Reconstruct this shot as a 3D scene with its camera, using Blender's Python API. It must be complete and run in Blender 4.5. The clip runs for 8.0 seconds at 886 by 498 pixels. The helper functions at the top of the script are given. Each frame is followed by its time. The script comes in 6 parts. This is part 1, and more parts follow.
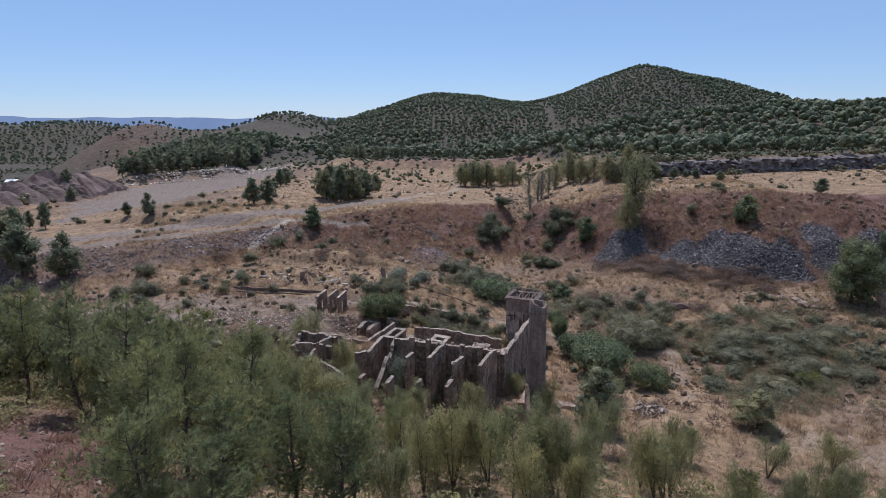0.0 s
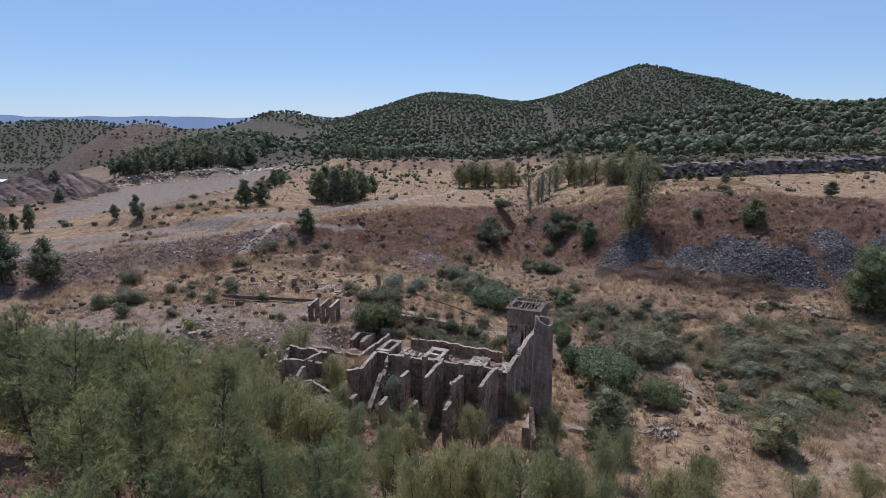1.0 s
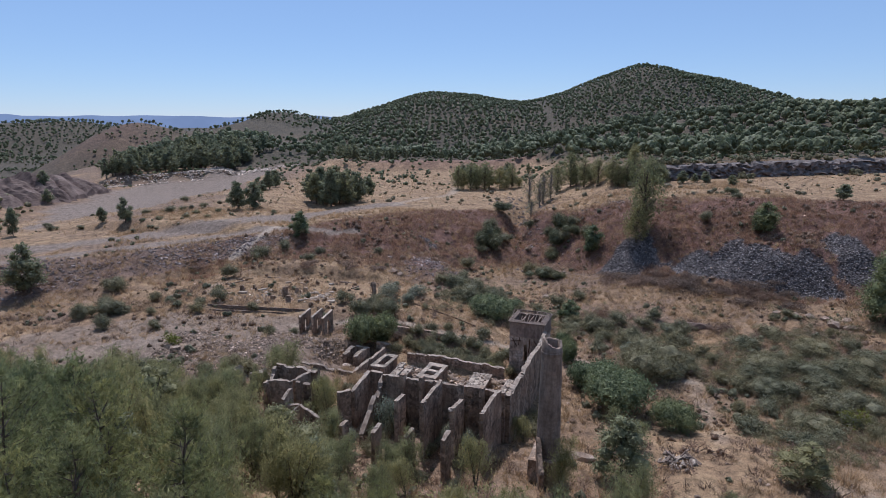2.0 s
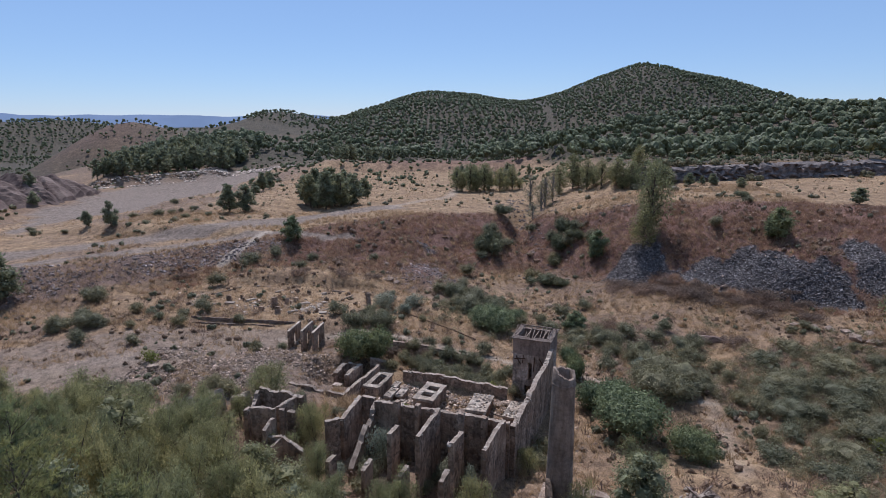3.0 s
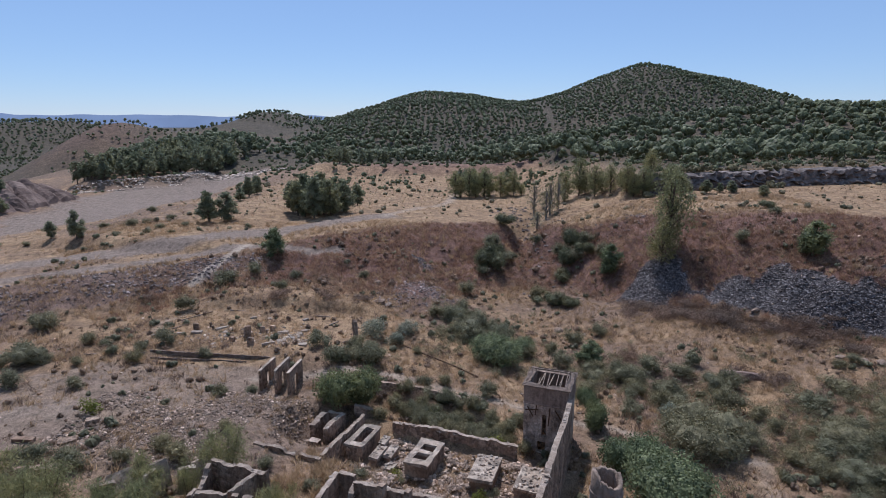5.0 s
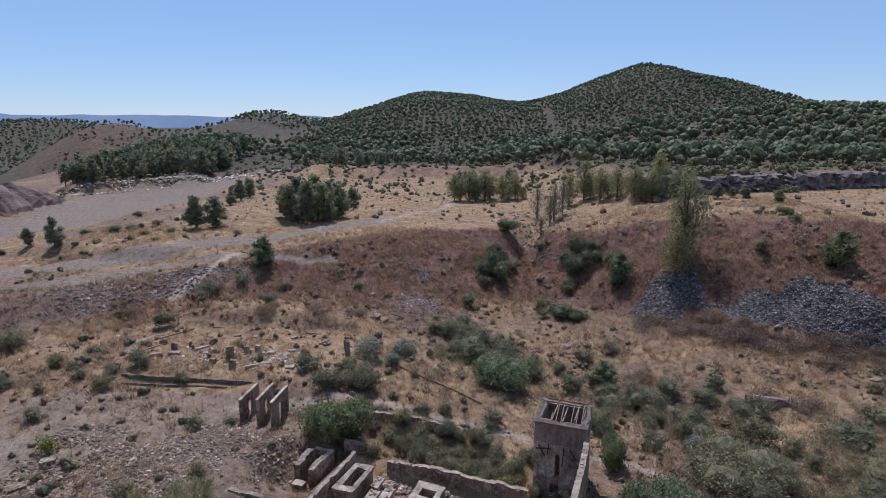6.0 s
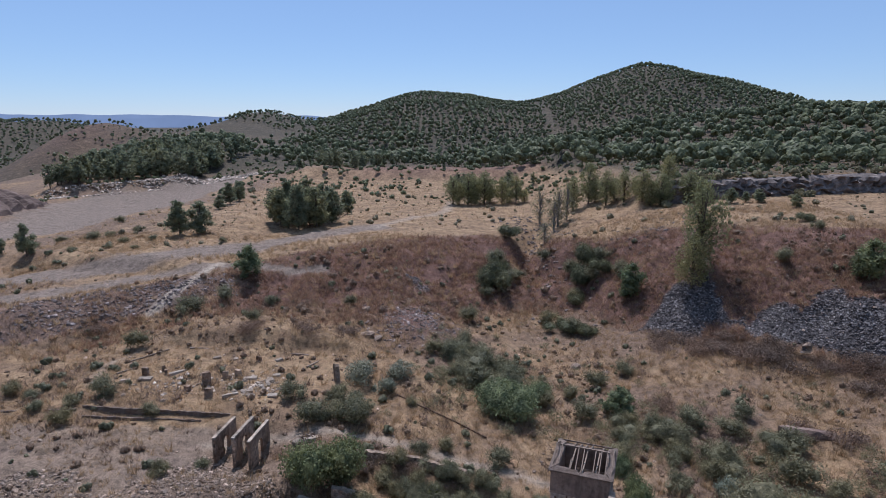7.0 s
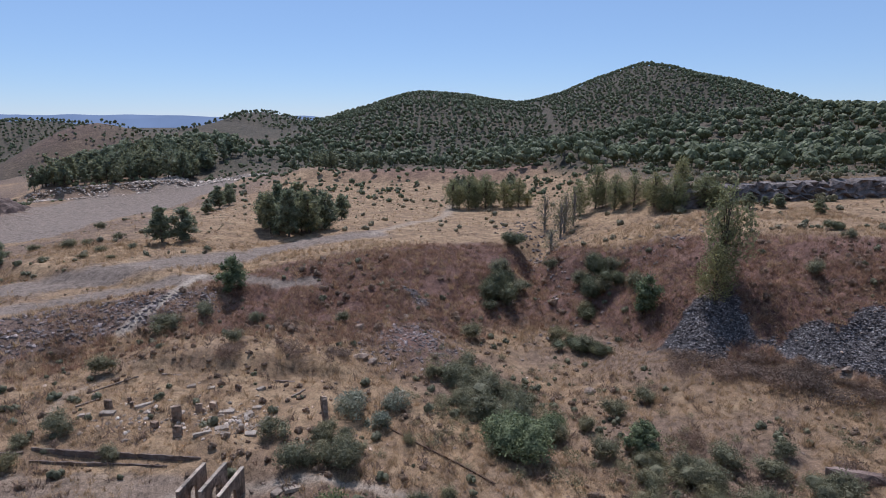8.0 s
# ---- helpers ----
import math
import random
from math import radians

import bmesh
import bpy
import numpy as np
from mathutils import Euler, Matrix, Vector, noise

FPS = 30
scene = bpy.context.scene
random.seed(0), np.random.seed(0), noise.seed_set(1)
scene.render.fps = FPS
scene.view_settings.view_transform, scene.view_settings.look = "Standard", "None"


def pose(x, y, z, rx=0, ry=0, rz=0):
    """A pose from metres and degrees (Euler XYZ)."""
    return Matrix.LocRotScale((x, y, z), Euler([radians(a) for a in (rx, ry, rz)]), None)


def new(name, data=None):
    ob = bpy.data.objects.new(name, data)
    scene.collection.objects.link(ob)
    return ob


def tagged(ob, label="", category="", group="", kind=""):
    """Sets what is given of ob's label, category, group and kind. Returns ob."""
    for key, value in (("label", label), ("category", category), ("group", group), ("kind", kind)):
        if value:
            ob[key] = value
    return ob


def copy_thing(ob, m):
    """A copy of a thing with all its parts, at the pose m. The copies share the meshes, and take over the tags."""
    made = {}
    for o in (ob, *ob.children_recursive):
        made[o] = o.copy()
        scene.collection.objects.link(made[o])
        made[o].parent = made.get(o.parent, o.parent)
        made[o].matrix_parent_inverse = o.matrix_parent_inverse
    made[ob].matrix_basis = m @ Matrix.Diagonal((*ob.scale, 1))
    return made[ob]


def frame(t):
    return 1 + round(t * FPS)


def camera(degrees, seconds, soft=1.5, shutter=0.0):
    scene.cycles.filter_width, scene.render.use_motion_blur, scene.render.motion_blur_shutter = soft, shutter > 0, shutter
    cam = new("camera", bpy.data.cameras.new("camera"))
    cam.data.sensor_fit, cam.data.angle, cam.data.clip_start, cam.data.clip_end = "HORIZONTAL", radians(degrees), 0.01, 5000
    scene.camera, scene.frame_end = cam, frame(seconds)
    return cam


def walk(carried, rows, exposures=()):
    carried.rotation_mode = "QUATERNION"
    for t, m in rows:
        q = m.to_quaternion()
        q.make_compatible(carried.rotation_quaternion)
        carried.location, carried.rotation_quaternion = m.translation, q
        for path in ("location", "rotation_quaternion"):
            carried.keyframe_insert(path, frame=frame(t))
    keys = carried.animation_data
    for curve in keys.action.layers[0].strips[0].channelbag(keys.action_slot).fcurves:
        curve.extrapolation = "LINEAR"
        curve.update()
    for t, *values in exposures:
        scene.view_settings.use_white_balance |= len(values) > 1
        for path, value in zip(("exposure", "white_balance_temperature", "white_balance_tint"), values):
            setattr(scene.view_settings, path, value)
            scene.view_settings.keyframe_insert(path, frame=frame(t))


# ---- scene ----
cam = camera(72.8, 8.0, soft=0.45)
METRES, EYE, TILT, LEAN, TURN = 48.0, 35.76, 4.7, 2.5, 0.0
ROWS = [
    (0.0, 0.0, 0.0, 0.0, 0.71, -16.99, -2.33),
    (0.5, -0.0004, 0.0432, -0.0016, 0.63, -17.0, -2.39),
    (1.0, -0.0009, 0.0926, -0.0044, 0.53, -17.02, -2.45),
    (1.5, -0.0013, 0.1403, -0.0062, 0.46, -17.04, -2.48),
    (3.0, -0.001, 0.3045, -0.0146, 0.28, -17.11, -2.55),
    (3.5, -0.0015, 0.3606, -0.0166, 0.21, -17.12, -2.58),
    (4.0, -0.0016, 0.423, -0.0194, 0.14, -17.12, -2.61),
    (4.5, -0.0013, 0.4821, -0.0227, 0.08, -17.1, -2.64),
    (6.0, -0.0049, 0.6851, -0.0352, -0.07, -17.03, -2.71),
    (6.5, -0.0079, 0.7555, -0.0396, -0.27, -17.04, -2.76),
    (7.0, -0.0112, 0.8353, -0.0464, -0.37, -17.02, -2.77),
    (7.5, -0.0135, 0.9121, -0.0528, -0.38, -17.02, -2.79),
    (8.0, -0.0165, 0.9977, -0.0608, -0.54, -16.99, -2.81),
]
walk(cam, [(t, pose(0, 0, EYE, TILT, LEAN, TURN) @ pose(METRES * x, METRES * y, METRES * z, 90 + pitch, roll, yaw)) for t, x, y, z, yaw, pitch, roll in ROWS],
     [(0.0, -0.26, 5720, 16), (8.0, -0.26, 5720, 16)])

# ---- world and sun ----
SUN_ELEV, SUN_AZ = 60.0, -11.0          # degrees; azimuth from +y, negative to the west
world = bpy.data.worlds.new("sky_world")
scene.world = world
world.use_nodes = True
wn = world.node_tree
wn.nodes.clear()
sky = wn.nodes.new("ShaderNodeTexSky")
sky.sky_type, sky.sun_disc = "NISHITA", False
sky.sun_elevation, sky.sun_rotation = radians(SUN_ELEV), radians(SUN_AZ)
sky.altitude, sky.air_density, sky.dust_density, sky.ozone_density = 1800, 1.0, 0.0, 4.0
bg = wn.nodes.new("ShaderNodeBackground")
bg.inputs[1].default_value = 0.108
wo = wn.nodes.new("ShaderNodeOutputWorld")
# a thin even summer haze over the whole sky
haze = wn.nodes.new("ShaderNodeMix")
haze.data_type = "RGBA"
haze.inputs[0].default_value = 0.45
haze.inputs[7].default_value = (4.2, 6.1, 8.5, 1)
wn.links.new(sky.outputs[0], haze.inputs[6])
wn.links.new(haze.outputs[2], bg.inputs[0])
wn.links.new(bg.outputs[0], wo.inputs[0])
sun = new("sun", bpy.data.lights.new("sun", "SUN"))
sun.data.energy, sun.data.angle, sun.data.color = 4.5, radians(0.55), (1.0, 0.965, 0.91)
sd = Vector((math.sin(radians(SUN_AZ)) * math.cos(radians(SUN_ELEV)), math.cos(radians(SUN_AZ)) * math.cos(radians(SUN_ELEV)), math.sin(radians(SUN_ELEV))))
sun.matrix_world = Matrix.Translation((0, 60, 200)) @ sd.to_track_quat("Z", "Y").to_matrix().to_4x4()

# ---- the lie of the land: heights from a plan of the valley, bank, plateau and hills ----
def sstep(t):
    t = np.clip(t, 0.0, 1.0)
    return t * t * (3 - 2 * t)


def hash2(ix, iy, seed):
    n = (ix.astype(np.int64) * 374761393 + iy.astype(np.int64) * 668265263 + seed * 1442695041) & 0x7FFFFFFF
    n = ((n ^ (n >> 13)) * 1274126177) & 0x7FFFFFFF
    return ((n ^ (n >> 16)) & 0xFFFF) / 65535.0


def vnoise(x, y, size, seed=0):
    """Smooth noise from 0 to 1 with the given cell size in metres."""
    x, y = np.asarray(x, float) / size, np.asarray(y, float) / size
    ix, iy = np.floor(x), np.floor(y)
    fx, fy = sstep(x - ix), sstep(y - iy)
    ix, iy = ix.astype(int), iy.astype(int)
    a, b = hash2(ix, iy, seed), hash2(ix + 1, iy, seed)
    c, d = hash2(ix, iy + 1, seed), hash2(ix + 1, iy + 1, seed)
    return (a * (1 - fx) + b * fx) * (1 - fy) + (c * (1 - fx) + d * fx) * fy


def fnoise(x, y, size, seed=0, octaves=3):
    out, amp, tot = 0.0, 1.0, 0.0
    for k in range(octaves):
        out = out + amp * vnoise(x, y, size / 2 ** k, seed + 17 * k)
        tot += amp
        amp *= 0.5
    return out / tot


def bump2(x, y, cx, cy, sx, sy):
    return np.exp(-((x - cx) / sx) ** 2 - ((y - cy) / sy) ** 2)


PLAN_X = [-160, -75, -55, -45, -30, -12, 0, 10, 20, 30, 40, 50, 62, 80, 130]
FOOT_Y = [92, 100, 105, 115, 122, 122, 127, 138, 144, 126, 117, 110, 104, 97, 84]
EDGE_Y = [108, 112, 119, 129, 141, 157, 163, 162, 168, 152, 151, 142, 137, 129, 112]
EDGE_Z = [8.5, 11.0, 11.5, 11.9, 13.0, 13.0, 12.8, 12.6, 12.4, 13.6, 16.8, 18.4, 19.4, 20.0, 21.0]
VALLEY_X = [-160, -90, -60, -35, -20, -10, 0, 10, 20, 35, 50, 70, 130]
VALLEY_Z = [2.0, 5.5, 7.4, 8.0, 7.9, 7.2, 6.0, 4.7, 4.0, 3.6, 5.0, 6.5, 9.0]


# crests of the hills, west to east: the main ridge, the wooded spur before it, the red hill and the far western hills
CREST_X = [-235, -205, -188, -172, -157, -140, -121, -97, -76, -54, -33, -15, 9, 36, 57, 75, 94, 115, 130, 146, 161, 171, 182, 192, 208, 235, 262, 289, 311, 328, 382, 480]
CREST_Z = [10, 18, 33, 39, 45, 41, 37, 36.5, 42.5, 49, 56.5, 60.5, 59, 56, 52.5, 51, 55, 61, 68, 74, 79.5, 83.5, 85.5, 84, 78, 74, 67, 55, 47, 41, 36, 30]
SPUR_X, SPUR_Z = [-20, 34, 62, 91, 119, 147, 175, 223, 300], [-10, 18, 25, 31.5, 37, 40, 42, 42.5, 41]
RED_X, RED_Z = [-310, -290, -272, -259, -247, -235, -220, -204, -180, -150, -130], [-14, -2, 14, 23, 30, 33.5, 31.5, 27, 26, 22, 10]
WEST_X, WEST_Z = [-1000, -640, -584, -543, -512, -480, -432, -370], [27, 29, 30, 33, 28, 21, 15, -12]


def over(a, b, soft=3.0):
    """The higher of two lands, with a rounded joint."""
    return 0.5 * (a + b + np.sqrt((a - b) ** 2 + soft ** 2)) - 0.25 * soft


def smooth_interp(x, xs, ys, w=5.0):
    return sum(np.interp(x + d * w, xs, ys) for d in (-1, -0.5, 0, 0.5, 1)) / 5


def box01(u, a, b, soft):
    return sstep((u - a) / soft) * sstep((b - u) / soft)


def ground_z(x, y):
    x, y = np.asarray(x, float), np.asarray(y, float)
    # valley floor with the hillside that the first trees stand on
    z = smooth_interp(x, VALLEY_X, VALLEY_Z)
    z = z + 0.5 * sstep((y - 95 - 0.06 * (x + 30)) / 1.6) * box01(x, -44, -17, 4) * sstep((126 - y) / 12)
    z = z + 1.5 * sstep((y - 110.8 - 0.03 * (x + 20) + 2 * (fnoise(x, y, 5, 29) - 0.5)) / 3.2) * box01(x, -38, -7, 6) * sstep((135 - y) / 14)
    z = z + 1.8 * bump2(x, y, -4, 124, 5.5, 7) + 0.7 * bump2(x, y, 40, 113, 8, 4) - 1.2 * box01(x + 0.3 * (y - 84), -11, 7, 3) * box01(y + 0.22 * x, 80, 88, 2.5)
    z = z + np.clip(y - 88, 0, 26) * 0.075 * sstep((x - 18) / 16) + 2.2 * sstep((68 - y) / 14) * sstep((x + 5) / 10)
    z = z - 1.6 * bump2(x, y, 17, 122, 9, 14)
    h = (58 - y) * 0.36 - 0.12 * x
    z = z + np.where(h > 0, h * h / (h + 3.0), 0) * sstep((75 - y) / 20)
    z = z + (fnoise(x, y, 14, 3) - 0.5) * 1.1 + (fnoise(x, y, 4, 5, 2) - 0.5) * 0.6
    z = z - 1.8 * bump2(x, y, -18.3, 89.2, 6, 4)
    # bank up to the plateau
    fy, ey = smooth_interp(x, PLAN_X, FOOT_Y, 6), smooth_interp(x, PLAN_X, EDGE_Y, 6)
    ez = smooth_interp(x, PLAN_X, EDGE_Z, 6)
    wob = (fnoise(x, y, 16, 11) - 0.5) * 5
    k = np.clip((y - fy + wob) / (ey - fy), 0, 1)
    steep = sstep((x - 26) / 10)
    k = (1 - steep) * (0.5 * k + 0.5 * sstep(k)) + steep * (1 - (1 - k) ** 1.8)
    # plateau
    p = ez + (fnoise(x, y, 40, 21) - 0.5) * 1.2 + (fnoise(x, y, 6, 23, 2) - 0.5) * 0.35
    p = p + 2.0 * sstep((y - 136 + 0.25 * (x + 50)) / 5) * sstep((-x - 34) / 14) * sstep((x + 100) / 30)
    p = p - 1.5 * sstep((y - 175) / 60) * sstep((-x - 40) / 60)
    p = p + 2.0 * sstep((y - 235) / 60) + 3.6 * sstep((y - 264 - 5 * fnoise(x, y, 9, 33)) / 4) * box01(x, -62, 62, 12)
    p = p + 4.2 * sstep((y - 174 - 0.12 * (x - 70)) / 3.0) * sstep((x - 40) / 12)
    # the open valley to the far west
    p = p - 14 * sstep((-x - 132 - 0.28 * (y - 150) + 8 * (fnoise(x, y, 14, 27) - 0.5)) / 30) * sstep((y - 120) / 50) * sstep((420 - y) / 100)
    p = p + 3.4 * box01(x + 0.45 * (y - 262), -150, -84, 10) * box01(y - 0.35 * (x + 120), 262, 330, 5)
    p = p + 8.5 * bump2(x, y, -132, 203, 13, 27) * (0.75 + 0.5 * fnoise(x, y, 7, 28)) * (1 + 0.12 * np.sin(0.8 * y + 0.3 * x + 3 * fnoise(x, y, 9, 36)))
    z = z * (1 - k) + p * k
    # the gully that cuts the bank
    gx = 20 + 2.5 * np.sin(y / 9.0) + 0.05 * (y - 150)
    z = z - 4.8 * np.exp(-((x - gx) / 3.4) ** 2) * sstep((y - 146) / 14) * sstep((192 - y) / 26)
    z = z - 1.2 * bump2(x, y, 4, 146, 5, 10) - 1.0 * bump2(x, y, 35, 140, 5, 9)
    # rills on the bank
    r = np.sin(x * 0.9 + 2.5 * fnoise(x, y, 9, 31)) * 0.28 * np.sin(np.pi * np.clip(k, 0, 1))
    z = z + r * sstep((y - 100) / 10) * sstep((200 - y) / 20)
    lumps = (fnoise(x, y, 10, 45) - 0.5) * 3.2 + (fnoise(x, y, 3.6, 46, 2) - 0.5) * 1.5
    z = z + lumps * np.sin(np.pi * np.clip(k, 0, 1)) * sstep((x + 50) / 20) * sstep((y - 100) / 10) * sstep((200 - y) / 20)
    # hills
    far = sstep((y - 210) / 260)
    low = sstep((-x - 150 - 0.12 * (y - 300)) / 70)
    z = z + far * (15 - 17 * low - p) * k
    t = np.clip((y - 300) / 300, 0, 1)
    rise = np.where(y < 600, 0.65 * sstep(t) + 0.35 * np.sin(t * np.pi / 2), 1 - sstep((y - 600) / 330))
    wave = (fnoise(x, y, 70, 41) - 0.5) * 5
    ridge = 8 + (smooth_interp(x, CREST_X, CREST_Z, 6) - 8) * rise + wave * np.sin(np.pi * t) - 40 * sstep((-x - 185 + 0.1 * (y - 450)) / 60)
    t = np.clip((y - 188) / 142, 0, 1)
    spur = smooth_interp(x, SPUR_X, SPUR_Z, 10) - 22 * (1 - 0.5 * t - 0.5 * sstep(t)) - 26 * sstep((y - 335) / 120) + wave * 0.5 * t
    red_hill = -16 + (smooth_interp(x, RED_X, RED_Z, 4) + 16) * np.exp(-((y - 470 + 0.2 * wave) / 85) ** 2)
    z = z + far * wave
    z = z - 34 * sstep((y - 720) / 300)
    west = sstep((-x - 200 - 0.15 * (y - 300)) / 120)
    z = z + west * far * (-14 + 14 * fnoise(x, y, 120, 51))
    z = np.where(y > 190, over(z, spur), z)
    z = np.where(y > 290, over(over(z, ridge), red_hill), z)
    z = z + 9 * bump2(x, y, -118, 358, 44, 48) * sstep((y - 190) / 160)
    z = np.where(y > 500, over(z, -20 + (smooth_interp(x, WEST_X, WEST_Z, 12) + 20) * np.exp(-((y - 900) / 190) ** 2), 6.0), z)
    rough = sstep((y - 40) / 20) * sstep((190 - y) / 30)
    return z + rough * ((fnoise(x, y, 1.9, 57, 2) - 0.5) * 0.42)


# ---- materials ----
def node_mat(name, rough=0.9):
    m = bpy.data.materials.new(name)
    m.use_nodes = True
    n = m.node_tree.nodes
    b = n["Principled BSDF"]
    b.inputs["Roughness"].default_value = rough
    b.inputs["Specular IOR Level"].default_value = 0.25
    return m, n, m.node_tree.links, b


def tex_noise(n, l, coord, scale, detail=4.0, rough=0.55):
    t = n.new("ShaderNodeTexNoise")
    t.inputs["Scale"].default_value, t.inputs["Detail"].default_value, t.inputs["Roughness"].default_value = scale, detail, rough
    l.new(coord, t.inputs["Vector"])
    return t.outputs["Fac"]


def ramp(n, l, fac, stops):
    r = n.new("ShaderNodeValToRGB")
    while len(r.color_ramp.elements) < len(stops):
        r.color_ramp.elements.new(0.5)
    for e, (p, c) in zip(r.color_ramp.elements, stops):
        e.position = p
        e.color = (*c, 1) if isinstance(c, tuple) else (c, c, c, 1)
    l.new(fac, r.inputs[0])
    return r.outputs[0]


def mix(n, l, fac, a, b, blend="MIX"):
    m = n.new("ShaderNodeMix")
    m.data_type, m.blend_type = "RGBA", blend
    for sock, v in ((m.inputs[0], fac), (m.inputs[6], a), (m.inputs[7], b)):
        if isinstance(v, (int, float)):
            sock.default_value = v
        elif isinstance(v, tuple):
            sock.default_value = (*v, 1)
        else:
            l.new(v, sock)
    return m.outputs[2]


def add_bump(n, l, bsdf, height, strength=0.5, dist=0.05):
    b = n.new("ShaderNodeBump")
    b.inputs["Strength"].default_value, b.inputs["Distance"].default_value = strength, dist
    l.new(height, b.inputs["Height"])
    l.new(b.outputs[0], bsdf.inputs["Normal"])


def ground_material():
    m, n, l, b = node_mat("ground_earth", 0.95)
    geo = n.new("ShaderNodeNewGeometry").outputs["Position"]

    def attr(name):
        a = n.new("ShaderNodeAttribute")
        a.attribute_name = name
        return a.outputs["Fac"]

    big = tex_noise(n, l, geo, 0.06, 5, 0.6)
    mid = tex_noise(n, l, geo, 0.35, 6, 0.65)
    fine = tex_noise(n, l, geo, 2.2, 6, 0.7)
    tiny = tex_noise(n, l, geo, 9.0, 3, 0.7)
    straw = ramp(n, l, mid, [(0.3, (0.205, 0.129, 0.077)), (0.5, (0.315, 0.202, 0.114)), (0.68, (0.425, 0.287, 0.164))])
    earth = ramp(n, l, fine, [(0.3, (0.13, 0.082, 0.057)), (0.55, (0.24, 0.158, 0.106)), (0.75, (0.34, 0.235, 0.162))])
    patch = ramp(n, l, big, [(0.42, 0.0), (0.58, 1.0)])
    col = mix(n, l, attr("straw"), mix(n, l, patch, earth, straw), straw)
    red = ramp(n, l, mid, [(0.3, (0.115, 0.06, 0.047)), (0.55, (0.195, 0.106, 0.078)), (0.75, (0.29, 0.172, 0.125))])
    col = mix(n, l, attr("red"), col, red)
    grav = ramp(n, l, fine, [(0.3, (0.175, 0.13, 0.10)), (0.55, (0.262, 0.198, 0.154)), (0.75, (0.34, 0.264, 0.208))])
    col = mix(n, l, attr("gravel"), col, grav)
    pale = ramp(n, l, fine, [(0.3, (0.34, 0.265, 0.20)), (0.7, (0.50, 0.41, 0.32))])
    col = mix(n, l, attr("path"), col, pale)
    vor = n.new("ShaderNodeTexVoronoi")
    vor.inputs["Scale"].default_value = 4.5
    l.new(geo, vor.inputs["Vector"])
    cell = n.new("ShaderNodeSeparateColor")
    l.new(vor.outputs["Color"], cell.inputs[0])
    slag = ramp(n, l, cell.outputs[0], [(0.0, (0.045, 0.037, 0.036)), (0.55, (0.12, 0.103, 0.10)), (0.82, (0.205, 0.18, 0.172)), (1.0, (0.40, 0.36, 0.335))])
    # cells fall off dark at their edges: shade between stones put into the colour
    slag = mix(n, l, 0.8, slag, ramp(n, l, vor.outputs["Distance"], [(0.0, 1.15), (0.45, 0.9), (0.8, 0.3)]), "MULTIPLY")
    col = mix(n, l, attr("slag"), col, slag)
    wood = ramp(n, l, mid, [(0.35, (0.058, 0.05, 0.034)), (0.6, (0.10, 0.08, 0.055)), (0.75, (0.17, 0.125, 0.088))])
    col = mix(n, l, attr("forest"), col, wood)
    herb = tex_noise(n, l, geo, 0.9, 5, 0.7)
    col = mix(n, l, 0.8, col, ramp(n, l, herb, [(0.36, 0.48), (0.48, 0.95), (0.66, 1.2)]), "MULTIPLY")
    speck = ramp(n, l, tiny, [(0.34, 0.42), (0.5, 1.0), (0.66, 1.4)])
    col = mix(n, l, 0.85, col, speck, "MULTIPLY")
    weeds = ramp(n, l, tex_noise(n, l, geo, 1.7, 4, 0.75), [(0.54, 1.0), (0.64, 0.5)])
    col = mix(n, l, 0.8, col, weeds, "MULTIPLY")
    l.new(col, b.inputs["Base Color"])
    h = mix(n, l, 0.5, fine, tiny)
    add_bump(n, l, b, h, 1.0, 0.2)
    return m


def leaf_material(name, dark, light, rnd=0.35, thin=0.45):
    m, n, l, b = node_mat(name, 0.6)
    geo = n.new("ShaderNodeNewGeometry")
    info = n.new("ShaderNodeObjectInfo")
    f = tex_noise(n, l, geo.outputs["Position"], 0.9, 3)
    isl = geo.outputs["Random Per Island"]
    c = mix(n, l, ramp(n, l, f, [(0.35, 0.0), (0.65, 1.0)]), dark, light)
    c = mix(n, l, 0.55, c, ramp(n, l, isl, [(0.0, 0.5), (1.0, 1.35)]), "MULTIPLY")
    c = mix(n, l, rnd, c, ramp(n, l, info.outputs["Random"], [(0.0, (0.55, 0.68, 0.6)), (0.5, (1.0, 1.0, 0.9)), (1.0, (1.5, 1.25, 0.8))]), "MULTIPLY")
    l.new(c, b.inputs["Base Color"])
    tr = n.new("ShaderNodeBsdfTranslucent")
    l.new(c, tr.inputs[0])
    ms = n.new("ShaderNodeMixShader")
    ms.inputs[0].default_value = thin
    l.new(b.outputs[0], ms.inputs[1])
    l.new(tr.outputs[0], ms.inputs[2])
    l.new(ms.outputs[0], n["Material Output"].inputs[0])
    return m


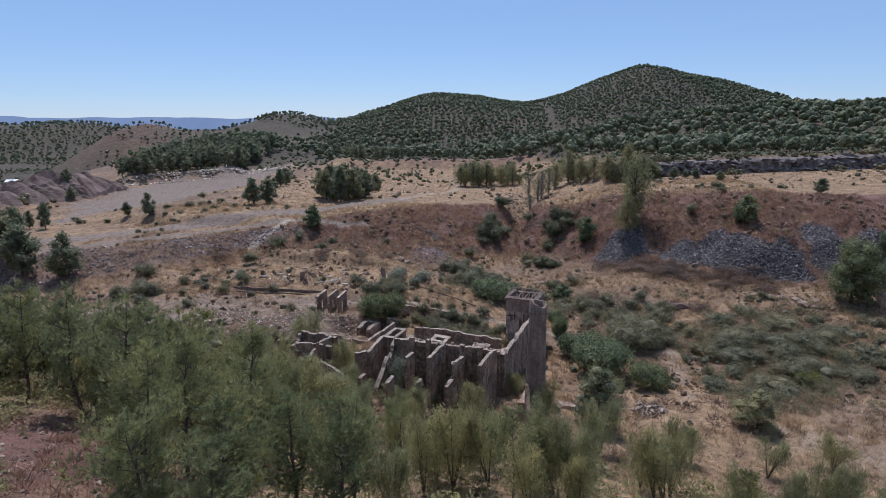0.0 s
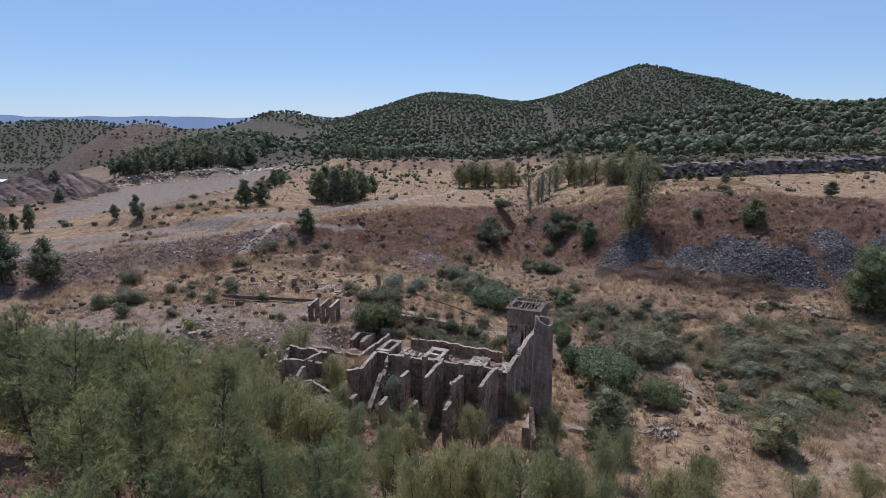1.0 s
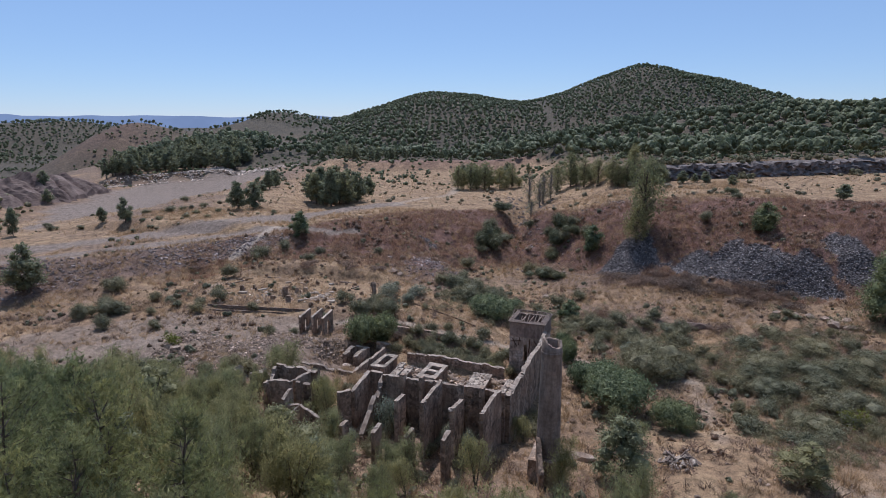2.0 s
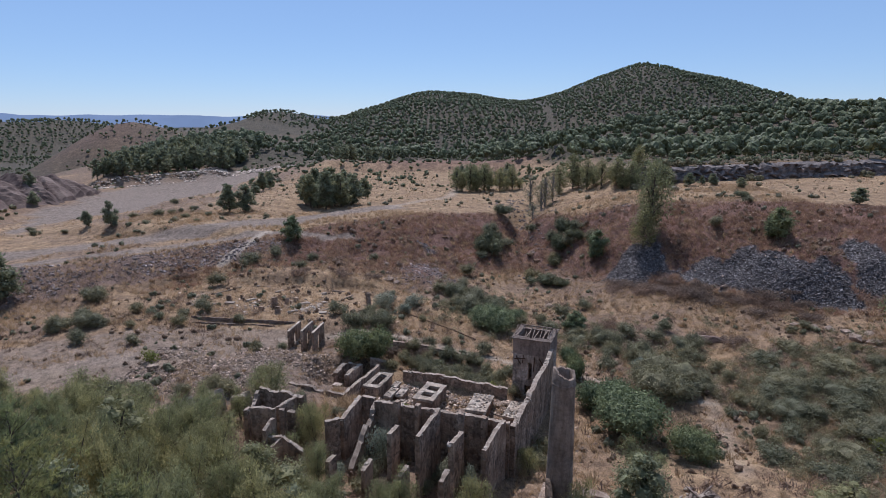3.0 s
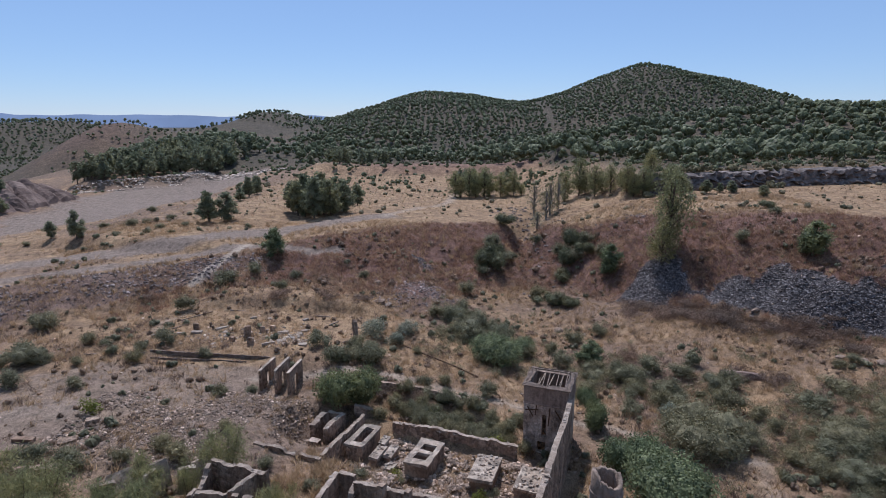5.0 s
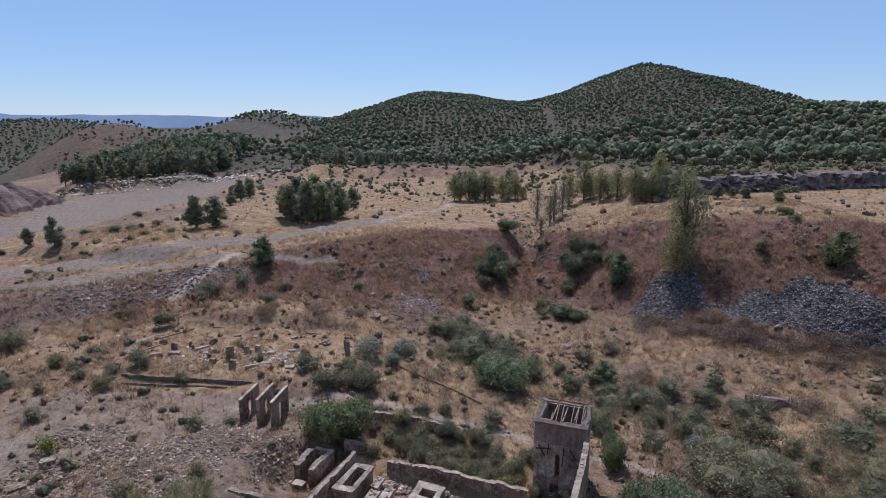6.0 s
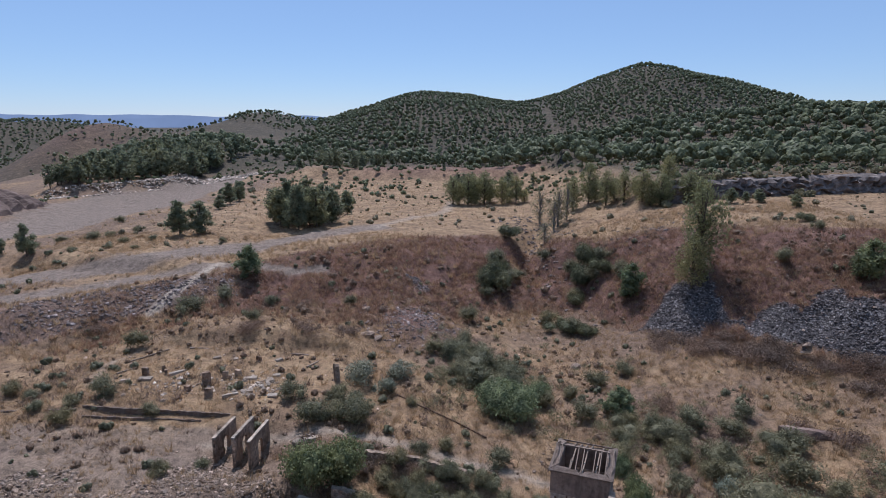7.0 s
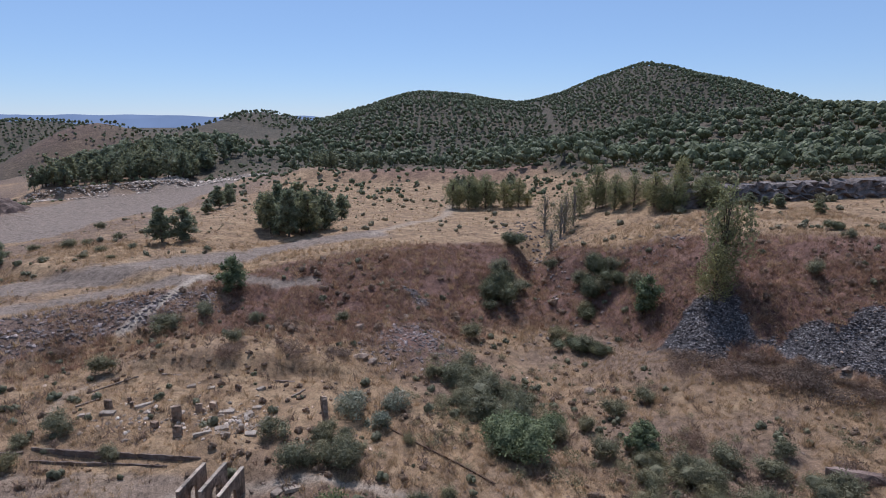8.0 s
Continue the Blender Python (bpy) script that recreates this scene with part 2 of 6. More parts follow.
def stone_material(name, dark, mid_c, light, scale=1.2, streak=True, rough=0.92, stones=0.0, loose=False):
    m, n, l, b = node_mat(name, rough)
    geo = n.new("ShaderNodeNewGeometry").outputs["Position"]
    info = n.new("ShaderNodeObjectInfo").outputs["Random"]
    a = tex_noise(n, l, geo, scale * 0.35, 5, 0.6)
    f = tex_noise(n, l, geo, scale * 3.5, 6, 0.7)
    col = ramp(n, l, a, [(0.3, dark), (0.5, mid_c), (0.72, light)])
    col = mix(n, l, 0.7, col, ramp(n, l, f, [(0.3, 0.5), (0.5, 1.0), (0.72, 1.35)]), "MULTIPLY")
    if streak:
        mp = n.new("ShaderNodeMapping")
        mp.inputs["Scale"].default_value = (1.5, 1.5, 0.3)
        l.new(geo, mp.inputs[0])
        s = tex_noise(n, l, mp.outputs[0], 1.6, 4, 0.6)
        col = mix(n, l, 0.55, col, ramp(n, l, s, [(0.36, 0.42), (0.55, 1.0), (0.75, 1.2)]), "MULTIPLY")
    col = mix(n, l, 0.5, col, ramp(n, l, info, [(0.0, 0.72), (1.0, 1.25)]), "MULTIPLY")
    h = f
    if loose:
        isl = n.new("ShaderNodeNewGeometry").outputs["Random Per Island"]
        col = mix(n, l, 0.9, col, ramp(n, l, isl, [(0.0, 0.4), (0.7, 1.0), (0.9, 1.5), (1.0, 2.3)]), "MULTIPLY")
    if stones:
        # rubble stones in their mortar, and patches where old lime plaster still clings
        vo = n.new("ShaderNodeTexVoronoi")
        vo.inputs["Scale"].default_value = stones
        l.new(geo, vo.inputs["Vector"])
        sc = n.new("ShaderNodeSeparateColor")
        l.new(vo.outputs["Color"], sc.inputs[0])
        pl = ramp(n, l, tex_noise(n, l, geo, 0.75, 6, 0.7), [(0.47, 0.0), (0.56, 1.0)])
        tone = mix(n, l, pl, ramp(n, l, sc.outputs[0], [(0.0, 0.5), (0.6, 1.0), (1.0, 1.5)]), (1.25, 1.2, 1.15))
        col = mix(n, l, 0.85, col, tone, "MULTIPLY")
        h = mix(n, l, mix(n, l, pl, (0.7, 0.7, 0.7), (0.15, 0.15, 0.15)), f, ramp(n, l, vo.outputs["Distance"], [(0.1, 1.0), (0.6, 0.0)]))
    l.new(col, b.inputs["Base Color"])
    add_bump(n, l, b, h, 0.95, 0.11)
    return m


def plain_material(name, a, c, scale=3.0, rough=0.85):
    m, n, l, b = node_mat(name, rough)
    geo = n.new("ShaderNodeNewGeometry").outputs["Position"]
    f = tex_noise(n, l, geo, scale, 5, 0.65)
    l.new(ramp(n, l, f, [(0.32, a), (0.7, c)]), b.inputs["Base Color"])
    add_bump(n, l, b, f, 0.5, 0.03)
    return m


M_GROUND = ground_material()
M_PINE = leaf_material("pine_needles", (0.15, 0.168, 0.09), (0.37, 0.378, 0.178), 0.45, 0.45)
M_PINE_DARK = leaf_material("dark_pine_needles", (0.145, 0.16, 0.108), (0.31, 0.315, 0.185))
M_FOREST = leaf_material("hill_pine_needles", (0.13, 0.142, 0.08), (0.31, 0.32, 0.165), 0.0)
M_OLIVE = leaf_material("yellow_green_twigs", (0.21, 0.205, 0.105), (0.41, 0.382, 0.19), 0.35, 0.6)
M_POPLAR = leaf_material("pale_green_leaves", (0.17, 0.172, 0.088), (0.37, 0.352, 0.175))
M_SHRUB = leaf_material("grey_green_leaves", (0.155, 0.145, 0.088), (0.33, 0.30, 0.188))
M_SILVER = leaf_material("silver_leaves", (0.20, 0.205, 0.15), (0.36, 0.36, 0.275))
M_FIG = leaf_material("broad_green_leaves", (0.095, 0.118, 0.062), (0.275, 0.302, 0.155), 0.3, 0.35)
M_DARKLEAF = leaf_material("dark_olive_leaves", (0.10, 0.105, 0.062), (0.225, 0.222, 0.125), 0.3, 0.3)
M_HOLM = leaf_material("grey_holm_leaves", (0.15, 0.155, 0.092), (0.33, 0.322, 0.18), 0.4, 0.4)
M_BROAD = leaf_material("olive_grey_leaves", (0.165, 0.158, 0.098), (0.36, 0.328, 0.205), 0.25, 0.4)
M_LIME = leaf_material("yellow_green_leaves", (0.13, 0.14, 0.025), (0.24, 0.25, 0.06))
M_DRY = leaf_material("dry_grass_blades", (0.33, 0.222, 0.128), (0.58, 0.41, 0.245), 0.0, 0.6)
M_BRAMBLE = leaf_material("brown_dry_brush", (0.16, 0.108, 0.085), (0.31, 0.22, 0.172), 0.3, 0.45)
M_WITHER = leaf_material("withered_herbs", (0.235, 0.158, 0.108), (0.43, 0.302, 0.205), 0.0, 0.5)
M_RUSSET = leaf_material("russet_dry_brush", (0.235, 0.132, 0.087), (0.44, 0.275, 0.182), 0.0, 0.45)
M_FIELD = leaf_material("bleached_field_scrub", (0.23, 0.195, 0.12), (0.40, 0.34, 0.21), 0.0, 0.4)
M_BARK = plain_material("bark", (0.07, 0.05, 0.038), (0.16, 0.125, 0.10), 6.0)
M_BARK_GREY = plain_material("grey_dead_twigs", (0.16, 0.14, 0.125), (0.30, 0.27, 0.245), 6.0)
M_WALL = stone_material("weathered_rubble_masonry", (0.155, 0.101, 0.07), (0.29, 0.204, 0.147), (0.46, 0.348, 0.262), stones=3.2)
M_CAP = stone_material("broken_light_stone", (0.29, 0.22, 0.168), (0.45, 0.357, 0.28), (0.62, 0.515, 0.42), 2.5, False, loose=True)
# bare stone of the wall tops, paled by sunlight put into its colour
M_CREST = stone_material("sunlit_bare_crest", (0.235, 0.172, 0.128), (0.375, 0.287, 0.22), (0.53, 0.425, 0.338), 3.5, False)
M_PLASTER = stone_material("stained_grey_plaster", (0.21, 0.157, 0.122), (0.42, 0.335, 0.272), (0.66, 0.555, 0.47), 2.2, stones=2.6)
M_RENDER = stone_material("brown_cement_render", (0.22, 0.157, 0.124), (0.30, 0.221, 0.174), (0.38, 0.287, 0.232), 0.8)
M_CHIMNEY = stone_material("sooty_brick_chimney", (0.18, 0.13, 0.098), (0.255, 0.188, 0.145), (0.34, 0.258, 0.2), 0.9)
M_CONCRETE = stone_material("pale_concrete", (0.21, 0.163, 0.125), (0.36, 0.287, 0.225), (0.51, 0.423, 0.34), 2.4, False, stones=1.6)
M_SLAG = stone_material("dark_slag_rock", (0.075, 0.06, 0.056), (0.15, 0.126, 0.118), (0.30, 0.26, 0.242), 5.0, False, 0.95, loose=True)
M_ROCK = stone_material("reddish_rubble", (0.24, 0.165, 0.118), (0.38, 0.275, 0.205), (0.54, 0.42, 0.33), 5.0, False, loose=True)
M_SCARP = stone_material("dark_quarry_stone", (0.085, 0.07, 0.064), (0.17, 0.14, 0.126), (0.30, 0.25, 0.225), 2.0, False, stones=0.9)
M_SCARP_ROCK = stone_material("purple_brown_rock", (0.138, 0.105, 0.094), (0.248, 0.195, 0.172), (0.39, 0.32, 0.284), 4.0, False, loose=True)
M_SPOIL = stone_material("eroded_spoil", (0.10, 0.066, 0.054), (0.19, 0.13, 0.105), (0.31, 0.225, 0.18), 0.6, False)
M_WOOD = plain_material("weathered_grey_timber", (0.16, 0.112, 0.082), (0.34, 0.262, 0.205), 7.0)
M_TILE = stone_material("old_roof_boards", (0.14, 0.098, 0.075), (0.215, 0.158, 0.125), (0.31, 0.24, 0.195), 4.0, False)
M_RUST = plain_material("rusty_iron", (0.06, 0.035, 0.024), (0.16, 0.09, 0.055), 8.0, 0.75)
M_WHITE = plain_material("white_sheet_roof", (0.68, 0.68, 0.66), (0.82, 0.82, 0.80), 2.0, 0.6)


# ---- mesh helpers ----
def mesh_np(name, verts, faces, material, smooth=False):
    """A mesh from arrays: verts n x 3, faces m x 3 or m x 4."""
    verts, faces = np.asarray(verts, np.float32), np.asarray(faces, np.int32)
    me = bpy.data.meshes.new(name)
    k = faces.shape[1]
    me.vertices.add(len(verts))
    me.vertices.foreach_set("co", verts.ravel())
    me.loops.add(faces.size)
    me.loops.foreach_set("vertex_index", faces.ravel())
    me.polygons.add(len(faces))
    me.polygons.foreach_set("loop_start", np.arange(0, faces.size, k, dtype=np.int32))
    me.polygons.foreach_set("use_smooth", np.full(len(faces), smooth))
    me.update(calc_edges=True)
    if material:
        me.materials.append(material)
    return me


def bm_mesh(name, bm, material, smooth=False):
    me = bpy.data.meshes.new(name)
    bm.normal_update()
    bm.to_mesh(me)
    bm.free()
    me.materials.append(material)
    if smooth:
        me.polygons.foreach_set("use_smooth", np.full(len(me.polygons), True))
    return me


def part(name, data, material, parent, label="", m=None):
    """One mesh object under a thing or a part; data is a bmesh or a finished mesh."""
    me = bm_mesh(name, data, material) if isinstance(data, bmesh.types.BMesh) else data
    ob = new(name, me)
    ob.parent = parent
    if m is not None:
        ob.matrix_basis = m
    if label:
        tagged(ob, label)
    return ob


def spread(a, b, fine0, fine1, step, growth):
    """Grid lines from a to b, step apart from fine0 to fine1 and ever wider outside."""
    mid = list(np.arange(fine0, fine1 + 1e-6, step))
    lo, s = [fine0], step
    while lo[-1] > a:
        s *= growth
        lo.append(lo[-1] - s)
    hi, s = [mid[-1]], step
    while hi[-1] < b:
        s *= growth
        hi.append(hi[-1] + s)
    return np.array(lo[:0:-1] + mid + hi[1:])


def near_line(x, y, pts, width, soft=0.6):
    """1 on a road along pts, fading at its edges."""
    d = np.full(np.shape(x), 1e9)
    for (ax, ay), (bx, by) in zip(pts, pts[1:]):
        vx, vy = bx - ax, by - ay
        t = np.clip(((x - ax) * vx + (y - ay) * vy) / (vx * vx + vy * vy), 0, 1)
        d = np.minimum(d, np.hypot(x - ax - t * vx, y - ay - t * vy))
    return sstep((width / 2 + soft - d) / (2 * soft))


def in_poly(x, y, pts):
    inside = np.zeros(np.shape(x), bool)
    for (ax, ay), (bx, by) in zip(pts, pts[1:] + pts[:1]):
        inside ^= ((ay > y) != (by > y)) & (x < (bx - ax) * (y - ay) / (by - ay + 1e-9) + ax)
    return inside


# the ruin's own axes: u along its front, v away from it
RUIN_O, RUIN_A = (5.4, 60.2), radians(-21)


def ruin(u, v):
    c, s = math.cos(RUIN_A), math.sin(RUIN_A)
    return RUIN_O[0] + u * c - v * s, RUIN_O[1] + u * s + v * c


def ruin_uv(x, y):
    c, s = math.cos(RUIN_A), math.sin(RUIN_A)
    dx, dy = x - RUIN_O[0], y - RUIN_O[1]
    return dx * c + dy * s, -dx * s + dy * c


def land_z(x, y):
    """The ground with the ruin's sunken floors."""
    z = ground_z(x, y)
    u, v = ruin_uv(np.asarray(x, float), np.asarray(y, float))
    hall = np.maximum(box01(u, -20.8, 0.2, 0.7) * box01(v, 7.6, 16.9, 0.7), box01(u, -12.9, 0.2, 0.7) * box01(v, -0.9, 16.9, 0.7))
    z = z * (1 - hall) + hall * (4.9 + 0.5 * (fnoise(x, y, 2.5, 71, 2) - 0.5))
    yard = box01(u, -21.0, 2.0, 1.5) * box01(v, -12.0, -0.5, 2.0)
    z = z * (1 - 0.7 * yard) + 0.7 * yard * 6.8
    cellar = box01(u, -24.2, -11.6, 0.8) * box01(v, -7.0, -0.9, 0.8)
    z = z * (1 - cellar) + cellar * 6.4
    pit = box01(u, -28.0, -20.0, 3.0) * box01(v, 8.4, 18.4, 2.6)
    return z * (1 - pit) + pit * np.minimum(z, 5.0)


ROAD = [(-130, 108), (-78, 127), (-64, 136), (-50, 140), (-39, 150), (-27, 162), (-14, 172)]
ROAD_LOW = [(-110, 104), (-71, 117), (-60, 124), (-50, 131), (-37, 137), (-20, 140)]
TRACK = [(-14, 172), (-8, 184), (2, 201), (4, 220)]
QUARRY = [(-100, 150), (-112, 178), (-116, 197), (-120, 221), (-127, 243), (-125, 260), (-108, 267), (-92, 280), (-80, 308), (-74, 296), (-77, 261), (-77, 212), (-84, 203), (-80, 172), (-94, 172), (-99, 160), (-96, 146)]
WHITE_PATH = [(-37, 140), (-38, 134), (-41, 122)]
FOOTPATH = [(-22, 91), (-17, 92), (-10, 93), (-1, 91.5), (8, 89), (17, 85), (24, 80), (31, 78)]
FOOTPATH_EAST = [(27, 63), (29, 70), (31, 78), (36, 89)]
YARD = [(-60, 74), (-58, 86), (-39, 92), (-21, 93), (-19, 84), (-33, 80), (-40, 72)]
RUBBLE = [(-34, 84), (-24, 89), (-16, 90), (-12, 84), (-12, 76), (-20, 72), (-27, 68), (-34, 73)]
# scree fans of slag: apex on the bank, the two ends of the foot
SLAG_FANS = [((38.1, 132.0), (28.5, 125.5), (42.0, 119.5)), ((46.8, 121.8), (40.5, 119.8), (51.0, 110.5)), ((53.1, 121.3), (44.5, 115.0), (57.5, 107.0)), ((57.2, 117.0), (51.0, 110.0), (63.5, 103.4)),
             ((62.0, 112.5), (56.0, 107.0), (66.0, 102.6)), ((70.0, 116.5), (65.5, 106.0), (75.0, 100.5)), ((77.5, 111.0), (72.0, 101.5), (84.0, 97.0))]
SLAG_WEST = [(-6.0, 141.8), (-3.6, 142.0), (-1.2, 138.6), (-3.6, 138.2)]
GREY_BANK = [(-90, 108), (-63, 117), (-49, 127), (-33, 135), (-31, 129), (-42, 122), (-55, 111), (-80, 98)]


def ground_zones(x, y):
    wob = (fnoise(x, y, 5, 61) - 0.5)
    xw, yw = x + wob * 5, y + (fnoise(x, y, 5, 63) - 0.5) * 5
    poly = lambda p: in_poly(xw, yw, p).astype(float)
    gravel = np.maximum.reduce([near_line(xw, yw, ROAD, 7.5, 1.5), near_line(xw, yw, ROAD_LOW, 4, 1), poly(QUARRY), 0.6 * poly(YARD), 0.38 * poly(GREY_BANK), 0.3 * poly(RUBBLE)])
    pale = np.maximum.reduce([0.55 * near_line(x + wob, y, TRACK, 2.6, 1.0), 1.0 * near_line(x, y, WHITE_PATH, 1.5, 0.5), 0.75 * near_line(x + wob, y + wob, FOOTPATH, 1.0, 0.5),
                              0.45 * near_line(x + wob * 2, y + wob, FOOTPATH_EAST, 1.0, 1.0), 0.4 * near_line(xw, yw, [(31, 55), (36, 51), (46, 46)], 3.0, 1.6), 0.2 * near_line(xw, yw, [(-52, 77), (-45, 78.6), (-41, 80), (-38, 82)], 3.4, 1.2), 0.6 * near_line(x, y, [(-38, 101), (-39, 105), (-37, 110)], 0.6, 0.4)])
    fy, ey = smooth_interp(x, PLAN_X, FOOT_Y, 6), smooth_interp(x, PLAN_X, EDGE_Y, 6)
    k = (yw - fy) / (ey - fy)
    red = sstep((k + 0.05) / 0.2) * sstep((1.06 - k) / 0.12) * sstep((x + 42) / 16)
    red = np.maximum(red, 1.6 * bump2(xw, yw, -23, 28, 8, 8))
    red = np.maximum.reduce([red, 1.0 * bump2(x, y, -4, 124, 6, 7), 0.9 * bump2(x, y, -242, 450, 40, 60), 0.6 * bump2(x, y, -157, 580, 34, 50), 0.85 * poly(GREY_BANK), 0.8 * bump2(x, y, -134, 200, 18, 34)])
    red = np.maximum(red, 0.7 * sstep((y - 262) / 12) * sstep((320 - y) / 25) * box01(x, -45, 60, 25))
    ex, ey_ = x + (fnoise(x, y, 2.6, 66, 4) - 0.5) * 4.2, y + (fnoise(x, y, 2.6, 68, 4) - 0.5) * 4.2
    slag = np.maximum.reduce([in_poly(ex, ey_, [(a[0] - 1.5, a[1] - 0.6), (a[0] + 1.5, a[1] - 0.9), c, b]).astype(float) for a, b, c in SLAG_FANS] + [0.8 * in_poly(ex, ey_, SLAG_WEST)])
    straw = sstep((k - 1.0) / 0.08) * sstep((x + 66) / 14) * sstep((292 - y) / 30)
    straw = np.maximum(straw, 0.9 * bump2(x, y, -26, 103, 16, 7))
    straw = np.maximum(straw, 0.95 * bump2(x, y, 25, 58, 15, 12))
    forest = np.clip(sstep((y - 215 - 60 * sstep((52 - x) / 20) + 0.25 * np.clip(x - 90, 0, 400)) / 40) * (0.5 + 0.8 * fnoise(x, y, 60, 67)), 0, 1)
    forest = np.maximum(forest * sstep((x + 175) / 40), 0.95 * np.maximum(sstep((y - 400) / 60), sstep((-x - 175) / 60) * sstep((y - 250) / 80)))
    forest = np.maximum.reduce([forest, 0.85 * sstep((y - 176 - 0.12 * (x - 70)) / 3) * sstep((x - 46) / 10), 0.35 * bump2(x, y, -118, 340, 40, 60)])
    forest = forest * (1 - np.clip(poly(QUARRY), 0, 1)) * (1 - 0.55 * bump2(x, y, -242, 450, 40, 60))
    return {"gravel": gravel, "path": pale, "red": red, "slag": slag, "straw": straw, "forest": forest}


def build_ground():
    xs = spread(-4300, 4300, -62, 66, 0.62, 1.055)
    ys = spread(-150, 4500, 18, 152, 0.62, 1.042)
    gx, gy = np.meshgrid(xs, ys)
    gz = land_z(gx, gy)
    nx, ny = len(xs), len(ys)
    i = np.arange(nx * ny).reshape(ny, nx)
    f = np.stack([i[:-1, :-1], i[:-1, 1:], i[1:, 1:], i[1:, :-1]], -1).reshape(-1, 4)
    me = mesh_np("ground", np.stack([gx, gy, gz], -1).reshape(-1, 3), f, M_GROUND, True)
    for name, v in ground_zones(gx.ravel(), gy.ravel()).items():
        a = me.attributes.new(name, "FLOAT", "POINT")
        a.data.foreach_set("value", np.clip(v, 0, 1).astype(np.float32))
    return tagged(new("ground", me), "dry hilly ground of straw grass, reddish earth and gravel", "ground", kind="structure")


build_ground()


# ---- the ruin ----
def wall_mesh(p0, p1, z0, tops, thick, seed=0, ragged=0.25, step=0.28):
    """A worn wall from p0 to p1 with a ragged top; tops: heights spread along its length."""
    rng = np.random.default_rng(seed)
    p0, p1 = np.array(p0, float), np.array(p1, float)
    length = np.hypot(*(p1 - p0))
    d = (p1 - p0) / length
    nrm = np.array([-d[1], d[0]])
    n = max(2, int(length / step))
    s = np.linspace(0, 1, n + 1)
    top = np.interp(s, np.linspace(0, 1, len(tops)), tops)
    courses = np.repeat(rng.random(n // 3 + 2), rng.integers(1, 6, n // 3 + 2))
    top = top + (np.resize(courses, n + 1) - 0.6) * ragged * 0.9
    rows = 6
    verts, faces = [], []
    for i in range(n + 1):
        c = p0 + d * length * s[i]
        for side in (-1, 1):
            for r in range(rows + 1):
                z = z0 + (top[i] - z0) * r / rows
                t = thick / 2 * (1.08 - 0.14 * r / rows)
                o = nrm * side * (t + rng.normal(0, 0.018)) + d * (rng.normal(0, 0.02) if 0 < i < n else 0)
                verts.append((*(c + o), z + (rng.normal(0, 0.03) if r == rows else 0)))
    w = 2 * (rows + 1)
    for i in range(n):
        a, b = i * w, (i + 1) * w
        for r in range(rows):
            faces.append((a + r, a + r + 1, b + r + 1, b + r))
            k = rows + 1 + r
            faces.append((a + k, b + k, b + k + 1, a + k + 1))
        faces.append((a + rows, a + w - 1, b + w - 1, b + rows))
    for e in (0, n * w):
        for r in range(rows):
            q = (e + r, e + rows + 1 + r, e + rows + 2 + r, e + r + 1)
            faces.append(q if e == 0 else q[::-1])
    return np.array(verts), np.array(faces)


def rock_shape(rng, squash=0.7):
    """A small faceted stone, about 1 m across: 12 corners, 20 faces."""
    g = (1 + 5 ** 0.5) / 2
    v = np.array([(-1, g, 0), (1, g, 0), (-1, -g, 0), (1, -g, 0), (0, -1, g), (0, 1, g), (0, -1, -g), (0, 1, -g), (g, 0, -1), (g, 0, 1), (-g, 0, -1), (-g, 0, 1)]) / 3.8
    f = np.array([(0, 11, 5), (0, 5, 1), (0, 1, 7), (0, 7, 10), (0, 10, 11), (1, 5, 9), (5, 11, 4), (11, 10, 2), (10, 7, 6), (7, 1, 8),
                  (3, 9, 4), (3, 4, 2), (3, 2, 6), (3, 6, 8), (3, 8, 9), (4, 9, 5), (2, 4, 11), (6, 2, 10), (8, 6, 7), (9, 8, 1)])
    v = v * (0.65 + 0.7 * rng.random((12, 1))) * np.array([1.2, 0.9, squash])
    return v, f


ROCKS = [rock_shape(np.random.default_rng(90 + k)) for k in range(8)]
STONE_MESH = [mesh_np("stone", v, f, M_CAP) for v, f in ROCKS]


def ruin_xy(uv):
    return ruin(*uv)


def ruined_wall(name, a, b, z0, tops, thick, label, mat=None, seed=1, ragged=0.3, caps=True, at=ruin_xy):
    """A ruined wall between two places of the ruin's plan, with loose stones on its crest as parts."""
    me_v, me_f = wall_mesh(at(a), at(b), z0, tops, thick, seed, ragged)
    me = mesh_np(name, me_v, me_f, mat or M_WALL)
    # top faces take the paler crest colour with its painted sunlit tone
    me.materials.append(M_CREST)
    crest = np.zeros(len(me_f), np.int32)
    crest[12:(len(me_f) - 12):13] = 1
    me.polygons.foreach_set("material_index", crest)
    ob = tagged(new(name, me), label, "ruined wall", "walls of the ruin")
    if caps:
        rng = np.random.default_rng(seed + 500)
        (ax, ay), (bx, by) = at(a), at(b)
        length = math.hypot(bx - ax, by - ay)
        for k in range(int(length / 0.42)):
            s = (k + rng.random()) * 0.42 / length
            z = np.interp(s, np.linspace(0, 1, len(tops)), tops) - 0.1 - 0.12 * ragged
            size = rng.uniform(0.2, 0.5) * min(1.0, thick / 0.45)
            if rng.random() < 0.75:
                st = part("stone", STONE_MESH[k % 8], None, ob)
                st.matrix_basis = Matrix.LocRotScale((ax + (bx - ax) * s + rng.normal(0, 0.07), ay + (by - ay) * s + rng.normal(0, 0.07), z),
                                                     Euler((rng.normal(0, 0.3), rng.normal(0, 0.3), rng.random() * 6)), (size, size, size * 0.8))
    return ob


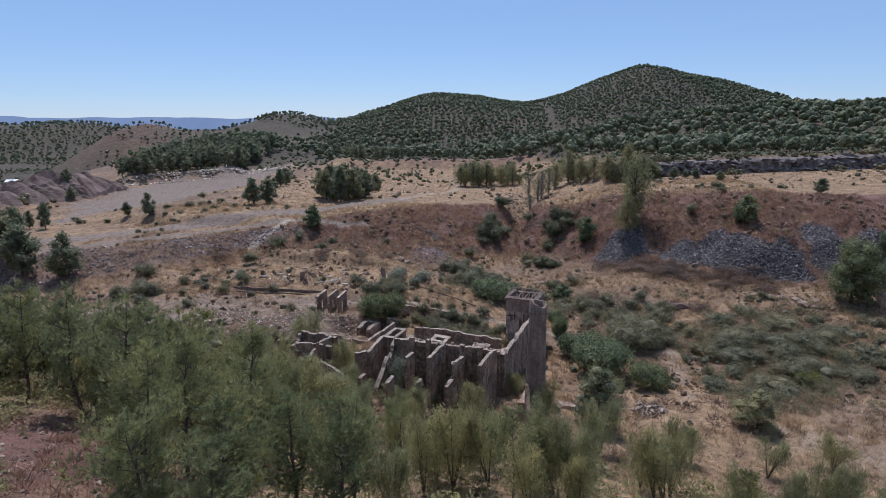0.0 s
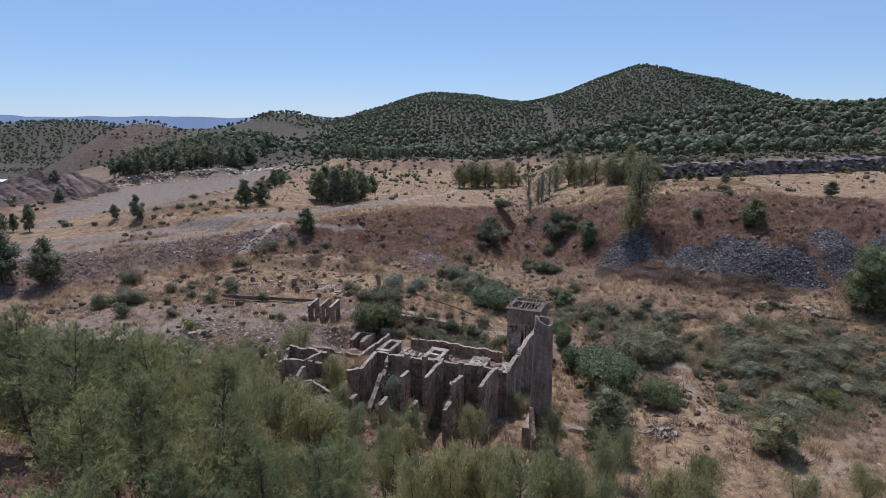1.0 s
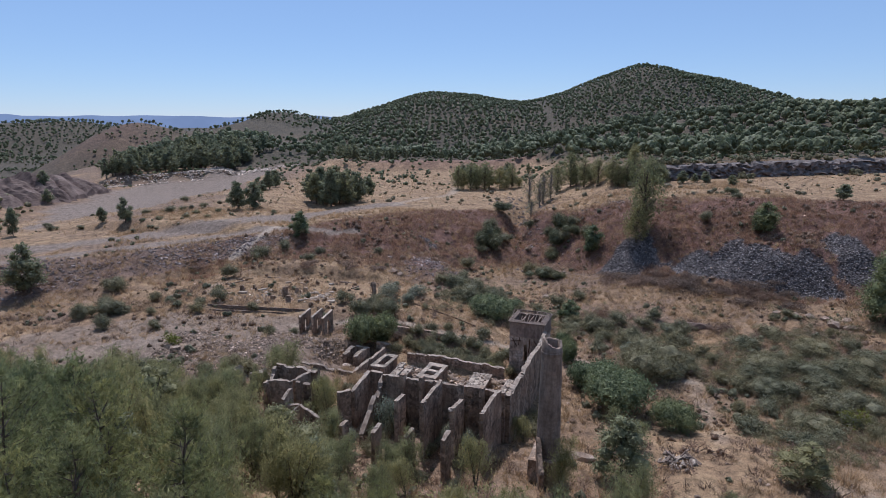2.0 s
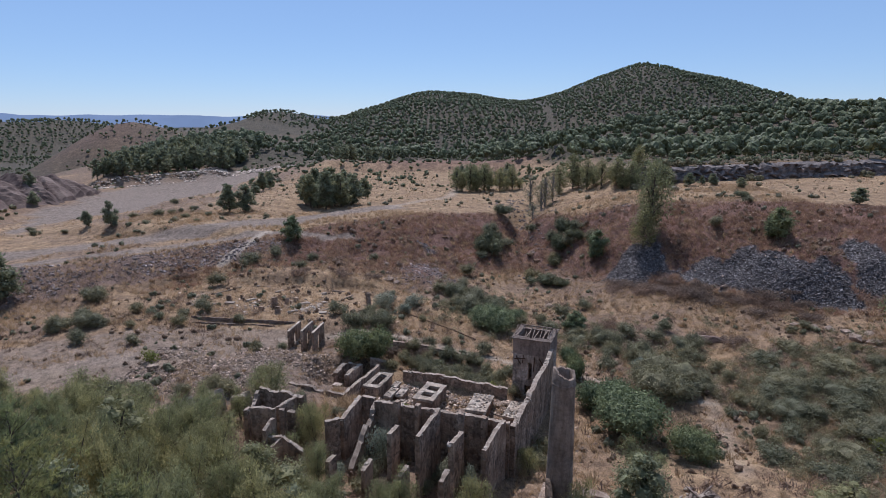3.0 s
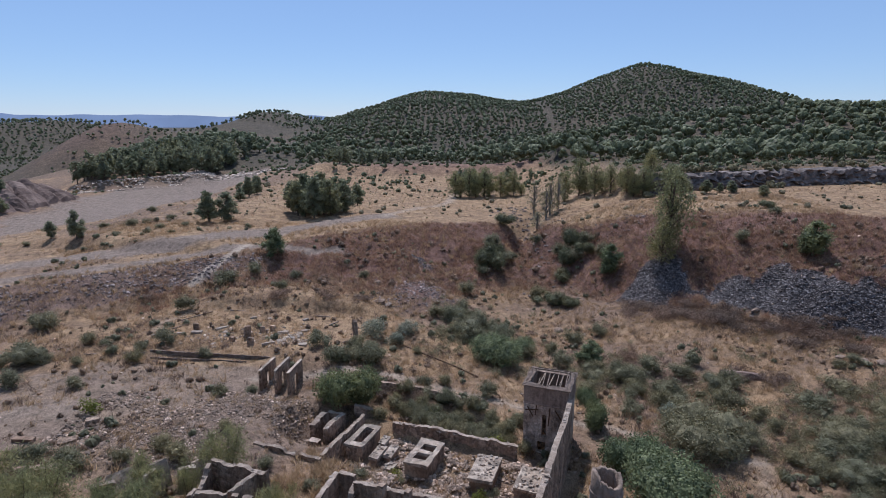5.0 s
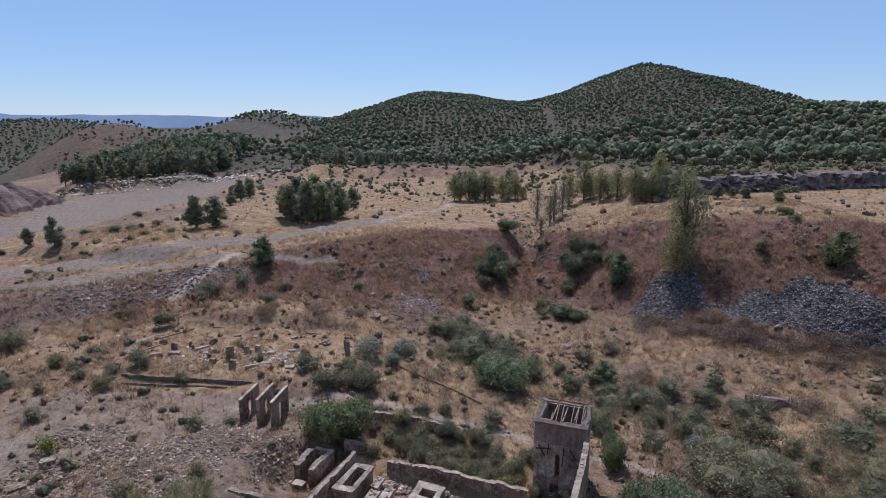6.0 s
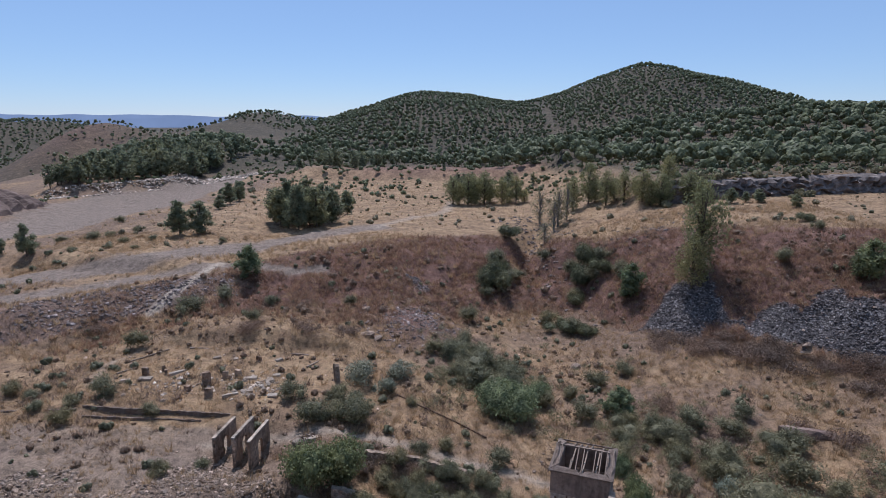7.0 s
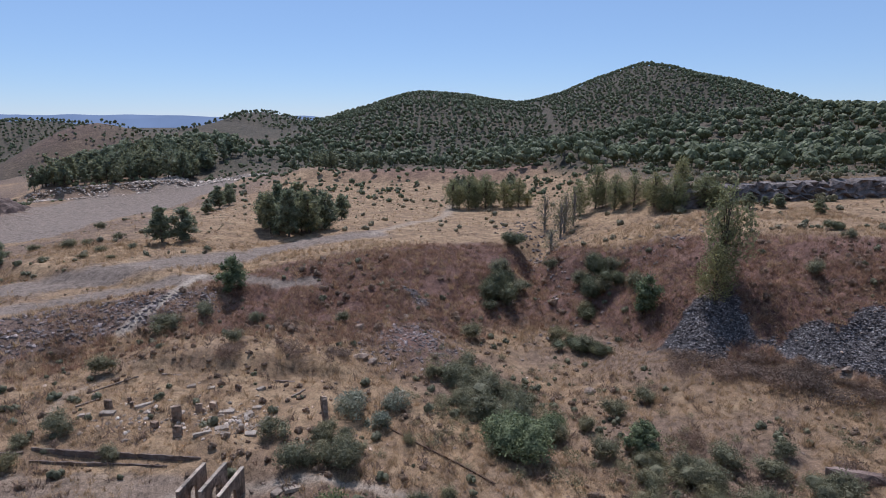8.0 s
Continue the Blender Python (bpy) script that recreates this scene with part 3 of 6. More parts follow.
def box_bm(bm, cx, cy, cz, sx, sy, sz, rot=0.0, jitter=0.0, rng=None):
    g = bmesh.ops.create_cube(bm, size=1.0, matrix=Matrix.LocRotScale((cx, cy, cz), Euler((0, 0, rot)), (sx, sy, sz)))
    if jitter:
        for v in g["verts"]:
            v.co += Vector(rng.normal(0, jitter, 3))
    return g["verts"]


def build_hall():
    front = "tall stained masonry front wall of the roofless hall"
    # front wall with its pilasters
    w = ruined_wall("front_wall", (-12.2, -0.35), (0.1, 0.0), 4.4, [11.5, 11.5, 11.55, 11.6, 11.5], 0.4, front, seed=11, ragged=0.12)
    rng = np.random.default_rng(3)
    for u in (-9.9, -7.9, -3.9, -1.9):
        bm = bmesh.new()
        x, y = ruin(u, -0.7)
        box_bm(bm, x, y, 8.35, 0.42, 0.5, 7.3, RUIN_A, 0.03, rng)
        part("pilaster", bm, M_WALL, w)
    but = "stepped masonry buttress wall with crumbling crest"
    ruined_wall("buttress_wall", (-5.65, -6.0), (-6.0, -0.6), 6.0, [12.2, 12.1, 12.0], 0.36, but, seed=21, ragged=0.2)
    ruined_wall("buttress_wall", (-0.3, -6.0), (-0.3, -0.4), 6.0, [12.3, 12.2, 12.0], 0.36, but, seed=22, ragged=0.2)
    ruined_wall("buttress_wall", (-3.05, -5.6), (-3.0, -3.2), 6.0, [12.0, 11.9, 11.9], 0.42, "freestanding stub of a masonry buttress", seed=23, ragged=0.25)
    ruined_wall("buttress_wall", (-8.2, -5.8), (-8.1, -4.4), 6.0, [11.9, 11.95], 0.4, "freestanding stub of a masonry buttress", seed=24, ragged=0.15, caps=False)
    ruined_wall("buttress_wall", (-12.3, -8.4), (-12.15, -7.5), 6.0, [10.1, 10.3], 0.45, "low broken masonry pier among bushes", seed=25, caps=False)
    ruined_wall("buttress_wall", (-9.15, -8.4), (-9.1, -7.2), 6.0, [10.0, 10.4], 0.4, "low broken masonry pier among bushes", seed=26)
    ruined_wall("buttress_wall", (-5.95, -8.7), (-5.9, -7.3), 6.0, [10.4, 10.7], 0.36, "slim broken masonry pier", seed=27)
    ruined_wall("buttress_wall", (-2.55, -9.0), (-2.5, -7.8), 6.0, [10.9, 11.2], 0.4, "slim broken masonry pier", seed=28)
    # long side wall up to the tower
    ruined_wall("side_wall", (0.3, 0.1), (-0.2, 19.4), 3.0, [11.1, 11.0, 10.9, 10.8, 10.5, 10.7], 0.5, "long high side wall of stained masonry with a worn crest", M_WALL, seed=31, ragged=0.35)
    # far wall of the hall
    ruined_wall("back_wall", (-17.3, 16.5), (-4.7, 17.4), 3.9, [6.7, 6.6, 6.5, 6.3, 6.1], 0.42, "low crumbling far wall of the hall", seed=32, ragged=0.4)
    # partitions to the west
    ruined_wall("partition_wall", (-20.3, 7.9), (-20.5, 16.2), 4.4, [7.1, 7.1, 7.0, 6.9], 0.4, "long low partition wall with rubble crest", seed=33, ragged=0.35)
    ruined_wall("partition_wall", (-22.7, 12.4), (-22.55, 15.5), 4.4, [6.9, 7.0, 6.9], 0.6, "thick parallel masonry slab wall", seed=34, ragged=0.2)
    ruined_wall("partition_wall", (-24.35, 12.7), (-24.3, 15.3), 4.4, [6.8, 7.0, 7.0], 0.6, "thick parallel masonry slab wall", seed=35, ragged=0.2)
    ruined_wall("partition_wall", (-24.3, 15.6), (-22.5, 15.9), 4.4, [6.9, 6.7], 0.5, "short wall closing the gap between slab walls", seed=48, ragged=0.2, caps=False)
    ruined_wall("partition_wall", (-23.9, 11.5), (-22.9, 11.6), 4.4, [6.1, 6.0], 0.8, "squat masonry stub beside the slab walls", seed=36, caps=False)
    ruined_wall("partition_wall", (-22.2, 17.4), (-20.4, 18.0), 5.0, [7.1, 6.8], 0.6, "broken stub of masonry wall", seed=37)
    ruined_wall("partition_wall", (-26.4, 6.5), (-19.6, 6.7), 6.0, [7.9, 7.8, 7.6, 7.6], 0.4, "low wall footing edged with stones", seed=38, ragged=0.35)
    # two walls beside the front wall
    ruined_wall("partition_wall", (-14.3, -2.7), (-14.4, 0.9), 4.6, [10.4, 10.7, 10.9, 11.0], 0.42, "dark plastered masonry wall along the sunken passage", seed=39, ragged=0.15)
    ruined_wall("partition_wall", (-15.4, -3.7), (-14.45, -2.85), 4.6, [10.5, 10.6], 0.4, "short end of a dark masonry wall", seed=49, ragged=0.2, caps=False)
    ruined_wall("partition_wall", (-14.2, 0.95), (-12.9, 0.95), 4.6, [11.0, 10.95], 0.4, "short end of a dark masonry wall", seed=50, ragged=0.2, caps=False)
    ruined_wall("partition_wall", (-12.0, -5.4), (-12.35, 0.1), 5.0, [7.6, 8.6, 9.5, 10.4, 11.1], 0.5, "broken stone wall falling in steps", seed=40, ragged=0.9)
    # cellar rooms
    ruined_wall("cellar_wall", (-22.0, -5.15), (-19.8, -4.6), 6.0, [11.25, 11.35, 11.3], 0.36, "dark ruined room wall with a flat crest", seed=41, ragged=0.15, caps=False)
    ruined_wall("cellar_wall", (-19.5, -4.45), (-19.1, -4.3), 6.0, [11.2, 11.2], 0.4, "narrow standing pier of a ruined room", seed=51, ragged=0.1, caps=False)
    ruined_wall("cellar_wall", (-18.9, -4.1), (-18.3, -3.85), 6.0, [11.0, 10.9], 0.36, "short broken piece of room wall", seed=52, ragged=0.15, caps=False)
    ruined_wall("cellar_wall", (-24.0, -1.3), (-19.1, -1.05), 6.0, [11.1, 11.0, 11.1, 11.0], 0.42, "rough earth-brown retaining wall of a roofless room", seed=42, ragged=0.4)
    ruined_wall("cellar_wall", (-22.6, -5.2), (-24.0, -1.6), 6.0, [10.9, 10.4, 11.0], 0.36, "ruined side wall of a roofless room", seed=43, ragged=0.5)
    ruined_wall("cellar_wall", (-19.95, -4.2), (-20.0, -1.4), 6.0, [11.3, 11.2, 11.0], 0.38, "cross wall with a broken sloping crest", seed=44, ragged=0.3)
    ruined_wall("cellar_wall", (-19.2, -9.5), (-17.3, -7.2), 6.2, [8.4, 9.4, 10.5], 0.34, "gable wall with a long sloping crest", seed=45, ragged=0.15)
    ruined_wall("cellar_wall", (-18.4, -7.45), (-17.35, -7.15), 6.2, [10.5, 10.5], 0.3, "flat-topped pier beside the gable wall", seed=53, ragged=0.1, caps=False)
    ruined_wall("cellar_wall", (-17.2, -7.15), (-15.0, -7.5), 6.2, [10.5, 10.35, 9.9], 0.34, "gable wall with a long sloping crest", seed=46, ragged=0.3)
    ruined_wall("cellar_wall", (-18.6, -7.8), (-18.62, -6.4), 6.2, [11.0, 11.5, 11.6], 0.34, "short stub wall with a pointed top", seed=47, ragged=0.3)
    ruined_wall("cellar_wall", (-15.2, -8.6), (-14.9, -7.7), 6.2, [8.8, 9.6], 0.5, "crumbled light stone pier below the gable wall", M_CAP, seed=54, ragged=0.5)


def furnace_block(u0, u1, v0, v1, z0, z1, holes, label, turn=0.0):
    """A masonry furnace base with openings in its flat top."""
    thing = tagged(new("furnace_block"), label, "furnace", "furnace blocks in the hall")
    us = sorted({u0, u1, *[h for q in holes for h in q[:2]]})
    vs = sorted({v0, v1, *[h for q in holes for h in q[2:]]})
    cu, cv = (u0 + u1) / 2, (v0 + v1) / 2

    def at(u, v):
        c, s = math.cos(turn), math.sin(turn)
        return ruin(cu + (u - cu) * c - (v - cv) * s, cv + (u - cu) * s + (v - cv) * c)
    bm, slab = bmesh.new(), bmesh.new()
    for i in range(len(us) - 1):
        for j in range(len(vs) - 1):
            mu, mv = (us[i] + us[i + 1]) / 2, (vs[j] + vs[j + 1]) / 2
            if any(h[0] < mu < h[1] and h[2] < mv < h[3] for h in holes):
                continue
            x, y = at(mu, mv)
            box_bm(bm, x, y, (z0 + z1) / 2 - 0.1, us[i + 1] - us[i], vs[j + 1] - vs[j], z1 - z0 - 0.2, RUIN_A + turn)
            a0, a1 = us[i] - 0.1 * (i == 0), us[i + 1] + 0.1 * (i == len(us) - 2)
            b0, b1 = vs[j] - 0.1 * (j == 0), vs[j + 1] + 0.1 * (j == len(vs) - 2)
            x, y = at((a0 + a1) / 2, (b0 + b1) / 2)
            box_bm(slab, x, y, z1 - 0.08, a1 - a0, b1 - b0, 0.24, RUIN_A + turn)
    for q in (bm, slab):
        bmesh.ops.remove_doubles(q, verts=q.verts, dist=0.002)
    rng = np.random.default_rng(int(abs(u0) * 100))
    for v in list(slab.verts) + list(bm.verts):
        v.co += Vector(rng.normal(0, 0.04, 3))
    part("body", bm, M_WALL, thing)
    if not holes:
        # loose rubble lying on the broken top
        for k in range(int(6 * (u1 - u0) * (v1 - v0)) + 3):
            s = rng.uniform(0.14, 0.38)
            x, y = at(rng.uniform(u0, u1), rng.uniform(v0, v1))
            st = part("stone", STONE_MESH[k % 8], None, thing)
            st.matrix_basis = Matrix.LocRotScale((x, y, z1 + 0.08 + 0.1 * s), Euler((rng.normal(0, 0.4), rng.normal(0, 0.4), rng.random() * 6)), (s, s, s * 0.7))
    part("top_slab", slab, M_CONCRETE, thing, "pale worn concrete slab with square openings")
    return thing


def build_blocks():
    furnace_block(-13.25, -11.05, 10.3, 14.45, 4.4, 6.6, [(-12.75, -11.5, 11.1, 12.1), (-12.75, -11.5, 12.7, 13.7)], "massive furnace base with a pale slab and two square openings")
    furnace_block(-19.65, -18.0, 11.1, 15.0, 4.4, 6.6, [(-19.25, -18.4, 11.7, 14.4)], "box-shaped furnace base open at the top")
    furnace_block(-16.9, -16.2, 10.6, 12.6, 4.4, 6.1, [], "small broken masonry block in rubble")
    furnace_block(-15.9, -15.3, 11.6, 13.4, 4.4, 5.9, [], "small broken masonry block in rubble")
    furnace_block(-17.4, -16.8, 13.4, 14.6, 4.4, 5.9, [], "small broken masonry block in rubble")
    furnace_block(-15.1, -14.4, 10.0, 11.0, 4.4, 5.7, [], "small broken masonry block in rubble")
    furnace_block(-7.4, -5.4, 10.6, 14.5, 4.4, 6.2, [], "rubble-topped masonry block in the middle of the hall", turn=0.06)
    furnace_block(-3.3, -1.2, 10.6, 14.0, 4.4, 6.2, [], "rubble-topped masonry block by the side wall")


def build_tower():
    u0, u1, v0, v1, zb, zband, zt = -4.65, -0.4, 19.5, 23.8, 3.2, 9.65, 11.35
    t = tagged(new("stone_tower"), "square ruined tower of stained plaster with a roofless timber frame", "tower")
    th = 0.5
    cu, cv = (u0 + u1) / 2, (v0 + v1) / 2
    holes = [(-2.85, -2.4, 6.3, 8.6), (-3.2, -2.45, 4.6, 5.75), (-1.55, -1.05, 4.6, 5.6)]
    rng = np.random.default_rng(8)

    def slab_wall(horizontal, lo, hi, at_v, z0, z1, cuts, name, mat, thick=th):
        """A wall with real openings, put together from blocks round them."""
        a = sorted({lo, hi, *[c for q in cuts for c in q[:2]]})
        b = sorted({z0, z1, *[c for q in cuts for c in q[2:]]})
        bm = bmesh.new()
        for i in range(len(a) - 1):
            for j in range(len(b) - 1):
                m, z = (a[i] + a[i + 1]) / 2, (b[j] + b[j + 1]) / 2
                if any(c[0] < m < c[1] and c[2] < z < c[3] for c in cuts):
                    continue
                x, y = ruin(m, at_v) if horizontal else ruin(at_v, m)
                sx, sy = (a[i + 1] - a[i], thick) if horizontal else (thick, a[i + 1] - a[i])
                box_bm(bm, x, y, z, sx, sy, b[j + 1] - b[j], RUIN_A)
        bmesh.ops.remove_doubles(bm, verts=bm.verts, dist=0.001)
        return part(name, bm, mat, t)

    slab_wall(True, u0, u1, v0 + th / 2, zb, zband, holes, "front_wall", M_PLASTER)
    slab_wall(True, u0, u1, v1 - th / 2, zb, zband, [], "back_wall", M_PLASTER)
    slab_wall(False, v0 + th, v1 - th, u0 + th / 2, zb, zband, [(20.8, 21.6, 6.0, 8.0)], "side_wall", M_PLASTER)
    slab_wall(False, v0 + th, v1 - th, u1 - th / 2, zb, zband, [(20.8, 21.6, 6.4, 8.2)], "side_wall", M_PLASTER)
    # rendered upper band, 3 cm proud
    o = 0.03
    slab_wall(True, u0 - o, u1 + o, v0 + th / 2 - o, zband, zt, [], "upper_band", M_RENDER)
    slab_wall(True, u0 - o, u1 + o, v1 - th / 2 + o, zband, zt, [], "upper_band", M_RENDER)
    slab_wall(False, v0 + th - o, v1 - th + o, u0 + th / 2 - o, zband, zt, [], "upper_band", M_RENDER)
    slab_wall(False, v0 + th - o, v1 - th + o, u1 - th / 2 + o, zband, zt, [], "upper_band", M_RENDER)
    # string course under the band
    bm = bmesh.new()
    for (a, b, sx, sy) in ((cu, v0 - 0.03, u1 - u0 + 0.2, 0.12), (cu, v1 + 0.03, u1 - u0 + 0.2, 0.12), (u0 - 0.03, cv, 0.12, v1 - v0), (u1 + 0.03, cv, 0.12, v1 - v0)):
        x, y = ruin(a, b)
        box_bm(bm, x, y, zband - 0.02, sx, sy, 0.1, RUIN_A)
    part("string_course", bm, M_RENDER, t)
    # charred timbers still fixed across the front below the band
    for (ua, za), (ub, zb_) in (((-4.3, 9.3), (-3.7, 8.3)), ((-3.4, 9.5), (-3.5, 8.5)), ((-2.1, 9.4), (-2.2, 7.6)), ((-1.6, 9.3), (-1.0, 8.4)), ((-4.5, 8.9), (-3.2, 9.1))):
        a3, b3 = Vector((*ruin(ua, v0 - 0.05), za)), Vector((*ruin(ub, v0 - 0.05), zb_))
        d3 = b3 - a3
        bm = bmesh.new()
        bmesh.ops.create_cube(bm, size=1.0, matrix=Matrix.Translation((a3 + b3) / 2) @ d3.to_track_quat("X", "Z").to_matrix().to_4x4() @ Matrix.Diagonal((d3.length, 0.1, 0.1, 1)))
        part("wall_timber", bm, M_RUST, t, "charred timber strip")
    # hipped roof: a planked skirt on four sides, the middle open with bare rafters
    eave, rise = 0.2, 1.0
    E = [(u0 - eave, v0 - eave), (u1 + eave, v0 - eave), (u1 + eave, v1 + eave), (u0 - eave, v1 + eave)]
    half = (v1 - v0) / 2 + eave
    R = [(u0 - eave + half, cv), (u1 + eave - half, cv)]
    apex = [R[0], R[1], R[1], R[0]]

    def roof_pt(k, s, f):
        """A point on the roof plane of side k: s along the eave, f up to the ridge."""
        a, b = E[k], E[(k + 1) % 4]
        ra, rb = apex[k], apex[(k + 1) % 4]
        p = ((a[0] + (b[0] - a[0]) * s) * (1 - f) + (ra[0] + (rb[0] - ra[0]) * s) * f, (a[1] + (b[1] - a[1]) * s) * (1 - f) + (ra[1] + (rb[1] - ra[1]) * s) * f)
        return Vector((*ruin(*p), zt + 0.06 + rise * f))

    def beam(bm, a, b, w, h):
        d = b - a
        m = Matrix.Translation((a + b) / 2) @ d.to_track_quat("X", "Z").to_matrix().to_4x4() @ Matrix.Diagonal((d.length, w, h, 1))
        bmesh.ops.create_cube(bm, size=1.0, matrix=m)

    for k, depth in ((0, 0.2), (1, 0.26), (2, 0.14), (3, 0.3)):
        courses = 4
        for c in range(courses):
            f0, f1 = depth * c / courses, depth * (c + 1.12) / courses
            if k == 0 and c == 3:
                spans = [(0.02, 0.3), (0.62, 0.97)]
            elif k == 0 and c == 2:
                spans = [(0.01, 0.44), (0.56, 0.99)]
            elif k == 2 and c > 1:
                spans = [(0.0, 0.2)]
            else:
                spans = [(0.0, 1.0)]
            for s0, s1 in spans:
                bm = bmesh.new()
                up = Vector((0, 0, 0.03 + 0.02 * (courses - c)))
                q = [roof_pt(k, s0, f0), roof_pt(k, s1, f0), roof_pt(k, s1, f1), roof_pt(k, s0, f1)]
                lo = [bm.verts.new(p) for p in q]
                hi = [bm.verts.new(p + up + Vector((0, 0, rng.normal(0, 0.012)))) for p in q]
                bm.faces.new(lo[::-1])
                bm.faces.new(hi)
                for i in range(4):
                    bm.faces.new((lo[i], lo[(i + 1) % 4], hi[(i + 1) % 4], hi[i]))
                part("roof_board", bm, M_TILE, t)
    for k, count in ((0, 11), (2, 11)):
        a, b = E[k], E[(k + 1) % 4]
        size = math.hypot(b[0] - a[0], b[1] - a[1])
        inward = (-(b[1] - a[1]) / size, (b[0] - a[0]) / size)
        for i in range(count):
            s = (i + 0.5) / count
            if (k, i) in ((0, 2), (0, 6), (2, 3), (2, 8), (1, 2)):
                continue
            run = half * (0.55 if (k, i) == (0, 3) else 1.0)
            e = (a[0] + (b[0] - a[0]) * s, a[1] + (b[1] - a[1]) * s)
            t1 = (e[0] + inward[0] * run, e[1] + inward[1] * run)
            bm = bmesh.new()
            beam(bm, Vector((*ruin(*e), zt + 0.02)), Vector((*ruin(*t1), zt + 0.02 + rise * run / half)), 0.07, 0.09)
            part("rafter", bm, M_WOOD, t)
    bm = bmesh.new()
    beam(bm, Vector((*ruin(u0 + 0.3, cv), zt + rise)), Vector((*ruin(u1 - 0.3, cv), zt + rise)), 0.1, 0.14)
    part("ridge_beam", bm, M_WOOD, t)
    for s in (0.3, 0.52, 0.74):
        bm = bmesh.new()
        beam(bm, Vector((*ruin(u0 + (u1 - u0) * s, v0 + 0.2), zt + 0.02)), Vector((*ruin(u0 + (u1 - u0) * s, v1 - 0.2), zt - 0.12)), 0.1, 0.12)
        part("tie_beam", bm, M_WOOD, t)


def build_chimney():
    c = tagged(new("chimney"), "tall round tapering chimney of sooty brick with a broken rim", "chimney")
    cx, cy, seg = 8.25, 53.0, 40
    zb, zt, r0, r1, wall = 6.4, 19.25, 1.03, 0.77, 0.2
    rng = np.random.default_rng(4)
    ang = np.linspace(0, 2 * np.pi, seg, endpoint=False)
    gap = 0.4 * np.exp(-((np.angle(np.exp(1j * (ang - 5.4)))) / 0.9) ** 2)
    rim = zt + 0.05 * rng.normal(0, 1, seg) - gap + 0.35 * np.exp(-((np.angle(np.exp(1j * (ang - 3.2)))) / 0.6) ** 2)
    V, rows = [], 14
    for k in range(rows + 1):
        f = k / rows
        r = r0 + (r1 - r0) * f
        for i, a in enumerate(ang):
            rr = r * (1 + rng.normal(0, 0.004))
            V.append((cx + rr * math.cos(a), cy + rr * math.sin(a), zb + (rim[i] - zb) * f))
    for k in range(6):
        f = 1 - k / 5 * 0.5
        for i, a in enumerate(ang):
            V.append((cx + (r1 - wall) * math.cos(a), cy + (r1 - wall) * math.sin(a), zb + (rim[i] - zb) * f))
    F = []
    for k in range(rows + 6):
        for i in range(seg):
            j = (i + 1) % seg
            F.append((k * seg + i, k * seg + j, (k + 1) * seg + j, (k + 1) * seg + i))
    shaft = part("shaft", mesh_np("shaft", V, F, M_CHIMNEY, True), None, c)
    # collar just under the rim
    bm = bmesh.new()
    prof = [(0.0, 0.0), (0.05, 0.03), (0.05, 0.2), (0.0, 0.24)]
    ringv = [[bm.verts.new((cx + (r1 + 0.012 + o) * math.cos(a), cy + (r1 + 0.012 + o) * math.sin(a), zt - 1.0 + h)) for a in ang] for o, h in prof]
    for k in range(3):
        for i in range(seg):
            bm.faces.new((ringv[k][i], ringv[k][(i + 1) % seg], ringv[k + 1][(i + 1) % seg], ringv[k + 1][i]))
    part("collar", bm, M_CHIMNEY, shaft)
    # square plinth with a sloping stump of the flue
    bm = bmesh.new()
    box_bm(bm, cx - 0.1, cy - 0.1, 7.8, 2.5, 2.5, 3.8, RUIN_A, 0.05, rng)
    part("plinth", bm, M_WALL, c)
    v, f = wall_mesh((cx - 0.9, cy - 2.6), (cx - 0.9, cy - 0.6), 6.2, [9.4, 10.4, 11.6], 0.4, 77, 0.3)
    part("flue_stump", mesh_np("flue_stump", v, f, M_WALL), None, c)


def arch_wall(x, y, ang, length, z0, z1, thick, label):
    """A freestanding wall across the slope with a small round-headed opening low in its middle."""
    bm = bmesh.new()
    aw, ah = 0.5, 2.0
    out = [(-length / 2, 0), (-aw, 0), (-aw, ah - aw)]
    out += [(-aw * math.cos(t), ah - aw + aw * math.sin(t)) for t in np.linspace(0.3, math.pi - 0.3, 7)]
    out += [(aw, ah - aw), (aw, 0), (length / 2, 0), (length / 2, z1 - z0), (-length / 2, z1 - z0 - 0.1)]
    m = Matrix.Translation((x, y, z0)) @ Matrix.Rotation(ang, 4, "Z")
    lo = [bm.verts.new(m @ Vector((px, -thick / 2, pz))) for px, pz in out]
    hi = [bm.verts.new(m @ Vector((px, thick / 2, pz))) for px, pz in out]
    bm.faces.new(lo)
    bm.faces.new(hi[::-1])
    for i in range(len(out)):
        j = (i + 1) % len(out)
        bm.faces.new((lo[j], lo[i], hi[i], hi[j]))
    ob = tagged(new("arched_wall", bm_mesh("arched_wall", bm, M_WALL)), label, "ruined wall", "three parallel arched walls")
    cap = bmesh.new()
    box_bm(cap, x, y, z1 + 0.01, length + 0.04, thick + 0.04, 0.09, ang)
    part("coping", cap, M_CONCRETE, ob, "pale coping stones")
    return ob


build_hall()
build_blocks()
build_tower()
build_chimney()
A3 = math.atan2(3.9, 0.6)
for ax, ay, lab in ((-20.0, 90.9, "freestanding dark wall slab with a round arched opening"), (-18.3, 90.9, "freestanding dark wall slab with a round arched opening"), (-16.7, 90.3, "freestanding dark wall slab with an arched opening, bush beside it")):
    arch_wall(ax, ay, A3, 4.0, 6.1, 8.9, 0.26, lab)


# ---- vegetation ----
def unit(v):
    return v / np.maximum(np.linalg.norm(v, axis=-1, keepdims=True), 1e-6)


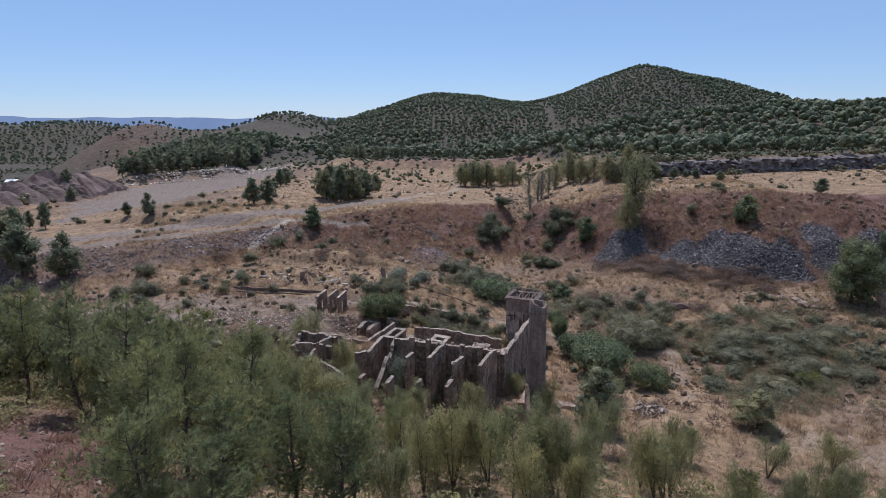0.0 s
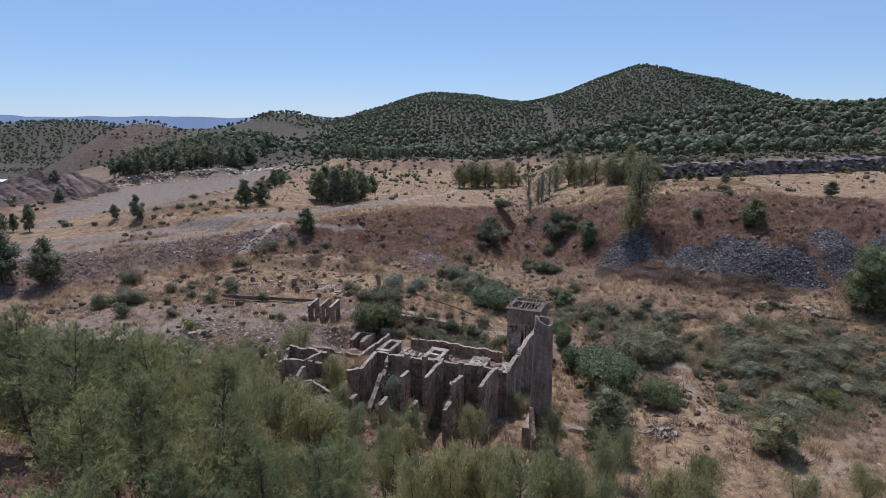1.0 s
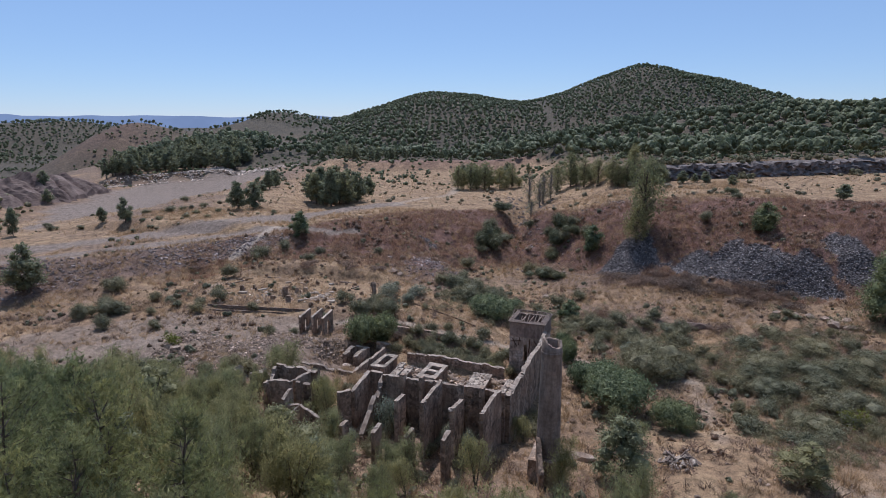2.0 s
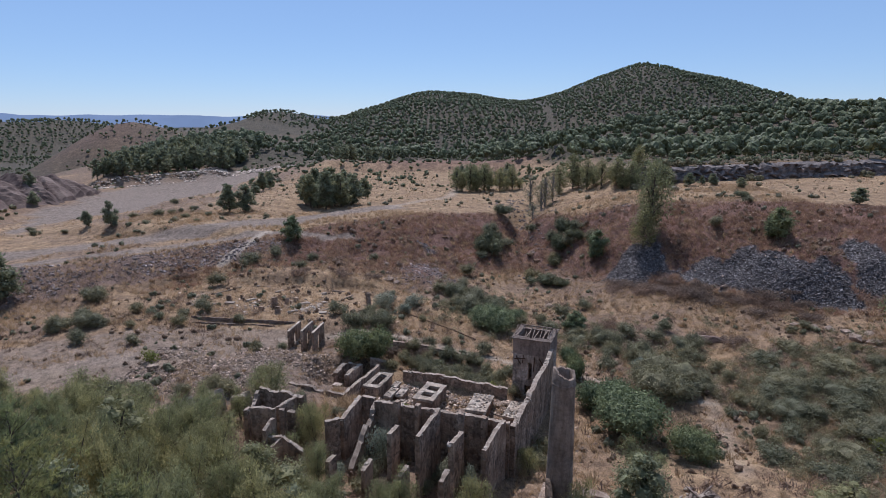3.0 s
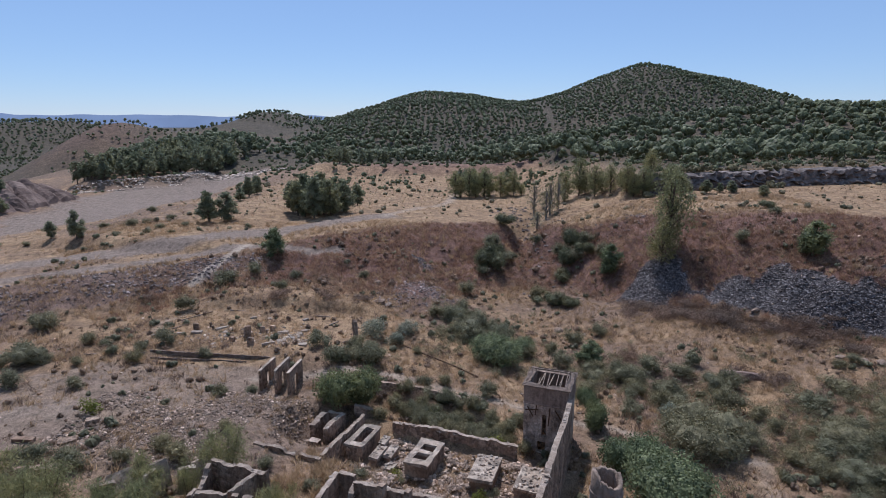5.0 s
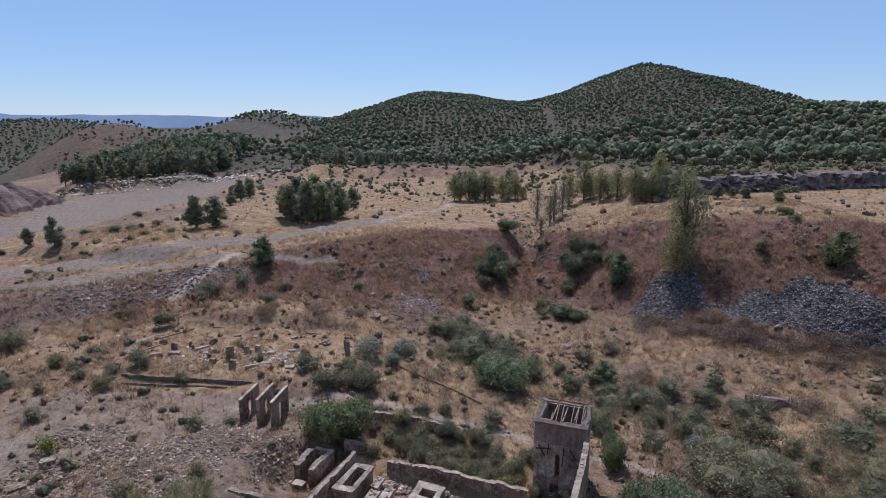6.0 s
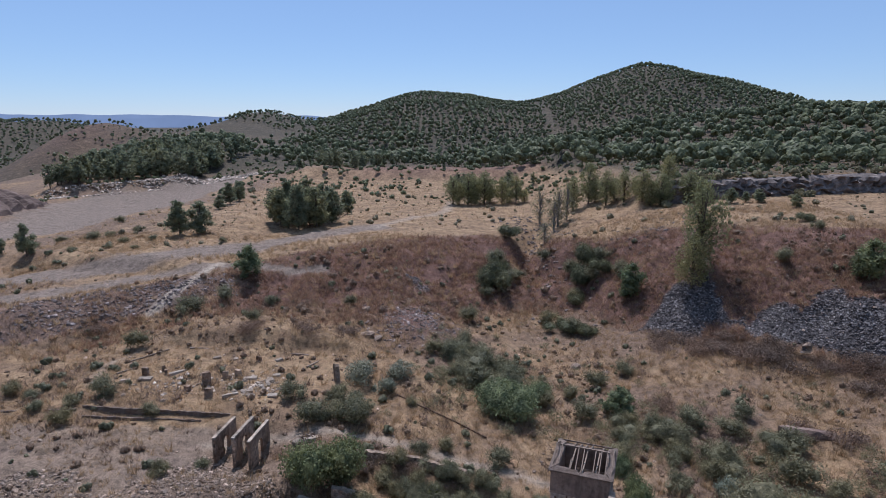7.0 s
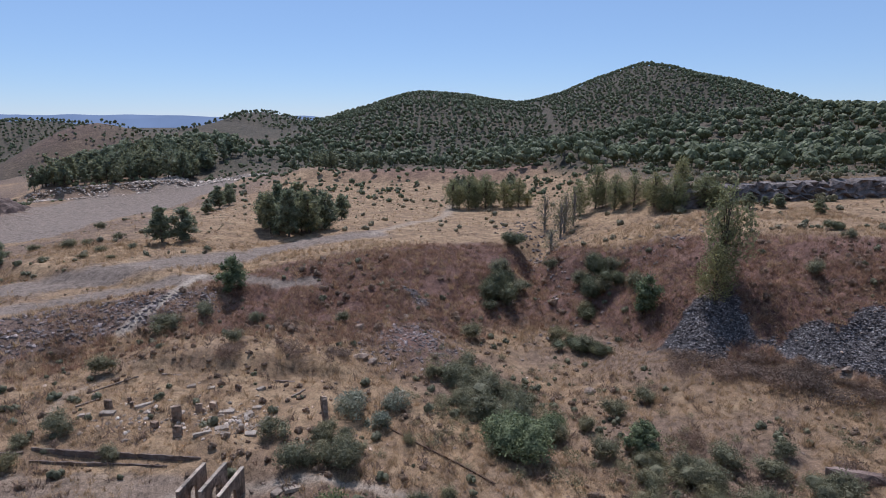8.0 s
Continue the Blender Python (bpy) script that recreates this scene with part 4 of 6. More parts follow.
def blades(rng, pos, out, length, width, spread_=0.6):
    """Rhombic leaves at pos, pointing along out with some scatter. Returns verts, quads."""
    n = len(pos)
    d = unit(out + rng.normal(0, spread_, (n, 3)))
    side = unit(np.cross(d, rng.normal(0, 1, (n, 3))))
    L = (length * rng.uniform(0.6, 1.3, n))[:, None]
    W = (width * rng.uniform(0.6, 1.3, n))[:, None]
    v = np.stack([pos, pos + d * L * 0.5 + side * W * 0.5, pos + d * L, pos + d * L * 0.5 - side * W * 0.5], 1).reshape(-1, 3)
    return v, np.arange(4 * n).reshape(n, 4)


def needles(rng, pos, out, length, width, spread_=0.6):
    """Slim pointed triangles, for needles and grass blades."""
    n = len(pos)
    d = unit(out + rng.normal(0, spread_, (n, 3)))
    side = unit(np.cross(d, rng.normal(0, 1, (n, 3))))
    L, W = (length * rng.uniform(0.6, 1.3, n))[:, None], (width * rng.uniform(0.6, 1.3, n))[:, None]
    v = np.stack([pos - side * W * 0.5, pos + side * W * 0.5, pos + d * L], 1).reshape(-1, 3)
    return v, np.arange(3 * n).reshape(n, 3)


def skin(rng, pos, out, size, aspect=0.7, loose=0.42):
    """Leaf sprays that lie on a crown's surface and face outwards. Returns verts, quads."""
    n = len(pos)
    nrm = unit(out + rng.normal(0, loose, (n, 3)))
    a = unit(np.cross(nrm, rng.normal(0, 1, (n, 3))))
    b = np.cross(nrm, a)
    L = (0.5 * size * rng.uniform(0.6, 1.35, n))[:, None]
    v = np.stack([pos - a * L, pos + b * L * aspect, pos + a * L, pos - b * L * aspect], 1).reshape(-1, 3)
    return v, np.arange(4 * n).reshape(n, 4)


def foliage(rng, pos, out, leaf, narrow, upright):
    """Two thirds of the leaves on the skin, the rest sticking out of it."""
    k = len(pos) * 2 // 3
    return join([skin(rng, pos[:k], out[:k] + (0, 0, 0.25), leaf * 0.95, max(narrow, 0.4)), blades(rng, pos[k:], out[k:] + (0, 0, upright), leaf, leaf * narrow, 0.6)])


def clump(rng, c, r, squash=0.8):
    """One rounded, uneven tuft of a far crown: 20 faces."""
    v, f = rock_shape(rng, 1.0)
    v = unit(v) * (0.78 + 0.44 * rng.random((12, 1)))
    return v * np.array([r, r, r * squash]) + np.array(c), f


def shade_cores(rng, blobs, size):
    """Solid cores added inside a crown to block light; seen only through its gaps."""
    return join([(v * np.array(b[3:]) * size + np.array(b[:3]), f) for b in blobs for v, f in [clump(rng, (0, 0, 0), 1.0, 1.0)]])


def tris(q):
    return q[0], np.concatenate([q[1][:, :3], q[1][:, [0, 2, 3]]])


def in_blobs(rng, blobs, n, shell=0.45):
    """n places near the skin of a set of ellipsoids, and their outward ways."""
    b = np.array(blobs, float)
    vol = (b[:, 3] * b[:, 4] * b[:, 5]) ** 0.67
    k = rng.choice(len(b), n, p=vol / vol.sum())
    d = unit(rng.normal(0, 1, (n, 3)))
    r = (1 - shell * rng.random(n))[:, None]
    return b[k, :3] + d * r * b[k, 3:], d


def tube(p, r, sides=5):
    """A tapered limb along points p with radii r."""
    p, r = np.array(p, float), np.array(r, float)
    t = np.arange(sides) * 2 * np.pi / sides
    ring = np.stack([np.cos(t), np.sin(t), 0 * t], -1)
    v, f = [], []
    for i in range(len(p)):
        d = p[min(i + 1, len(p) - 1)] - p[max(i - 1, 0)]
        d = d / (np.linalg.norm(d) + 1e-9)
        a = np.cross(d, (0.3, 1, 0.2))
        a /= np.linalg.norm(a)
        b = np.cross(d, a)
        v.append(p[i] + r[i] * (ring[:, :1] * a + ring[:, 1:2] * b))
    for i in range(len(p) - 1):
        for j in range(sides):
            k = (j + 1) % sides
            f.append((i * sides + j, i * sides + k, (i + 1) * sides + k, (i + 1) * sides + j))
    return np.concatenate(v), np.array(f)


def join(parts_):
    v, f, o = [], [], 0
    for a, b in parts_:
        v.append(a)
        f.append(b + o)
        o += len(a)
    return np.concatenate(v), np.concatenate(f)


def make_pine(rng, h, tufts=190, lean=0.09):
    """A young open pine: whorls of rising limbs that carry needle tufts."""
    n = 7
    bend = np.cumsum(rng.normal(0, lean, (n, 2)), 0) * h / n
    tp = np.column_stack([bend, np.linspace(0, h * 0.97, n)])
    wood = [tube(tp, np.linspace(0.013 * h + 0.02, 0.008, n), 6)]
    pos, out = [], []
    whorls = int(h * 1.7)
    for w in range(whorls):
        f = 0.2 + 0.78 * w / whorls
        c = np.array([np.interp(f, np.linspace(0, 1, n), tp[:, k]) for k in range(3)])
        reach = (0.34 * h * min(1.0, (f + 0.25) * 1.3) * (1 - f) ** 0.55 + 0.22) * rng.uniform(0.6, 1.2)
        for k in range(rng.integers(3, 6)):
            a = rng.random() * 2 * np.pi
            rise = rng.uniform(0.2, 1.0)
            d = np.array([math.cos(a), math.sin(a), rise])
            L = reach * rng.uniform(0.5, 1.15)
            q = np.stack([c, c + d * L * 0.5 - (0, 0, 0.05 * L), c + d * L + (0, 0, 0.12 * L)])
            wood.append(tube(q, [0.010 * h * (1 - f) + 0.010, 0.012, 0.005], 4))
            m = max(4, int(tufts * L / h * 0.75))
            s = rng.uniform(0.35, 1.05, m)
            pos.append(q[0] + (q[2] - q[0]) * s[:, None] + rng.normal(0, 0.11 * L + 0.06, (m, 3)))
            out.append(np.repeat(d[None], m, 0) * 0.5 + (0, 0, 0.9))
    top = tp[-1] + rng.normal(0, 0.12, (14, 3)) * (1, 1, 2.2)
    pos.append(top)
    out.append(np.tile((0, 0, 1.0), (14, 1)))
    pos, out = np.concatenate(pos), np.concatenate(out)
    k = 10
    P = np.repeat(pos, k, 0) + rng.normal(0, 0.025, (len(pos) * k, 3))
    return join(wood), needles(rng, P, np.repeat(out, k, 0), 0.25, 0.042, 0.75)


def make_sapling(rng, h, n=6600):
    """Several thin upright stems with a feathery yellow-green crown."""
    wood, P, O = [], [], []
    for s in range(rng.integers(4, 7)):
        a, r = rng.random() * 6.28, rng.uniform(0.06, 0.26) * h
        tip = np.array([math.cos(a) * r, math.sin(a) * r, h * rng.uniform(0.7, 1.0)])
        p = np.stack([np.zeros(3), tip * (0.45, 0.45, 0.5), tip])
        wood.append(tube(p, [0.05, 0.03, 0.008], 5))
        m = n // 6
        f = rng.uniform(0.28, 1.0, m) ** 0.8
        q = p[0] * (1 - f)[:, None] + tip * f[:, None]
        P.append(q + rng.normal(0, 1, (m, 3)) * (0.055 * h * np.sin(np.clip(f, 0, 0.93) * np.pi) + 0.06)[:, None] * 1.5)
        O.append(np.tile((0, 0, 1.0), (m, 1)))
    return wood, needles(rng, np.concatenate(P), np.concatenate(O), 0.2, 0.036, 0.6)


def make_round_tree(rng, h, width, n=900, leaf=0.34, trunk=0.06, tall=False):
    """A leafy tree or dense pine: trunk, limbs and a lumpy crown with gaps, full to the ground."""
    z0 = h * trunk
    blobs, wood = [], [tube([(0, 0, -0.3), (0.05, 0, z0 + 0.2 * h), (0, 0.05, h * 0.8)], [0.02 * h + 0.03, 0.016 * h, 0.008 * h], 6)]
    lobes = 15 if not tall else 22
    for k in range(lobes):
        f = (k + rng.random()) / lobes
        a = k * 2.4 + rng.random()
        prof = math.sin(math.pi * (0.22 + 0.72 * f)) if not tall else math.sin(math.pi * (0.2 + 0.72 * f)) * 1.05
        rr = width / 2 * 0.62 * prof * rng.uniform(0.4, 1.25)
        s = width * rng.uniform(0.13, 0.28) * (0.6 + 0.5 * prof)
        c = (math.cos(a) * rr, math.sin(a) * rr, z0 + s * 0.6 + (h - z0 - 1.4 * s) * f)
        blobs.append((*c, s, s, s * (0.85 if not tall else 1.4)))
        wood.append(tube([(0, 0, c[2] * 0.6), (c[0] * 0.5, c[1] * 0.5, c[2] * 0.85), c], [0.008 * h + 0.012, 0.008 * h, 0.01], 4))
    P, O = in_blobs(rng, blobs, n, 0.6)
    crown = tris(foliage(rng, P, O, leaf, 0.45, 0.45))
    return join(wood), crown if tall else join([crown, shade_cores(rng, blobs, 0.6)])


def make_shrub(rng, h, width, n=420, leaf=0.2, narrow=0.4, upright=0.5, heart=0.0):
    """A bush of several lobes that reach the ground."""
    blobs = []
    for k in range(7):
        a, r = rng.random() * 6.28, width * 0.3 * rng.random() ** 0.5
        s = width * rng.uniform(0.2, 0.3)
        blobs.append((math.cos(a) * r, math.sin(a) * r, h * rng.uniform(0.3, 0.62), s, s, h * rng.uniform(0.3, 0.42)))
    P, O = in_blobs(rng, blobs, n, 0.55)
    P[:, 2] = np.abs(P[:, 2])
    leaves = tris(foliage(rng, P, O, leaf, narrow, upright))
    return join([leaves, shade_cores(rng, blobs, heart)]) if heart else leaves


def tree_thing(name, made, leaf_mat, label, category="tree", group="", bark=None):
    root = tagged(new(name), label, category, group)
    wood, (lv, lf) = made
    for wv, wf in ([wood] if isinstance(wood, tuple) else wood):
        kind = "trunk" if isinstance(wood, tuple) else "stem"
        part(kind, mesh_np(kind, wv, wf, bark or M_BARK), None, root)
    part("crown", mesh_np("crown", lv, lf, leaf_mat), None, root)
    return root


class Kinds:
    """A few built examples of one kind, copied to many places."""

    def __init__(self, makers):
        self.first = makers
        self.used = [False] * len(makers)

    def put(self, x, y, scale=1.0, turn=0.0, k=0, sink=0.08, z=None, wide=1.0, label=""):
        k %= len(self.first)
        g = float(land_z(x, y)) - sink if z is None else z
        m = Matrix.LocRotScale((x, y, g), Euler((0, 0, turn)), (scale * wide, scale * wide, scale))
        if not self.used[k]:
            self.used[k] = True
            ob = self.first[k]
            ob.matrix_basis = m
        else:
            src = self.first[k]
            ob = copy_thing(src, Matrix.LocRotScale(m.translation, Euler((0, 0, turn)), None))
            ob.scale = (scale * wide, scale * wide, scale)
        if label:
            tagged(ob, label)
        return ob


R = np.random.default_rng(7)
PINES = Kinds([tree_thing("pine_tree", make_pine(np.random.default_rng(100 + k), 7.0 + 0.5 * k), M_PINE, "young open pine tree with light green needles", "pine tree", "pines on the near hillside") for k in range(6)])
SAPLINGS = Kinds([tree_thing("sapling", make_sapling(np.random.default_rng(120 + k), 4.6), M_OLIVE, "feathery yellow-green sapling with several thin stems", "sapling", "saplings on the near hillside") for k in range(4)])
LEAFY = Kinds([tree_thing("leafy_tree", make_round_tree(np.random.default_rng(130 + k), 7.0, 5.0, 5200, 0.24, 0.1), M_HOLM, "round grey-green tree among the hillside pines", "tree", "leafy trees on the near hillside") for k in range(3)])
DENSE = Kinds([tree_thing("dark_pine_tree", make_round_tree(np.random.default_rng(140 + k), 7.0, 4.6, 2600, 0.46), M_PINE_DARK, "dense dark green pine tree on the plateau", "pine tree", "dark pines on the plateau") for k in range(4)])
LOLLY = Kinds([tree_thing("round_tree", make_round_tree(np.random.default_rng(150 + k), 5.0, 4.0, 2400, 0.36, 0.02), M_FIG, "compact round dark green tree", "tree") for k in range(2)])
WOODPINE = Kinds([tree_thing("dark_pine_tree", make_round_tree(np.random.default_rng(145 + k), 7.0, 4.4, 420, 0.75), M_PINE_DARK, "dark pine in the wood above the quarry floor", "pine tree", "pines of the western wood") for k in range(4)])
POPLARS = Kinds([tree_thing("poplar_tree", make_round_tree(np.random.default_rng(160 + k), 8.0, 4.8, 3000, 0.34, 0.03, True), M_POPLAR, "bushy pale green tree at the plateau edge", "tree", "pale trees along the plateau edge") for k in range(4)])
BARE = Kinds([tree_thing("thin_tree", make_round_tree(np.random.default_rng(170 + k), 8.0, 3.6, 620, 0.34, 0.08, True), M_SHRUB, "thin half-bare grey tree in the gully", "tree", "", M_BARK_GREY) for k in range(2)])


def shrub_kind(name, mat, label, seed, h=1.6, w=2.2, n=420, leaf=0.22, narrow=0.4, upright=0.5, count=3, category="bush", group="", heart=0.0):
    return Kinds([tagged(new(name, (lambda q: mesh_np(name, q[0], q[1], mat))(make_shrub(np.random.default_rng(seed + k), h, w, n, leaf, narrow, upright, heart))), label, category, group) for k in range(count)])


GREY = shrub_kind("grey_bush", M_SHRUB, "rounded grey-green bush in dry grass", 200, 1.7, 2.3, 1900, 0.155, 0.36, 0.8, 4, "bush", "grey-green bushes in the valley", heart=0.42)
FIG = shrub_kind("fig_bush", M_FIG, "large leafy deep green fig bush", 220, 2.6, 5.0, 10000, 0.15, 0.65, 0.3, 2, heart=0.62)
SILVER = shrub_kind("silver_bush", M_SILVER, "pale silvery feathery bush", 230, 2.3, 3.4, 2000, 0.26, 0.2, 1.0, 2)
LIME = shrub_kind("yellow_bush", M_LIME, "small bright yellow-green bush", 240, 1.5, 2.0, 520, 0.18, 0.5, 0.4, 2)
BRAMBLE = shrub_kind("bramble", M_BRAMBLE, "low brown thicket of dry brambles", 250, 1.0, 3.6, 1700, 0.17, 0.2, 0.4, 3, "bramble", "dry bramble thickets")


# ---- planting: (x, y, width) or (x, y, width, height) ----
def plant(kind, rows, w0, h0=None, label="", flat=0.9):
    for i, r in enumerate(rows):
        s = r[2] / w0
        if h0 and len(r) > 3:
            kind.put(r[0], r[1], r[3] / h0, R.random() * 6.28, i, wide=s / (r[3] / h0), label=label)
        else:
            kind.put(r[0], r[1], s * flat, R.random() * 6.28, i, wide=1 / flat, label=label)


plant(GREY, [(-36.5, 93.0, 2.9), (-42.4, 92.0, 2.1), (-23.6, 85.1, 2.3), (-20.9, 87.2, 1.8), (-35.1, 98.8, 3.6), (-28.7, 95.2, 2.6), (-15.5, 98.4, 3.6), (-12.6, 94.8, 4.2), (-8.8, 94.6, 4.6),
             (-2.1, 90.9, 2.4), (0.6, 92.3, 2.2), (5.2, 90.5, 3.2), (-3.1, 100.2, 1.7), (-6.6, 83.6, 2.5), (-54.9, 105.5, 4.5), (-39.1, 86.0, 2.5), (-35.6, 122.8, 5.0), (-32.1, 127.0, 4.0)], 2.3)
plant(GREY, [(-25.3, 117.4, 3.0), (-37.5, 111.1, 4.0), (-24.9, 126.6, 2.8), (-13.7, 127.6, 2.6), (4.4, 131.0, 4.4), (-0.8, 114.6, 2.9), (18.6, 134.9, 4.4), (21.7, 130.5, 4.0), (19.7, 111.3, 4.0),
             (25.8, 89.6, 4.0), (34.7, 94.3, 4.4), (27.5, 99.5, 4.2), (24.2, 96.7, 4.0), (5.7, 114.1, 5.0), (1.6, 113.8, 4.5), (4.1, 107.2, 4.6), (8.4, 109.5, 4.6), (3.4, 119.5, 4.2)], 2.3)
plant(GREY, [(16.2, 102.1, 3.7), (20.7, 100.5, 3.0), (22.7, 98.2, 4.0), (32.9, 100.3, 3.1), (24.4, 113.9, 3.4), (33.0, 89.2, 5.0), (26.9, 92.6, 4.2), (16.0, 108.0, 3.0), (11.8, 104.4, 3.4),
             (-50.3, 94.1, 4.4), (-52.2, 91.7, 4.0), (-22.2, 72.3, 3.2), (-26.9, 71.7, 2.3), (-19.9, 77.4, 2.2), (-24.4, 74.4, 2.7), (-30.4, 70.8, 3.5), (-34.2, 71.5, 3.7), (-47.0, 87.0, 3.6)], 2.3)
plant(GREY, [(26.8, 80.4, 7.4, 3.6), (38.0, 80.0, 4.6, 1.8), (42.2, 82.5, 5.4, 1.9), (49.0, 84.7, 6.0, 2.0), (42.2, 88.5, 5.0, 1.8), (49.1, 78.7, 6.0, 2.2), (44.5, 76.0, 5.0, 1.9), (40.4, 74.7, 5.0, 2.0), (42.8, 70.6, 5.6, 2.0),
             (36.4, 72.2, 4.2, 1.7), (35.1, 77.7, 3.4, 1.5), (31.5, 66.4, 4.4, 1.9), (34.7, 62.8, 4.6, 1.9), (39.2, 64.6, 4.6, 1.9), (54.5, 80.5, 6.0, 2.0), (54.0, 73.5, 6.0, 2.1), (48.6, 67.5, 5.4, 2.0), (47.0, 92.0, 5.6, 1.7)], 2.3, 1.7,
      "broad low grey-green bush in a dense thicket")
plant(SILVER, [(-9.4, 105.1, 5.0), (-6.3, 102.0, 3.2), (-5.0, 106.5, 3.6), (25.6, 86.5, 3.4)], 3.4)
plant(LIME, [(43.3, 67.3, 3.4), (-1.0, 85.9, 2.4), (5.3, 81.6, 2.4), (-34.5, 80.6, 2.8), (-25.9, 62.0, 2.6), (3.2, 83.9, 1.8)], 2.0)
plant(FIG, [(7.5, 100.6, 8.6, 3.8), (-10.0, 85.6, 7.4, 5.0), (19.6, 72.2, 10.5, 5.0), (18.4, 77.0, 7.5, 4.0), (24.0, 66.4, 5.6, 3.4), (16.4, 84.9, 3.8, 4.0), (16.8, 91.0, 3.0, 2.2), (10.6, 105.0, 5.6, 2.8), (-9.0, 87.4, 3.6, 2.4)], 5.0, 2.6)
plant(LOLLY, [(20.4, 102.8, 4.0, 3.6), (31.4, 134.9, 4.8, 6.2), (-31.0, 134.8, 4.8, 5.6), (60.2, 120.8, 5.6, 6.0)], 4.0, 5.0)
BIGTREE = Kinds([tree_thing("large_tree", make_round_tree(np.random.default_rng(155 + k), 11.0, 10.0, 11000, 0.34, 0.04), M_FIG, "large full green tree", "tree") for k in range(2)])
plant(BIGTREE, [(64.8, 93.4, 10.5, 11.5), (74.6, 100.0, 7.0, 9.5)], 10.0, 11.0, "large full green tree at the foot of the slag bank")
plant(GREY, [(27.0, 143.9, 5.0), (25.0, 149.0, 4.5), (29.9, 147.0, 4.4), (11.0, 145.1, 5.0), (10.4, 151.1, 5.5), (21.0, 157.1, 4.0), (61.8, 136.3, 2.6), (52.0, 128.1, 3.6), (-42.3, 156.1, 1.9), (-73.8, 178.0, 3.0), (31.5, 141.5, 4.2), (24.0, 141.5, 3.6), (8.0, 141.0, 3.0)], 2.3,
      label="dark scrubby bush clinging to the bank")
POP_ROWS = [(4.4, 215.5, 4.6, 8.7), (8.8, 215.7, 5.2, 9.6), (13.7, 217.0, 5.6, 10.1), (18.8, 215.9, 4.4, 7.8), (23.0, 216.3, 3.7, 8.8), (37.4, 188.8, 5.0, 10.6), (39.8, 181.7, 4.2, 8.7), (42.9, 178.1, 4.0, 7.6),
            (45.3, 172.6, 4.2, 7.6), (48.8, 171.0, 4.6, 7.2), (54.9, 170.6, 4.8, 7.3), (57.7, 171.0, 3.7, 5.0), (40.8, 131.5, 5.4, 15.0), (38.6, 128.5, 4.2, 8.5), (33.0, 186.0, 4.4, 8.5), (52.0, 176.0, 4.0, 6.4), (11.0, 222.0, 5.0, 8.5)]
plant(POPLARS, POP_ROWS, 3.8, 8.0)
plant(POPLARS, [(x + R.uniform(1.2, 2.6), y + R.uniform(-3, 4), w * R.uniform(0.6, 0.9), h * R.uniform(0.45, 0.8)) for x, y, w, h in POP_ROWS[:12]], 3.8, 8.0)
plant(BARE, [(26.9, 173.6, 5.4, 9.6), (29.5, 176.5, 4.2, 8.9), (24.5, 183.5, 5.0, 9.0), (25.5, 170.7, 4.4, 8.4), (22.5, 165.0, 4.0, 5.0)], 3.6, 8.0)
plant(DENSE, [(-35.6, 174.2, 6.4, 8.9), (-30.7, 170.1, 6.6, 10.4), (-27.2, 172.7, 6.4, 9.6), (-24.8, 178.1, 5.6, 8.4), (-37.8, 178.0, 5.7, 8.0), (-36.2, 183.9, 6.5, 9.6), (-31.9, 186.0, 6.6, 10.2), (-28.0, 181.0, 6.0, 9.0), (-23.6, 194.3, 4.8, 6.3), (-33.2, 178.5, 6.4, 8.4), (-29.4, 175.8, 6.4, 9.2), (-26.4, 184.5, 5.6, 8.0), (-33.4, 172.4, 5.0, 6.4),
              (-52.8, 161.1, 5.6, 7.4), (-49.1, 162.6, 5.8, 7.2), (-73.5, 145.3, 3.8, 6.0), (-80.4, 147.9, 2.9, 3.7), (-58.5, 208.5, 5.0, 6.4), (-58.6, 216.9, 4.4, 6.5), (-57.9, 198.8, 3.3, 3.8)], 4.6, 7.0)
plant(DENSE, [(61.4, 165.0, 3.3, 3.4), (64.8, 165.7, 2.2, 2.4), (67.3, 164.9, 3.1, 3.0), (-69.2, 105.0, 6.4, 8.6), (-76.6, 103.9, 7.4, 9.6), (-81.3, 107.1, 6.4, 9.6), (-86.0, 112.0, 6.0, 8.0), (-62.0, 226.0, 4.0, 5.6), (70.5, 157.0, 3.0, 2.8), (81.0, 131.0, 4.2, 3.4)], 4.6, 7.0)

plant(DENSE, [(-95.6, 139.5, 3.4, 6.5), (-99.7, 140.0, 2.6, 4.5), (-98.2, 129.8, 4.0, 6.0), (-116.0, 150.0, 4.2, 6.0), (-93.0, 126.0, 5.0, 7.5), (-108.0, 141.0, 3.0, 4.0), (-125.0, 196.0, 4.0, 5.0), (-118.0, 186.0, 3.6, 4.2)], 4.6, 7.0, "small pine at the edge of the quarry floor")

RED_SLOPE = [(-34, 33), (-28, 38), (-20, 33.5), (-16.5, 28), (-15, 18), (-34, 18)]
